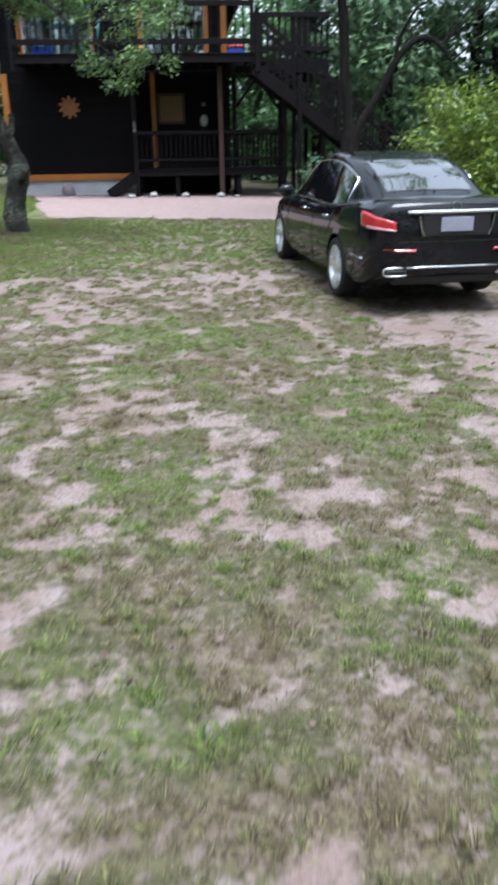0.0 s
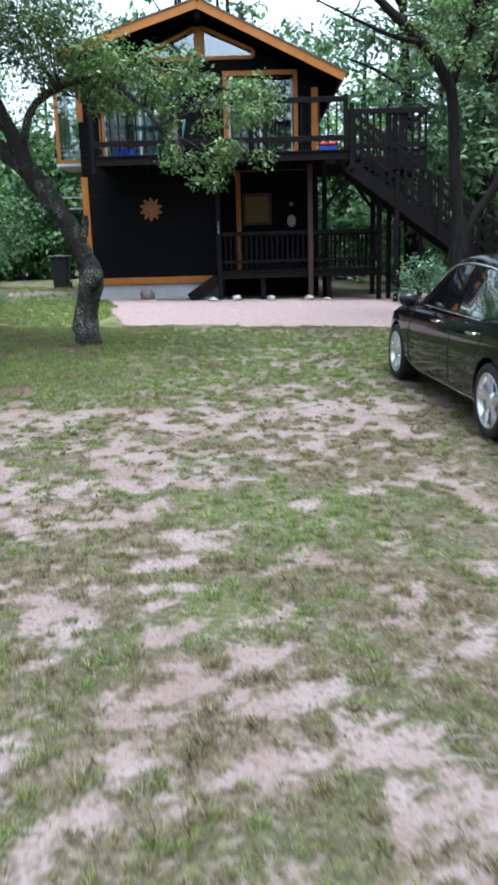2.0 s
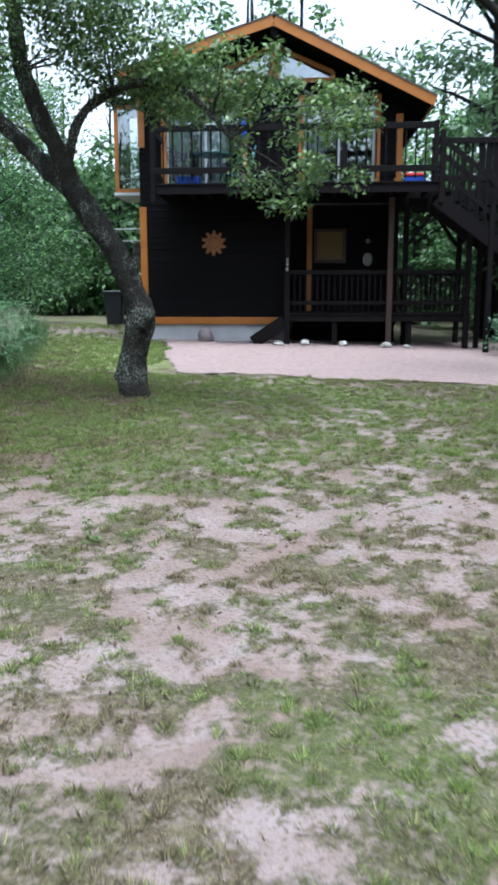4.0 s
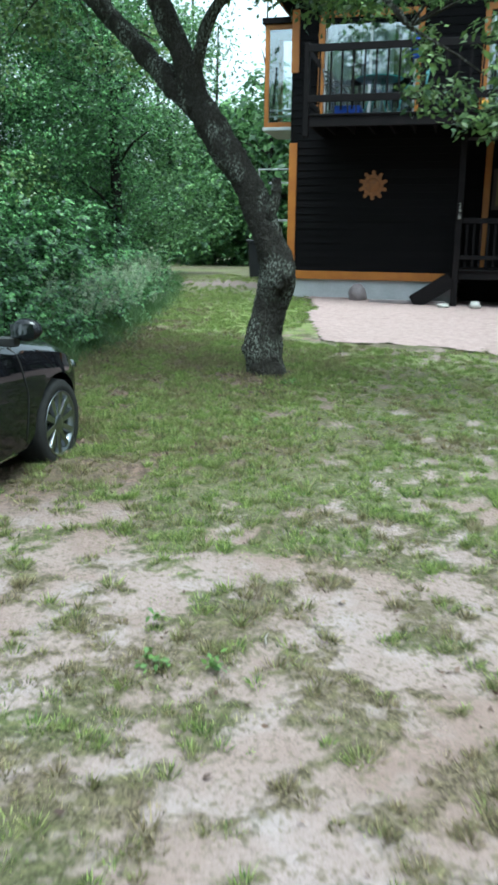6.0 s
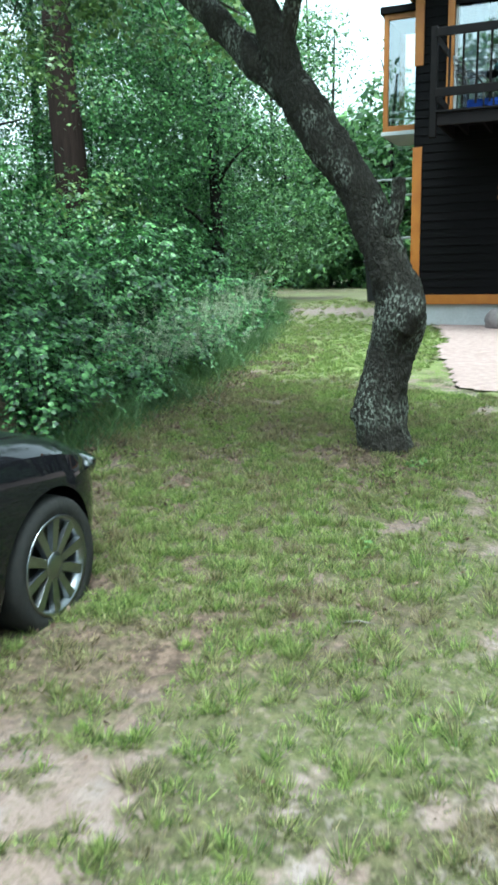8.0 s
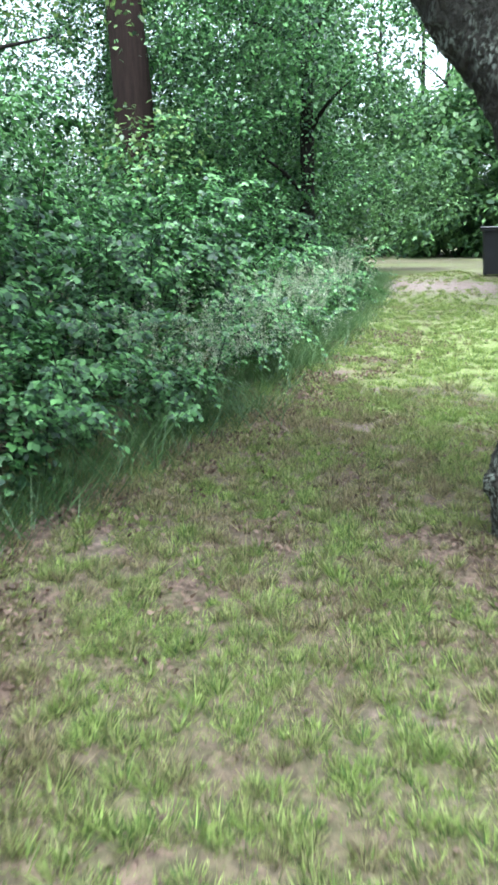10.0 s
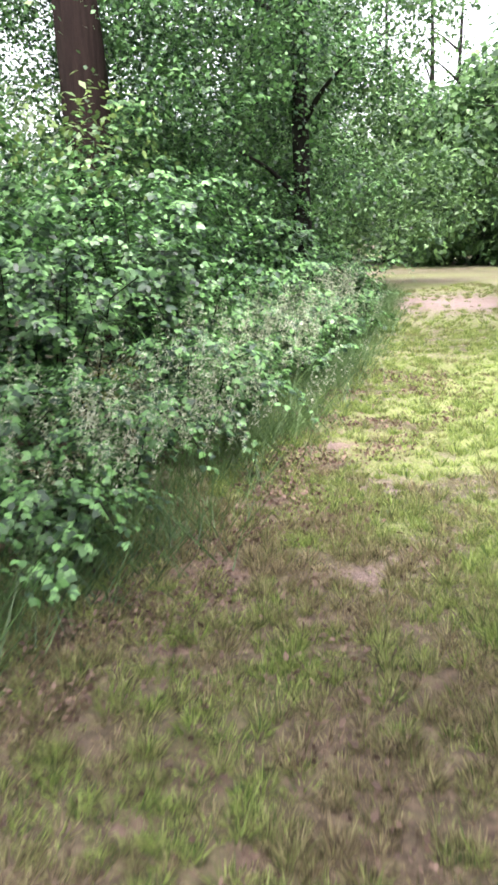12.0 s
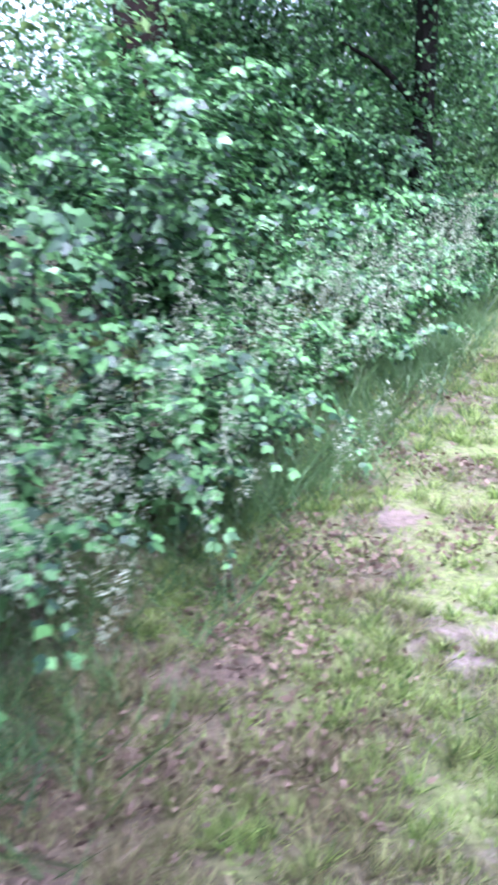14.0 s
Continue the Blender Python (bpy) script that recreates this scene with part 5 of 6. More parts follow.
# tail: chrome bar, plate in its recess, lower edge strip
tail = lambda x: -2.468 + 0.22 * max(0, abs(x) - 0.35) ** 2
part("tail_bar", tube(bmesh.new(), [(x, tail(x) - 0.008, 1.03) for x in np.linspace(-0.52, 0.52, 15)], [0.018] * 15, 8), M_CHROME, sd, "chrome bar above the number plate", smooth=True)
boxpart("plate_recess", (-0.36, 0.36, -2.478, -2.44, 0.79, 1.0), M_TRIMBLACK, sd, "black number plate recess", 0.012)
boxpart("number_plate", (-0.17, 0.17, -2.492, -2.480, 0.838, 0.978), M_PLATE, sd, "pale number plate", 0.004)
for sx in (-1, 1):
    part("recess_trim", tube(bmesh.new(), ((sx * 0.40, -2.485, 0.995), (sx * 0.37, -2.485, 0.855), (sx * 0.34, -2.485, 0.80)), (0.011,) * 3, 6), M_CHROME, sd, "chrome recess trim")
part("valance", box(bmesh.new(), -0.62, 0.62, -2.40, -2.2, 0.30, 0.45, 0.03), M_TRIMBLACK, sd, "black rear valance")
part("bumper_trim", tube(bmesh.new(), [(x, -2.468 + 0.12 * max(0, abs(x) - 0.4) ** 2, 0.487) for x in np.linspace(-0.5, 0.5, 9)], [0.010] * 9, 6), M_CHROME, sd, "chrome bumper strip", smooth=True)
part("badge", lathe(bmesh.new(), ((0.045, -0.006), (0.05, -0.006), (0.05, 0.004), (0.045, 0.004)), 20, "y", (0, -2.446, 1.082)), M_CHROME, sd, "round chrome badge")
boxpart("boot_line", (-0.60, 0.60, -2.462, -2.45, 0.735, 0.743), M_TRIMBLACK, sd, bevel=0)

hatch = CarShape(0.90, 2.35, -2.35,
                 width=[(-2.35, 0.62), (-2.2, 0.80), (-1.8, 0.87), (0.0, 0.90), (1.45, 0.905), (1.75, 0.87), (1.98, 0.77), (2.18, 0.58), (2.35, 0.3)],
                 top=[(-2.35, 0.92), (-2.2, 1.0), (-1.6, 1.02), (-0.5, 0.98), (0.6, 0.97), (1.0, 0.955), (1.5, 0.90), (1.85, 0.80), (2.1, 0.70), (2.35, 0.56)],
                 roof=[(-1.95, 1.0), (-1.6, 1.2), (-1.2, 1.34), (-0.8, 1.42), (-0.3, 1.46), (0.1, 1.44), (0.45, 1.34), (0.75, 1.18), (0.95, 1.06), (1.12, 0.97)],
                 belt=0.945, base=[(-2.35, 0.36), (-2.2, 0.28), (-1.9, 0.21), (1.9, 0.19), (2.35, 0.27)],
                 roof_half=[(-1.95, 0.56), (-0.3, 0.57), (0.4, 0.59), (1.12, 0.66)], belt_half=[(-1.95, 0.68), (-1.2, 0.80), (0.3, 0.82), (0.8, 0.79), (1.12, 0.73)])
HATCH_POSE = pose(-5.204, 9.851, 0.035, 0.4, 0, 7.0)
hc, _, _ = car("black saloon car with grey alloy wheels parked by the thicket", HATCH_POSE, hatch, 0.315, 0.21, 10, False, M_DARKALLOY, 1.45, -1.25, True)
for y in (1.45, -1.25):
    for s in (-1, 1):
        wheel(hc, s * 0.795, y, 0.315, 0.315, 0.21, s, 10, M_DARKALLOY, False)
for s in (-1, 1):
    side_glass(hatch, hc, -1.25, -0.32, s)
    side_glass(hatch, hc, -0.25, 0.82, s)
    line_on(hatch, ((-0.95, 0.245), (0.0, 0.235), (1.0, 0.23)), 0.012, M_CHROME, s, "sill_trim", hc, label="chrome sill strip")
    line_on(hatch, ((0.98, 0.30), (1.0, 0.6), (0.92, 0.92)), 0.005, M_TRIMBLACK, s, "shut_line", hc)
    line_on(hatch, ((-0.28, 0.28), (-0.28, 0.6), (-0.29, 0.92)), 0.005, M_TRIMBLACK, s, "shut_line", hc)
    for y in (-0.95, 0.0):
        line_on(hatch, ((y, 0.835), (y + 0.2, 0.83)), 0.015, M_PAINT, s, "door_handle", hc, 0.02)
    part("wing_mirror", blob(bmesh.new(), (s * 1.02, 0.80, 1.045), (0.105, 0.055, 0.068), 4, 3, 0.1), M_PAINT, hc, smooth=True)
    part("mirror_glass", patch(bmesh.new(), lambda u, v, s=s: (s * (0.945 + 0.15 * u), 0.742, 1.0 + 0.085 * v), [0, 0.5, 1], [0, 0.5, 1]), M_CARGLASS, hc)
    part("mirror_stalk", box(bmesh.new(), s * 0.9 - 0.06, s * 0.9 + 0.06, 0.77, 0.83, 0.94, 1.0, 0.01), M_TRIMBLACK, hc)
    part("headlamp", blob(bmesh.new(), (s * 0.62, 1.98, 0.64), (0.17, 0.13, 0.07), 6, 3, 0.1), M_CARGLASS, hc, "dark headlamp", smooth=True)
end_glass(hatch, hc, -1.85, -0.9, "rear_window")
end_glass(hatch, hc, 0.42, 1.05, "windscreen")
boxpart("grille", (-0.45, 0.45, 2.30, 2.36, 0.50, 0.62), M_TRIMBLACK, hc, "black grille", 0.01)

# ---- small things about the house ----


def on_house(u, v):
    p = HOUSE @ Vector((u, v, 0))
    return p.x, p.y, ground_z(p.x, p.y)


def field_stone(name, label, u, v, r, mat, seed, group=""):
    x, y, z = on_house(u, v)
    t = part(name, blob(bmesh.new(), (0, 0, 0), r, seed, 3, 0.3), mat, smooth=True)
    t.matrix_world = pose(x, y, z + r[2] * 0.55 + 0.02, 0, 0, seed * 40)
    return tagged(t, label, "stone", group)


SG = "pale stones along the gravel edge"
for i, (u, v, r) in enumerate(((2.62, 0.55, (0.13, 0.09, 0.05)), (3.22, 0.62, (0.12, 0.10, 0.09)), (4.08, 0.68, (0.12, 0.10, 0.08)), (5.06, 0.66, (0.13, 0.10, 0.08)), (5.52, 0.62, (0.09, 0.07, 0.05)))):
    field_stone("stone", "pale rounded field stone on the gravel", u, v, r, M_STONE, i + 1, SG)
field_stone("boulder", "pinkish grey granite boulder against the foundation", 0.86, 1.2, (0.19, 0.16, 0.22), M_BOULDER, 9)
x, y, z = on_house(1.9, 0.95)
kerb = part("edging_timber", box(bmesh.new(), -0.75, 0.75, -0.06, 0.06, 0, 0.07, 0.01), M_BOULDER)
kerb.matrix_world = pose(x, y, z + 0.02, 0, 0, 5)
tagged(kerb, "weathered edging timber on the gravel by the wall", "timber")

# house number on the porch post
for i, ch in enumerate("298"):
    cu = bpy.data.curves.new("house_number", "FONT")
    cu.body, cu.size, cu.extrude, cu.align_x = ch, 0.115, 0.004, "CENTER"
    tmp = new("tmp_text", cu)
    me = bpy.data.meshes.new_from_object(tmp.evaluated_get(bpy.context.evaluated_depsgraph_get()))
    bpy.data.objects.remove(tmp)
    me.materials.append(M_STONE)
    ob = new("house_number", me)
    ob.matrix_world = HOUSE @ pose(2.80, PORCH_V - 0.082, 2.33 - i * 0.105, 90, 0, 0)
    tagged(ob, "pale house number figure on the dark post", "house number", "figures of the house number")

# bin beside the house
bx, by, bz = on_house(-2.8, 7.6)
bin_ = thing("wheeled_bin", "black plastic wheeled bin standing beside the house", "bin", pose(bx, by, bz, 0, 0, 10))
b = bmesh.new()
rings = []
for zz, w in ((0.06, 0.24), (0.5, 0.27), (0.98, 0.30), (1.0, 0.33), (1.03, 0.33)):
    rings.append([b.verts.new((sx * w, sy * w * 1.1, zz)) for sx, sy in ((-1, -0.8), (-0.8, -1), (0.8, -1), (1, -0.8), (1, 0.8), (0.8, 1), (-0.8, 1), (-1, 0.8))])
for r0, r1 in zip(rings, rings[1:]):
    for k in range(8):
        b.faces.new((r0[k], r0[(k + 1) % 8], r1[(k + 1) % 8], r1[k]))
b.faces.new(rings[0][::-1]), b.faces.new(rings[-1])
part("body", b, M_BIN, bin_)
boxpart("lid", (-0.34, 0.34, -0.37, 0.37, 1.035, 1.09), M_BIN, bin_, bevel=0.02)
for sx in (-0.27, 0.27):
    part("wheel", lathe(bmesh.new(), ((0.0, -0.03), (0.11, -0.03), (0.12, -0.02), (0.12, 0.02), (0.11, 0.03), (0.0, 0.03)), 16, "x", (sx, 0.30, 0.12)), M_BIN, bin_)

# deck furniture
table = thing("patio_table", "small teal metal patio table on the deck", "table", HOUSE @ pose(1.15, 0.85, DECK_Z))
part("tabletop", lathe(bmesh.new(), ((0, 0.70), (0.42, 0.70), (0.44, 0.71), (0.44, 0.725), (0, 0.73)), 28), M_TEAL, table)
for a in range(4):
    c, s = math.cos(a * math.pi / 2 + 0.6), math.sin(a * math.pi / 2 + 0.6)
    part("leg", tube(bmesh.new(), ((0.12 * c, 0.12 * s, 0.7), (0.2 * c, 0.2 * s, 0.35), (0.36 * c, 0.36 * s, 0.0)), (0.014, 0.014, 0.014), 8), M_TEAL, table, smooth=True)


def patio_chair(m, mat, label):
    t = thing("patio_chair", label, "chair", m, "chairs on the deck")
    b_ = box(bmesh.new(), -0.22, 0.22, -0.22, 0.22, 0.40, 0.43, 0.01)
    part("seat", b_, mat, t)
    for sx in (-0.21, 0.21):
        part("back_post", tube(bmesh.new(), ((sx, 0.22, 0.0), (sx, 0.21, 0.42), (sx * 0.98, 0.30, 0.9)), (0.014,) * 3, 8), mat, t, smooth=True)
        part("leg", tube(bmesh.new(), ((sx, -0.21, 0.42), (sx, -0.24, 0.0)), (0.014,) * 2, 8), mat, t, smooth=True)
        part("armrest", tube(bmesh.new(), ((sx, 0.24, 0.62), (sx * 1.08, -0.02, 0.64), (sx, -0.2, 0.43)), (0.013,) * 3, 8), mat, t, smooth=True)
    for k in range(5):
        zz = 0.52 + k * 0.085
        part("back_slat", beam(bmesh.new(), (-0.21, 0.225 + (zz - 0.42) * 0.18, zz), (0.21, 0.225 + (zz - 0.42) * 0.18, zz), 0.01, 0.035), mat, t)
    return t


patio_chair(HOUSE @ pose(0.45, 0.75, DECK_Z, 0, 0, 75), M_BLACKMETAL, "black metal slatted patio chair on the deck")
patio_chair(HOUSE @ pose(1.75, 0.95, DECK_Z, 0, 0, -80), M_TEAL, "teal metal slatted patio chair on the deck")

lantern = thing("lantern", "blue cloth lantern hanging behind the glass door", "lantern", HOUSE @ pose(1.78, WALL - 0.25, 0))
part("shade", lathe(bmesh.new(), ((0.0, 5.08), (0.08, 5.09), (0.105, 5.16), (0.11, 5.36), (0.09, 5.48), (0.03, 5.52), (0, 5.52)), 20), M_BLUE, lantern, smooth=True)
part("cord", tube(bmesh.new(), ((0, 0, 5.52), (0, 0, 6.05)), (0.006, 0.006), 6), M_BLACKMETAL, lantern)
lamp = thing("lantern", "small round yellow lantern on the deck rail", "lantern", HOUSE @ pose(3.05, -0.02, 5.115))
part("shade", lathe(bmesh.new(), ((0.0, 0.0), (0.06, 0.01), (0.09, 0.08), (0.06, 0.15), (0.02, 0.17), (0, 0.17)), 18), M_YELLOW, lamp, smooth=True)
lamp.matrix_world = HOUSE @ pose(3.1, 0.10, DECK_Z + 0.005)
cool = thing("cool_box", "blue cool box with a red lid on the deck", "cool box", HOUSE @ pose(5.55, 0.6, DECK_Z))
boxpart("body", (-0.22, 0.22, -0.15, 0.15, 0.0, 0.16), M_BLUE, cool, bevel=0.02)
boxpart("lid", (-0.23, 0.23, -0.16, 0.16, 0.16, 0.23), M_RED, cool, "red lid", 0.02)
box_ = part("storage_box", box(bmesh.new(), -0.25, 0.25, -0.2, 0.2, 0, 0.28, 0.02), M_BLUE)
box_.matrix_world = HOUSE @ pose(0.55, 1.1, DECK_Z)
tagged(box_, "pale blue plastic box on the deck", "box")

# ---- trees and shrubs ----


def gnarl(bm, depth, seed):
    """Lumps and cracked bark plates on a trunk."""
    bm.normal_update()
    off = Vector((seed, seed * 0.7, 0))
    for v in bm.verts:
        p = v.co * 1.0 + off
        plate = abs(noise.noise(Vector((p.x * 17, p.y * 17, p.z * 9))))
        v.co += v.normal * depth * (0.9 * noise.noise(p * 4.5) + 0.75 * (plate - 0.3) + 0.35 * noise.noise(p * 38))
    return bm


def tree(label, trunks, crown_pts, leaf_size, bark, leaf, group="", sides=14, wobble=0.12, aspect=0.55, twigs=0, name="tree", relief=0.0):
    """trunks: lists of (x, y, z, radius) keys, the first one is the trunk, the others limbs."""
    x, y = trunks[0][0][0], trunks[0][0][1]
    t = thing(name, label, "tree" if name == "tree" else "shrub", pose(x, y, ground_z(x, y)), group)
    inv = t.matrix_world.inverted()
    for i, keys in enumerate(trunks):
        pts, rad = smooth_path(keys, (20 if relief else 7) if i == 0 else (12 if relief else 5))
        wood = tube(bmesh.new(), pts, rad, sides if i == 0 else max(7, sides * 2 // 3), 0.0 if relief else wobble, i + int(abs(x * 10)))
        if relief:
            gnarl(wood, relief * min(1.0, keys[0][3] / 0.14), i * 2.3)
        ob = part("trunk" if i == 0 else "limb", wood, bark, t, smooth=True)
        ob.matrix_parent_inverse = inv
    if twigs:
        tw = bmesh.new()
        pick = crown_pts[RNG.choice(len(crown_pts), twigs), :3]
        ends = np.array([k[:3] for keys in trunks[1:] or trunks for k in keys[1:]])
        for q in pick:
            j = np.argmin(np.linalg.norm(ends - q, axis=1))
            mid = (ends[j] + q) / 2 + RNG.normal(0, 0.08, 3)
            tube(tw, [ends[j], mid, q], [0.016, 0.010, 0.004], 4, cap=False)
        ob = tagged(part("twig", tw, bark, t), kind="stuff")
        ob.matrix_parent_inverse = inv
    if len(crown_pts):
        crown("crown", crown_pts, leaf_size, leaf, t, aspect=aspect)
    return t


def random_clumps(n, lo, hi, r0, r1, flat=0.7):
    c = RNG.uniform(lo, hi, (n, 3))
    r = RNG.uniform(r0, r1, n)
    return c, np.stack([r, r, r * flat], 1)


# the leaning tree in the yard
TX, TY = -3.96, 14.44
arch = [(-4.78, 14.44, 3.2, 0.07), (-4.55, 14.42, 3.75, 0.055), (-4.1, 14.3, 4.0, 0.05), (-3.6, 14.15, 4.04, 0.045), (-3.15, 14.0, 3.9, 0.04), (-2.8, 13.9, 3.58, 0.03), (-2.6, 13.85, 3.35, 0.02)]
arch2 = [(-3.6, 14.15, 4.04, 0.035), (-2.9, 14.4, 4.2, 0.03), (-2.1, 14.6, 4.1, 0.025), (-1.4, 14.7, 3.75, 0.015)]
yard_tree = [[(-3.98, TY, 0.08, 0.29), (-3.98, TY, 0.30, 0.215), (-4.0, TY, 0.62, 0.185), (-3.94, TY, 0.95, 0.165), (-3.87, TY, 1.28, 0.172), (-3.90, TY, 1.48, 0.165), (-4.0, TY, 1.75, 0.145), (-4.20, TY, 2.18, 0.142), (-4.49, TY, 2.58, 0.148), (-4.72, TY, 2.93, 0.138)],
             [(-4.68, TY, 2.85, 0.12), (-4.97, 14.5, 3.08, 0.11), (-5.42, 14.6, 3.5, 0.10), (-5.85, 14.7, 3.9, 0.09), (-6.4, 14.8, 4.35, 0.075), (-7.1, 14.9, 4.9, 0.05)],
             [(-4.70, TY, 2.88, 0.125), (-4.86, 14.46, 3.3, 0.115), (-5.12, 14.5, 3.8, 0.11), (-5.34, 14.55, 4.35, 0.10), (-5.44, 14.6, 5.1, 0.085), (-5.5, 14.6, 6.0, 0.06), (-5.4, 14.5, 6.9, 0.03)],
             arch, arch2, [(-3.95, 14.38, 1.85, 0.06), (-3.88, 14.35, 2.05, 0.05), (-3.87, 14.35, 2.22, 0.04)],
             [(-3.80, 14.30, 1.22, 0.10), (-3.72, 14.27, 1.33, 0.085), (-3.69, 14.26, 1.42, 0.04)],
             [(-4.06, 14.36, 0.50, 0.09), (-4.12, 14.32, 0.58, 0.07), (-4.15, 14.30, 0.62, 0.05)],
             [(-5.44, 14.6, 5.1, 0.05), (-5.0, 14.4, 5.6, 0.04), (-4.4, 14.2, 5.9, 0.03), (-3.9, 14.0, 5.9, 0.02)]]
cl = [random_clumps(18, (-3.6, 13.3, 3.8), (-2.3, 15.2, 4.4), 0.2, 0.4), random_clumps(32, (-2.6, 13.4, 2.8), (-1.15, 15.0, 4.1), 0.14, 0.29), random_clumps(6, (-1.6, 14.0, 3.5), (-1.0, 15.2, 4.0), 0.18, 0.32),
      random_clumps(28, (-5.2, 13.5, 4.1), (-3.5, 15.2, 5.2), 0.3, 0.55), random_clumps(50, (-8.4, 11.8, 4.5), (-3.6, 14.4, 7.2), 0.4, 0.8), random_clumps(40, (-8.2, 14.2, 3.6), (-5.7, 16.0, 5.6), 0.2, 0.5),
      random_clumps(12, (-3.5, 13.5, 3.5), (-2.4, 14.8, 3.85), 0.12, 0.22), random_clumps(5, (-2.2, 13.6, 2.5), (-1.8, 14.2, 2.8), 0.12, 0.22)]
cp = np.concatenate([clump_points(a, b, 1700 if i < 3 else 1150) for i, (a, b) in enumerate(cl)])
tree("leaning old yard tree with lichened crooked trunk and airy crown", yard_tree, cp, 0.075, M_BARK, L_APPLE, sides=48, aspect=0.5, twigs=160, relief=0.036)

# forked tree behind the car
fork_tree = [[(2.20, 18.5, 0.0, 0.30), (2.22, 18.5, 0.6, 0.22), (2.27, 18.5, 1.3, 0.185), (2.30, 18.5, 1.8, 0.165), (2.30, 18.5, 2.2, 0.10)],
             [(2.28, 18.5, 1.4, 0.14), (2.25, 18.5, 2.2, 0.12), (2.17, 18.5, 3.0, 0.115), (2.10, 18.5, 4.25, 0.11), (1.93, 18.5, 4.72, 0.11), (1.5, 18.45, 5.28, 0.10), (1.05, 18.4, 5.7, 0.085), (0.3, 18.3, 6.35, 0.055), (-0.4, 18.2, 6.8, 0.03)],
             [(2.30, 18.5, 1.4, 0.13), (2.45, 18.5, 1.95, 0.10), (2.72, 18.5, 2.4, 0.085), (3.0, 18.5, 2.85, 0.08), (3.22, 18.5, 3.3, 0.075), (3.5, 18.5, 3.62, 0.07), (3.82, 18.5, 3.75, 0.06), (4.15, 18.5, 3.6, 0.045), (4.4, 18.5, 3.3, 0.025)],
             [(2.05, 18.5, 4.5, 0.08), (2.4, 18.6, 5.5, 0.075), (2.9, 18.7, 6.8, 0.06), (3.1, 18.7, 8.2, 0.04)], [(1.5, 18.45, 5.28, 0.06), (0.9, 18.1, 5.35, 0.04), (0.2, 17.8, 5.6, 0.025), (-0.5, 17.6, 5.9, 0.012)],
             [(2.4, 18.6, 5.5, 0.07), (2.5, 17.0, 6.9, 0.06), (2.4, 14.6, 8.0, 0.045), (2.3, 12.0, 8.6, 0.02)],
             [(3.22, 18.5, 3.3, 0.045), (3.3, 18.4, 3.8, 0.035), (3.6, 18.3, 4.3, 0.02)]]
cl = [random_clumps(18, (0.6, 17.0, 6.3), (6.5, 20.5, 8.8), 0.4, 0.8), random_clumps(9, (-0.7, 17.2, 5.9), (0.8, 19.0, 7.2), 0.2, 0.42), random_clumps(10, (1.2, 17.6, 5.2), (3.4, 19.2, 6.0), 0.25, 0.5), random_clumps(6, (4.4, 17.6, 4.2), (6.4, 19.4, 5.2), 0.3, 0.5)]
cl.append(random_clumps(16, (1.0, 17.0, 4.6), (4.5, 19.5, 6.4), 0.25, 0.5))
cl.append(random_clumps(20, (0.4, 10.5, 7.6), (4.6, 16.0, 10.0), 0.4, 0.8))
cp = np.concatenate([clump_points(a, b, 480) for a, b in cl])
tree("forked tree with bare dark limbs beside the gravel", fork_tree, cp, 0.10, M_BARK_DARK, L_APPLE, sides=16, twigs=130)


def shrub(name, label, centre, radii, n_clump, per, size, leaf, group="", stems=7, flat=0.8, aspect=0.5, clump=0.3):
    x, y, z0 = centre
    c = unit(RNG.normal(size=(n_clump, 3))) * (RNG.random((n_clump, 1)) ** 0.4)
    c[:, 2] = np.abs(c[:, 2]) * 1.0
    c = c * np.array(radii) + np.array([x, y, z0])
    r = RNG.uniform(0.6, 1.3, n_clump) * clump * min(radii)
    pts = clump_points(c, np.stack([r, r, r * flat], 1), per)
    pts = pts[pts[:, 2] > grid_height(pts[:, 0], pts[:, 1]) + 0.04]
    t = thing(name, label, "shrub", pose(x, y, ground_z(x, y)), group)
    b = bmesh.new()
    for i in range(stems):
        q = c[RNG.integers(n_clump)]
        foot = np.array([x + RNG.normal(0, 0.1 * radii[0]), y + RNG.normal(0, 0.1 * radii[1]), ground_z(x, y) - 0.02])
        tube(b, [foot, (foot + q) / 2 + np.array([0, 0, 0.1]), q], [0.016, 0.012, 0.005], 5, cap=False)
    ob = tagged(part("stem", b, M_BARK_DARK, t), kind="stuff")
    ob.matrix_parent_inverse = t.matrix_world.inverted()
    crown("foliage", pts, size, leaf, t, aspect=aspect)
    return t


shrub("shrub", "tall bright yellow-green shrub beside the parked car", (5.0, 16.4, 0.5), (2.0, 1.5, 2.7), 190, 560, 0.095, L_BRIGHT, stems=14, clump=0.3)
shrub("shrub", "dense dark green shrub behind the parked car", (6.6, 15.0, 0.4), (1.8, 2.2, 3.0), 70, 220, 0.09, L_BRAMBLE, stems=10, clump=0.3)
shrub("rhododendron", "rounded blue-green broad-leaved shrub beside the stairs", (2.12, 21.9, 0.55), (0.72, 0.6, 1.05), 46, 700, 0.095, L_RHODO, stems=8, aspect=0.36, clump=0.4)
shrub("rhododendron", "low blue-green broad-leaved shrub beside the stairs", (3.4, 21.4, 0.4), (0.8, 0.6, 0.8), 30, 500, 0.095, L_RHODO, stems=8, aspect=0.36, clump=0.4)

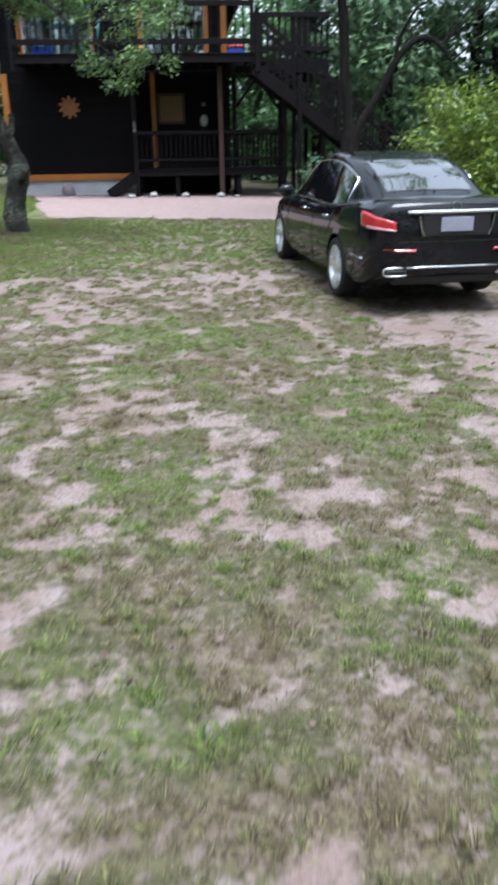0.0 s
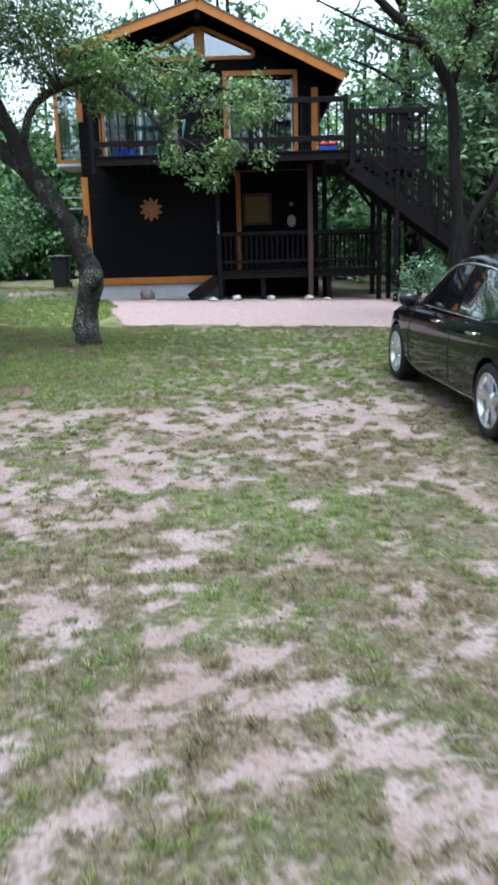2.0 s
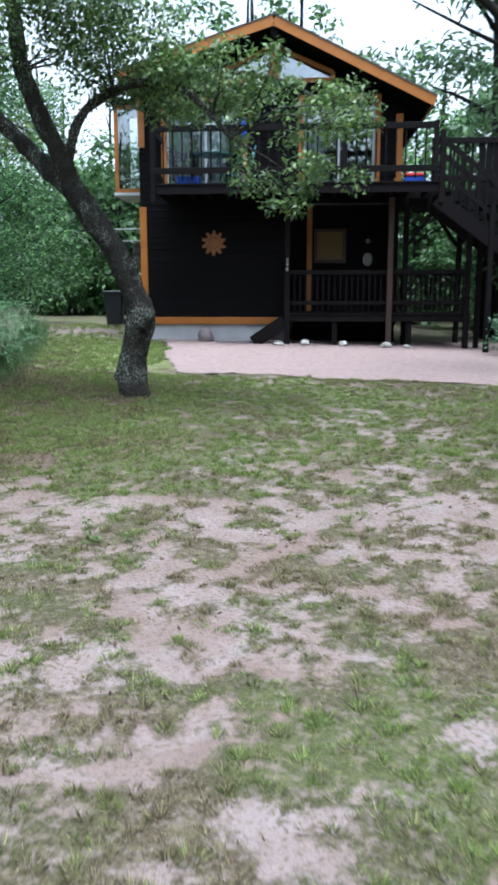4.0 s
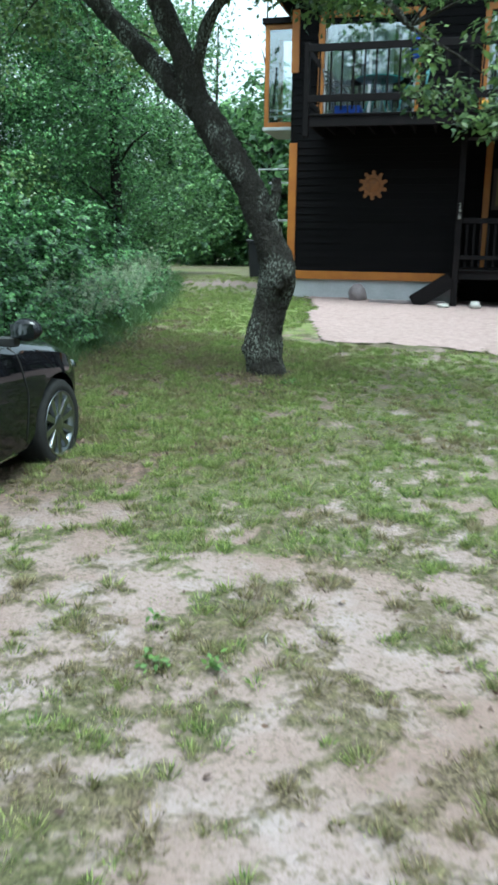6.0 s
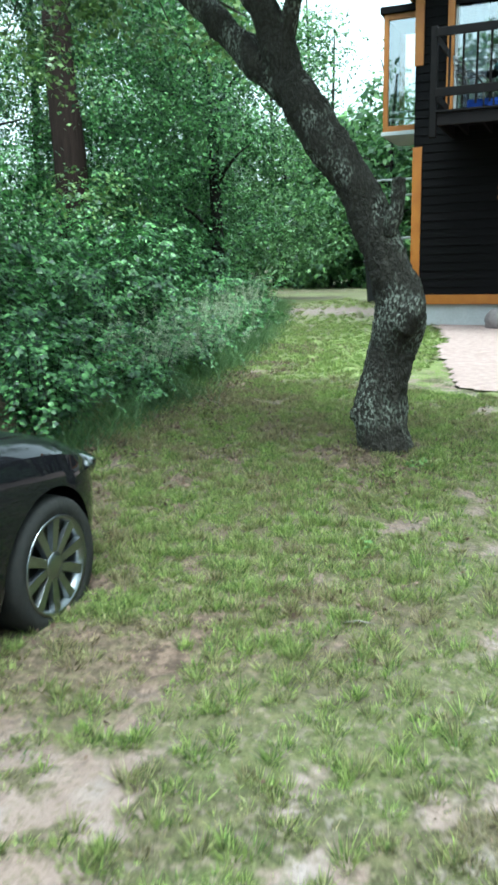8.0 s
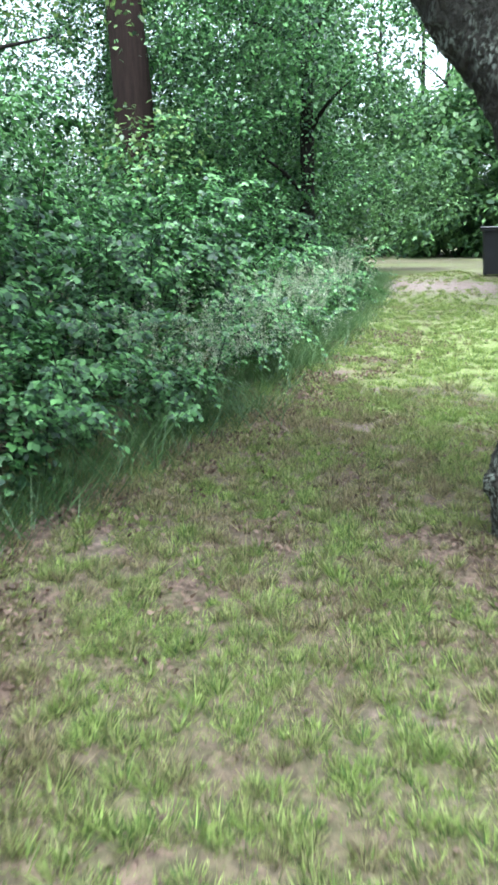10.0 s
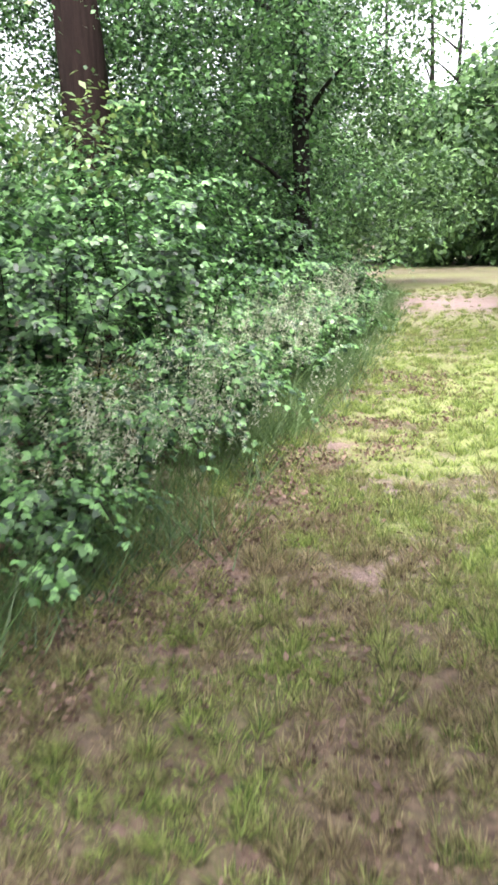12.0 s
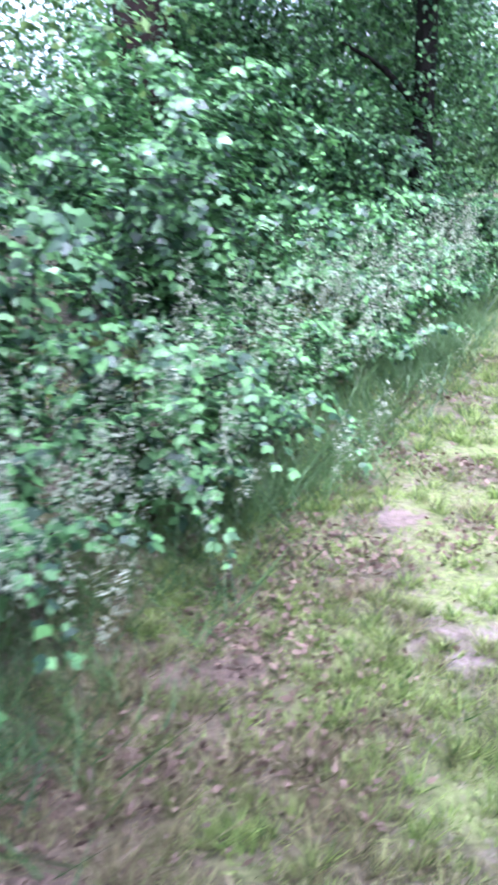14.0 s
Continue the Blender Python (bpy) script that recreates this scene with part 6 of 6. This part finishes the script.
# ---- thicket along the yard ----
EDGE = [(-6.6, 2.0), (-6.5, 6.0), (-6.25, 10.0), (-6.1, 12.6), (-6.25, 14.0), (-6.5, 15.7), (-7.1, 17.6), (-8.2, 21.0), (-9.7, 24.4), (-12.2, 29.5), (-16.5, 38.5)]
edge_pts = np.array(EDGE)
edge_len = np.concatenate([[0], np.cumsum(np.linalg.norm(np.diff(edge_pts, axis=0), axis=1))])


def edge_at(s, d):
    """Points s metres along the thicket's edge and d metres into it."""
    x, y = np.interp(s, edge_len, edge_pts[:, 0]), np.interp(s, edge_len, edge_pts[:, 1])
    x2, y2 = np.interp(s + 0.5, edge_len, edge_pts[:, 0]), np.interp(s + 0.5, edge_len, edge_pts[:, 1])
    tx, ty = x2 - x, y2 - y
    k = np.maximum(np.hypot(tx, ty), 1e-6)
    return x - ty / k * d, y + tx / k * d


def leaflets(p, d, nrm, length, aspect):
    """Pointed leaflets, folded a little along the midrib, from points p along d."""
    s_ = unit(np.cross(d, nrm))
    u = np.cross(s_, d)
    L = length[:, None]
    w = L * aspect * 0.5
    return np.stack([p, p + d * L * 0.28 + s_ * w * 0.92 + u * L * 0.05, p + d * L * 0.62 + s_ * w * 0.85 + u * L * 0.03, p + d * L - u * L * 0.10,
                     p + d * L * 0.62 - s_ * w * 0.85 + u * L * 0.03, p + d * L * 0.28 - s_ * w * 0.92 + u * L * 0.05], 1)


def bramble_bush(label, x, y, rad, h, canes, leaf, group):
    """Arching canes that rise from one foot and carry their leaves in threes."""
    z = ground_z(x, y)
    t = thing("bramble_bush", label, "shrub", pose(x, y, z), group)
    b = bmesh.new()
    pts, heads, nrms, sizes = [], [], [], []
    for i in range(canes):
        a = RNG.uniform(0, 2 * np.pi)
        reach, top = rad * RNG.uniform(0.25, 1.15), h * RNG.uniform(0.45, 1.12)
        foot = np.array([RNG.normal(0, 0.22 * rad), RNG.normal(0, 0.22 * rad), -0.02])
        e = np.array([math.cos(a), math.sin(a), 0])
        bend = RNG.uniform(0.55, 0.95)
        n = max(6, int((top + reach) / (leaf * 0.62)))
        f = np.linspace(0.12, 1, n)
        path = foot + e * (reach * f ** 1.3)[:, None] + np.array([0, 0, 1]) * (top * np.sin(f * np.pi * 0.5 / bend))[:, None]
        if i % 3 == 0:
            j = [0, n // 3, 2 * n // 3, n - 1]
            tube(b, path[j], [0.006, 0.005, 0.004, 0.002], 4, cap=False)
        keep = path[:, 2] > 0.07
        path, f = path[keep], f[keep]
        n = len(path)
        if n == 0:
            continue
        away = unit(path * np.array([1, 1, 0.25]) + RNG.normal(0, 0.05, (n, 3)))
        swing = a + np.where(np.arange(n) % 2, 1.1, -1.1) + RNG.normal(0, 0.5, n)
        arm = np.stack([np.cos(swing), np.sin(swing), RNG.uniform(-0.15, 0.45, n)], 1)
        size = leaf * RNG.uniform(0.65, 1.3, n) * (1.1 - 0.35 * f)
        hub = path + arm * (size * RNG.uniform(0.4, 0.9, n))[:, None]
        nrm = unit(np.array([0, 0, 1.0]) + away * RNG.uniform(0.3, 1.1, (n, 1)) + RNG.normal(0, 0.32, (n, 3)))
        d0 = unit(arm - nrm * (arm * nrm).sum(1)[:, None])
        s0 = np.cross(nrm, d0)
        for turn, k in ((0.0, 1.1), (1.15, 0.9), (-1.15, 0.9)):
            pts.append(hub)
            heads.append(unit(d0 * math.cos(turn) + s0 * math.sin(turn) - np.array([0, 0, 0.18])))
            nrms.append(unit(nrm + RNG.normal(0, 0.15, (n, 3))))
            sizes.append(size * k)
    stems = part("cane", b, M_BARK_DARK, t)
    tagged(stems, kind="stuff")
    shape = leaflets(*(np.concatenate(v) for v in (pts, heads, nrms)), np.concatenate(sizes), 0.72)
    ob = new("foliage", raw_mesh("foliage", shape, 6, L_BRAMBLE))
    ob.parent = t
    return t


S_NEAR = 4.0
GROUP = "bramble bushes along the yard's edge"
for row, (n, step, d, rad, h0, canes, leaf) in enumerate(((23, 0.86, 0.46, 0.55, 0.62, 36, 0.048), (14, 1.45, 1.5, 0.95, 1.2, 52, 0.064), (10, 2.1, 3.0, 1.4, 1.95, 46, 0.085))):
    for i in range(n):
        s = S_NEAR + 0.7 + row * 0.4 + i * step
        h = h0 * (1 + 0.32 * math.sin(i * 1.7 + row) + 0.12 * math.sin(i * 4.1))
        x, y = (float(v) for v in edge_at(s, d + 0.15 * math.sin(i * 2.9)))
        label = ("low bramble bush at the edge of the mown grass", "dense bramble bush with broad green leaves", "taller bramble bush tangled with vines")[row]
        bramble_bush(label, x, y, rad, h, canes, leaf, GROUP)


def tall_grass(n):
    """Long blades and pale seed heads along the thicket's foot."""
    s = RNG.uniform(3.0, 27, n)
    d = RNG.normal(0.10, 0.17, n)
    x, y = edge_at(s, d)
    keep = RNG.random(n) < 0.15 + 1.1 * value_noise(x, y, 2.6, 58) ** 1.5
    s, d, x, y = s[keep], d[keep], x[keep], y[keep]
    n = len(x)
    h = RNG.uniform(0.06, 0.26, n) * (0.6 + 1.3 * value_noise(x, y, 1.7, 59))
    blades("tall_grass", x, y, h, 0.9, 0.0038, np.clip(RNG.normal(0.8, 0.2, n), 0, 1), L_TALL, "long uncut grass at the foot of the thicket", "grass")
    m = n // 22
    s, d = RNG.uniform(11.5, 21.5, m), RNG.normal(0.35, 0.25, m)
    x, y = edge_at(s, d)
    keep = value_noise(x, y, 1.1, 66) > 0.5
    x, y = x[keep], y[keep]
    m = len(x)
    z0 = grid_height(x, y)
    stem_h = RNG.uniform(0.45, 0.95, m)
    lean = RNG.normal(0.12, 0.12, (m, 2)) * np.array([1, -0.2])
    top = np.stack([x + lean[:, 0], y + lean[:, 1], z0 + stem_h], 1)
    foot = np.stack([x, y, z0], 1)
    w = np.array([0.0013, 0.0013, 0])
    stem = np.stack([foot - w, foot + w, top], 1)
    tagged(new("grass_stems", raw_mesh("grass_stems", stem, 3, L_TALL)), "thin pale stems of flowering grass", "grass", kind="stuff")
    k = 38
    f = RNG.uniform(0.74, 1.02, (m, k))
    p = (foot[:, None] + (top - foot)[:, None] * f[..., None]).reshape(-1, 3) + RNG.normal(0, 0.013, (m * k, 3))
    tagged(new("seed_heads", raw_mesh("seed_heads", leaf_quads(p, 0.019, 0.9, 0.1, 0.3), 4, L_SEED)), "pale feathery seed heads of long grass", "grass", kind="stuff")


tall_grass(34000)

# ---- woods ----


def wood_tree(x, y, h, r, spread, label, bark, leaf, group, n_clump=16, per=60, size=0.16, low=0.35, lean=0.0, aspect=0.55, thin=0.0):
    z = ground_z(x, y)
    dx, dy = RNG.normal(0, 0.25 + lean, 2)
    keys = [(x, y, z - 0.1, r * 1.35), (x + dx * 0.1, y + dy * 0.1, z + h * 0.15, r), (x + dx * 0.5, y + dy * 0.5, z + h * 0.5, r * 0.75), (x + dx, y + dy, z + h * 0.95, r * 0.25)]
    limbs = []
    for i in range(5):
        f = RNG.uniform(low, 0.8)
        a = RNG.uniform(0, 2 * np.pi)
        b0 = np.array([x + dx * f, y + dy * f, z + h * f])
        q = b0 + np.array([math.cos(a) * spread * 0.8, math.sin(a) * spread * 0.8, h * 0.1])
        limbs.append([(*b0, r * 0.35), (*((b0 + q) / 2 + np.array([0, 0, 0.1])), r * 0.22), (*q, r * 0.06)])
    c = np.stack([x + dx + RNG.normal(0, spread * 0.55, n_clump), y + dy + RNG.normal(0, spread * 0.55, n_clump), z + h * RNG.uniform(low, 1.0, n_clump)], 1)
    rr = RNG.uniform(0.28, 0.55, n_clump) * spread
    pts = clump_points(c, np.stack([rr, rr, rr * 0.6], 1), per)
    if thin:
        pts = pts[(pts[:, 2] < thin) | (RNG.random(len(pts)) < 0.3)]
    return tree(label, [keys] + limbs, pts, size, bark, leaf, group, sides=9, aspect=aspect)


WG = "woodland trees around the yard"
# vine-hung trees at the thicket
for x, y, h, r, sp, bark in ((-11.65, 20.4, 11, 0.31, 2.6, M_BARK_RED), (-10.4, 23.2, 6.5, 0.14, 1.7, M_BARK_DARK), (-9.6, 15.2, 7.0, 0.12, 1.9, M_BARK_DARK), (-12.5, 16.8, 9, 0.16, 2.3, M_BARK_DARK),
                             (-12.0, 25.8, 7.5, 0.15, 1.9, M_BARK_DARK), (-9.4, 11.0, 7.5, 0.14, 2.0, M_BARK_DARK), (-10.2, 7.0, 9, 0.16, 2.4, M_BARK_DARK), (-14.6, 29.0, 9, 0.16, 2.2, M_BARK_DARK)):
    wood_tree(x, y, h, r, sp, "vine-hung woodland tree above the thicket", bark, L_APPLE if x > -9.7 and h > 6 else L_BRAMBLE if y > 22 else L_WOOD, WG, 18 if (x, y) in ((-9.6, 15.2), (-12.5, 16.8)) else 40, 480, 0.074, 0.2 if h < 8 else 0.55 if y < 21 else 0.3, thin=5.5)
for i in range(15):
    x, y = -24 + i * 2.3 + RNG.normal(0, 0.5), 43 + RNG.normal(0, 1.5)
    wood_tree(x, y, RNG.uniform(11, 15) * (0.5 if -20 < x < -9.5 or -2.8 < x < 1 else 1.0), 0.2, 2.6, "slim woodland tree behind the lawn", M_BARK_DARK, L_WOOD, WG, 26, 90, 0.31, 0.25)
for i in range(9):
    x, y = 3.0 + i * 1.9 + RNG.normal(0, 0.5), 29 + RNG.normal(0, 2.0) - 0.5 * i
    wood_tree(x, y, RNG.uniform(11, 15), 0.22, 2.5, "dark pine-like woodland tree behind the stairs", M_BARK_DARK, L_PINE, WG, 34, 120, 0.30, 0.1, aspect=0.34)
for x, y, h, sp in ((-5.6, 36, 12.5, 2.0), (0.5, 37, 6.5, 2.4), (9.5, 19.5, 11, 2.6), (12, 16, 12, 2.8), (11, 10, 12, 2.6), (9, 4, 11, 2.6), (-6.0, -14.0, 12, 3.0), (1.5, -12, 13, 3.0), (6, -13, 12, 3.0), (-13, -8, 11, 3)):
    wood_tree(x, y, h, 0.22, sp, "tall broad-leaved woodland tree beyond the yard", M_BARK_DARK, L_WOOD, WG, 28, 80, 0.31, 0.2)


for x, y, h in ((-20.0, 45.5, 12.5), (-18.3, 46.6, 14), (-16.9, 45.0, 11.5), (-15.0, 47.0, 13), (-16.2, 24.5, 11), (-17.0, 21.0, 12)):
    wood_tree(x, y, h, 0.13, 1.9, "slim half-bare woodland tree with a thin crown", M_BARK_DARK, L_WOOD, WG, 6, 60, 0.16, 0.45)


def far_woods():
    """The understorey and the depth of the wood all around: far too many plants to count."""
    c, r = [], []
    rng = RNG

    def add(n, pos, z0, z1, r0, r1):
        x, y = pos
        z = grid_height(x, y) + rng.uniform(z0, z1, n)
        rr = rng.uniform(r0, r1, n)
        c.append(np.stack([x, y, z], 1))
        r.append(np.stack([rr, rr, rr * 0.7], 1))

    n = 250
    add(n, edge_at(rng.uniform(3, 40, n), rng.uniform(4.5, 9, n)), 0.2, 4.6, 0.5, 1.0)
    n = 90
    add(n, edge_at(rng.uniform(3, 40, n), rng.uniform(8, 12, n)), 0.5, 4.5, 0.7, 1.3)
    n = 210
    add(n, (rng.uniform(-16, -11, n), rng.uniform(24.5, 32, n)), 1.0, 8.0, 0.7, 1.2)
    pts = clump_points(np.concatenate(c), np.concatenate(r), 240)
    # a gap in the wood behind the red-barked tree lets the sky in
    pts = pts[(np.hypot(pts[:, 0] + 14.2, pts[:, 1] - 21.0) > 2.8) | (pts[:, 2] < 3.2)]
    tagged(crown("woodland_thicket", pts, 0.12, L_WOOD), "dense saplings and bushes behind the brambles", "woods", kind="stuff")
    c.clear()
    r.clear()
    n = 480
    add(n, (rng.uniform(-32, 8, n), 45 + rng.normal(0, 2, n)), 0.0, 5.5, 0.9, 1.7)
    n = 230
    add(n, (rng.uniform(-26, 3, n), 41.5 + rng.normal(0, 1.0, n)), 0.1, 2.6, 0.5, 1.0)
    n = 190
    add(n, (rng.uniform(4.5, 24, n), 31 + rng.normal(0, 3, n)), 0.0, 5.0, 0.6, 1.2)
    n = 60
    add(n, (rng.uniform(0.5, 5, n), 34 + rng.normal(0, 1.5, n)), 0.0, 3.2, 0.5, 1.1)
    n = 90
    add(n, (rng.uniform(8.5, 15, n), rng.uniform(0, 26, n)), 0.0, 4.5, 0.6, 1.2)
    pts = clump_points(np.concatenate(c), np.concatenate(r), 95)
    tagged(crown("far_woods", pts, 0.25, L_WOOD), "dense leafy woodland understorey around the yard", "woods", kind="stuff")
    # the wood that closes the yard opposite the thicket and behind the start
    c.clear()
    r.clear()
    n = 150
    add(n, (rng.uniform(10, 17, n), rng.uniform(-14, 26, n)), 0.5, 10, 1.0, 2.0)
    n = 260
    add(n, (rng.uniform(-16, 12, n), rng.uniform(-15, -9, n)), 0.5, 14, 1.0, 2.0)
    pts = clump_points(np.concatenate(c), np.concatenate(r), 34)
    tagged(crown("outer_woods", pts, 0.45, L_WOOD), "broad-leaved wood around the open side of the yard", "woods", kind="stuff")
    n = 430
    x, y = rng.uniform(3.5, 24, n), 30 + rng.normal(0, 2.5, n)
    rr = rng.uniform(0.6, 1.2, n)
    pts = clump_points(np.stack([x, y, rng.uniform(0.3, 11, n)], 1), np.stack([rr, rr, rr * 0.6], 1), 120)
    tagged(crown("evergreen_woods", pts, 0.31, L_PINE, aspect=0.35), "dark evergreen wood behind the stairs", "woods", kind="stuff")


far_woods()


def vine_wall():
    """Vines and saplings that close the thicket from the ground to the crowns."""
    n = 230
    s, d = RNG.uniform(3, 27, n), RNG.uniform(2.6, 6.0, n)
    x, y = edge_at(s, d)
    z = grid_height(x, y) + RNG.uniform(0.5, 1.0, n) + RNG.random(n) ** 1.2 * (0.7 + 0.6 * d) * (0.75 + 0.5 * value_noise(x, y, 0.5, 55))
    r = RNG.uniform(0.35, 0.85, n)
    n = 240
    s, d = RNG.uniform(19.5, 23.6, n), RNG.uniform(0.9, 5.2, n)
    x2, y2 = edge_at(s, d)
    x, y, z = np.concatenate([x, x2]), np.concatenate([y, y2]), np.concatenate([z, grid_height(x2, y2) + 0.8 + RNG.random(n) * (4.5 + 0.7 * d)])
    r = np.concatenate([r, RNG.uniform(0.4, 0.8, n)])
    n = 200
    x2, y2 = edge_at(RNG.uniform(19.8, 25.0, n), RNG.uniform(3.2, 7.5, n))
    x, y, z = np.concatenate([x, x2]), np.concatenate([y, y2]), np.concatenate([z, grid_height(x2, y2) + RNG.uniform(2.5, 8.5, n)])
    r = np.concatenate([r, RNG.uniform(0.45, 0.85, n)])
    pts = clump_points(np.stack([x, y, z], 1), np.stack([r, r, r * 0.75], 1), 600)
    pts = pts[(np.hypot(pts[:, 0] + 12.4, pts[:, 1] - 19.5) > 1.5) | (pts[:, 2] < 2.9)]
    tagged(crown("vine_thicket", pts, 0.070, L_BRAMBLE, aspect=0.65), "tangled vines and saplings behind the brambles", "vines", kind="stuff")


vine_wall()

# ---- litter on the ground ----


def litter(n):
    """Dry leaves: gathered near the thicket and under the tree, few elsewhere."""
    sx, sy = edge_at(RNG.uniform(9, 18, n), -np.abs(RNG.normal(0.1, 0.65, n)))
    x = np.concatenate([sx, RNG.uniform(-6.2, -3.0, n // 7), RNG.normal(-4.1, 0.6, n // 10), RNG.uniform(-4.8, 2.2, n // 8)])
    y = np.concatenate([sy, RNG.uniform(11.5, 16.5, n // 7), RNG.normal(14.2, 0.5, n // 10), RNG.uniform(1.5, 12.5, n // 8)])
    keep = RNG.random(len(x)) < value_noise(x, y, 3.4, 77) ** 4 * 3.0
    x, y = x[keep], y[keep]
    p = np.stack([x, y, sod_z(x, y, cover(x, y)[0]) + RNG.uniform(0.006, 0.022, len(x))], 1)
    tagged(new("leaf_litter", raw_mesh("leaf_litter", leaf_quads(p, 0.030, 0.2, 0.3, 0.55), 4, L_LITTER)), "scattered dry brown leaves on the grass", "leaf litter", kind="stuff")


litter(24000)


# ---- sticks, weeds and flowers ----
def stick(x, y, a, length, r):
    z = ground_z(x, y) + 0.03
    c, s_ = math.cos(a), math.sin(a)
    ob = part("stick", tube(bmesh.new(), [(-length / 2, 0, 0), (-length * 0.1, length * 0.03, 0.008), (length / 2, -0.01, 0)], (r, r * 0.9, r * 0.5), 6, 0.1, int(abs(x) * 50)), M_STICK, smooth=True)
    ob.matrix_world = pose(x, y, z, 0, 0, math.degrees(a))
    return tagged(ob, "pale dry stick lying on the grass", "stick", "fallen sticks on the grass")


M_STICK = material("bleached_dead_wood", (0.25, 0.22, 0.19), (0.16, 0.14, 0.12), 0.85, scale=20, stretch=(0.3, 2, 2))
for x, y, a, ln in ((0.02, 4.62, 0.1, 0.26), (-0.10, 4.48, 0.7, 0.2), (0.16, 4.55, -0.3, 0.18), (0.05, 4.75, 0.3, 0.14), (0.3, 4.68, 0.15, 0.22), (-0.02, 4.35, 1.2, 0.12), (-2.3, 9.4, 1.9, 0.12), (-3.2, 11.8, 0.4, 0.16)):
    stick(x, y, a, ln * 0.8, 0.0042)


def weed(x, y, size, n):
    z = ground_z(x, y)
    a = RNG.uniform(0, 2 * np.pi, n)
    p = np.stack([x + np.cos(a) * size * RNG.uniform(0.1, 1.0, n), y + np.sin(a) * size * RNG.uniform(0.1, 1.0, n), z + RNG.uniform(0.03, 0.09, n)], 1)
    ob = new("weed", raw_mesh("weed", leaf_quads(p, 0.028, 0.2, 1.2, 0.7), 4, L_WEED))
    return tagged(ob, "low broad-leaved green weed in the grass", "weed", "weeds in the grass", kind="stuff")


L_WEED = leaf_material("fresh_weed_leaf", (0.05, 0.10, 0.025), (0.15, 0.25, 0.06))
for x, y, sz, n in ((-2.62, 9.05, 0.10, 34), (-2.40, 9.12, 0.08, 26), (-2.75, 9.35, 0.06, 14), (-0.55, 6.3, 0.07, 18), (-3.45, 12.6, 0.07, 16), (-3.6, 14.05, 0.16, 40)):
    weed(x, y, sz * 0.65, n)


def flower_head(x, y, z, r):
    n = 90
    a, k = RNG.uniform(0, 2 * np.pi, n), np.sqrt(RNG.random(n)) * r
    p = np.stack([x + np.cos(a) * k, y + np.sin(a) * k, z - (k / r) ** 2 * 0.03], 1)
    ob = new("flower_head", raw_mesh("flower_head", leaf_quads(p, 0.022, 0.0, 2.0, 0.9), 4, M_PETAL))
    return tagged(ob, "flat creamy white flower head among the brambles", "flower", "white flower heads of the thicket")


M_PETAL = material("cream_petal", (0.55, 0.55, 0.45), (0.48, 0.5, 0.38), 0.7, scale=30)
for s_, d_, z_ in ((10.9, 0.75, 1.55), (10.6, 0.55, 1.45), (10.4, 0.9, 1.62), (9.9, 0.6, 1.35), (12.2, 1.3, 1.75)):
    fx, fy = edge_at(s_, d_)
    flower_head(float(fx), float(fy), ground_z(float(fx), float(fy)) + z_ - 0.35, 0.09)
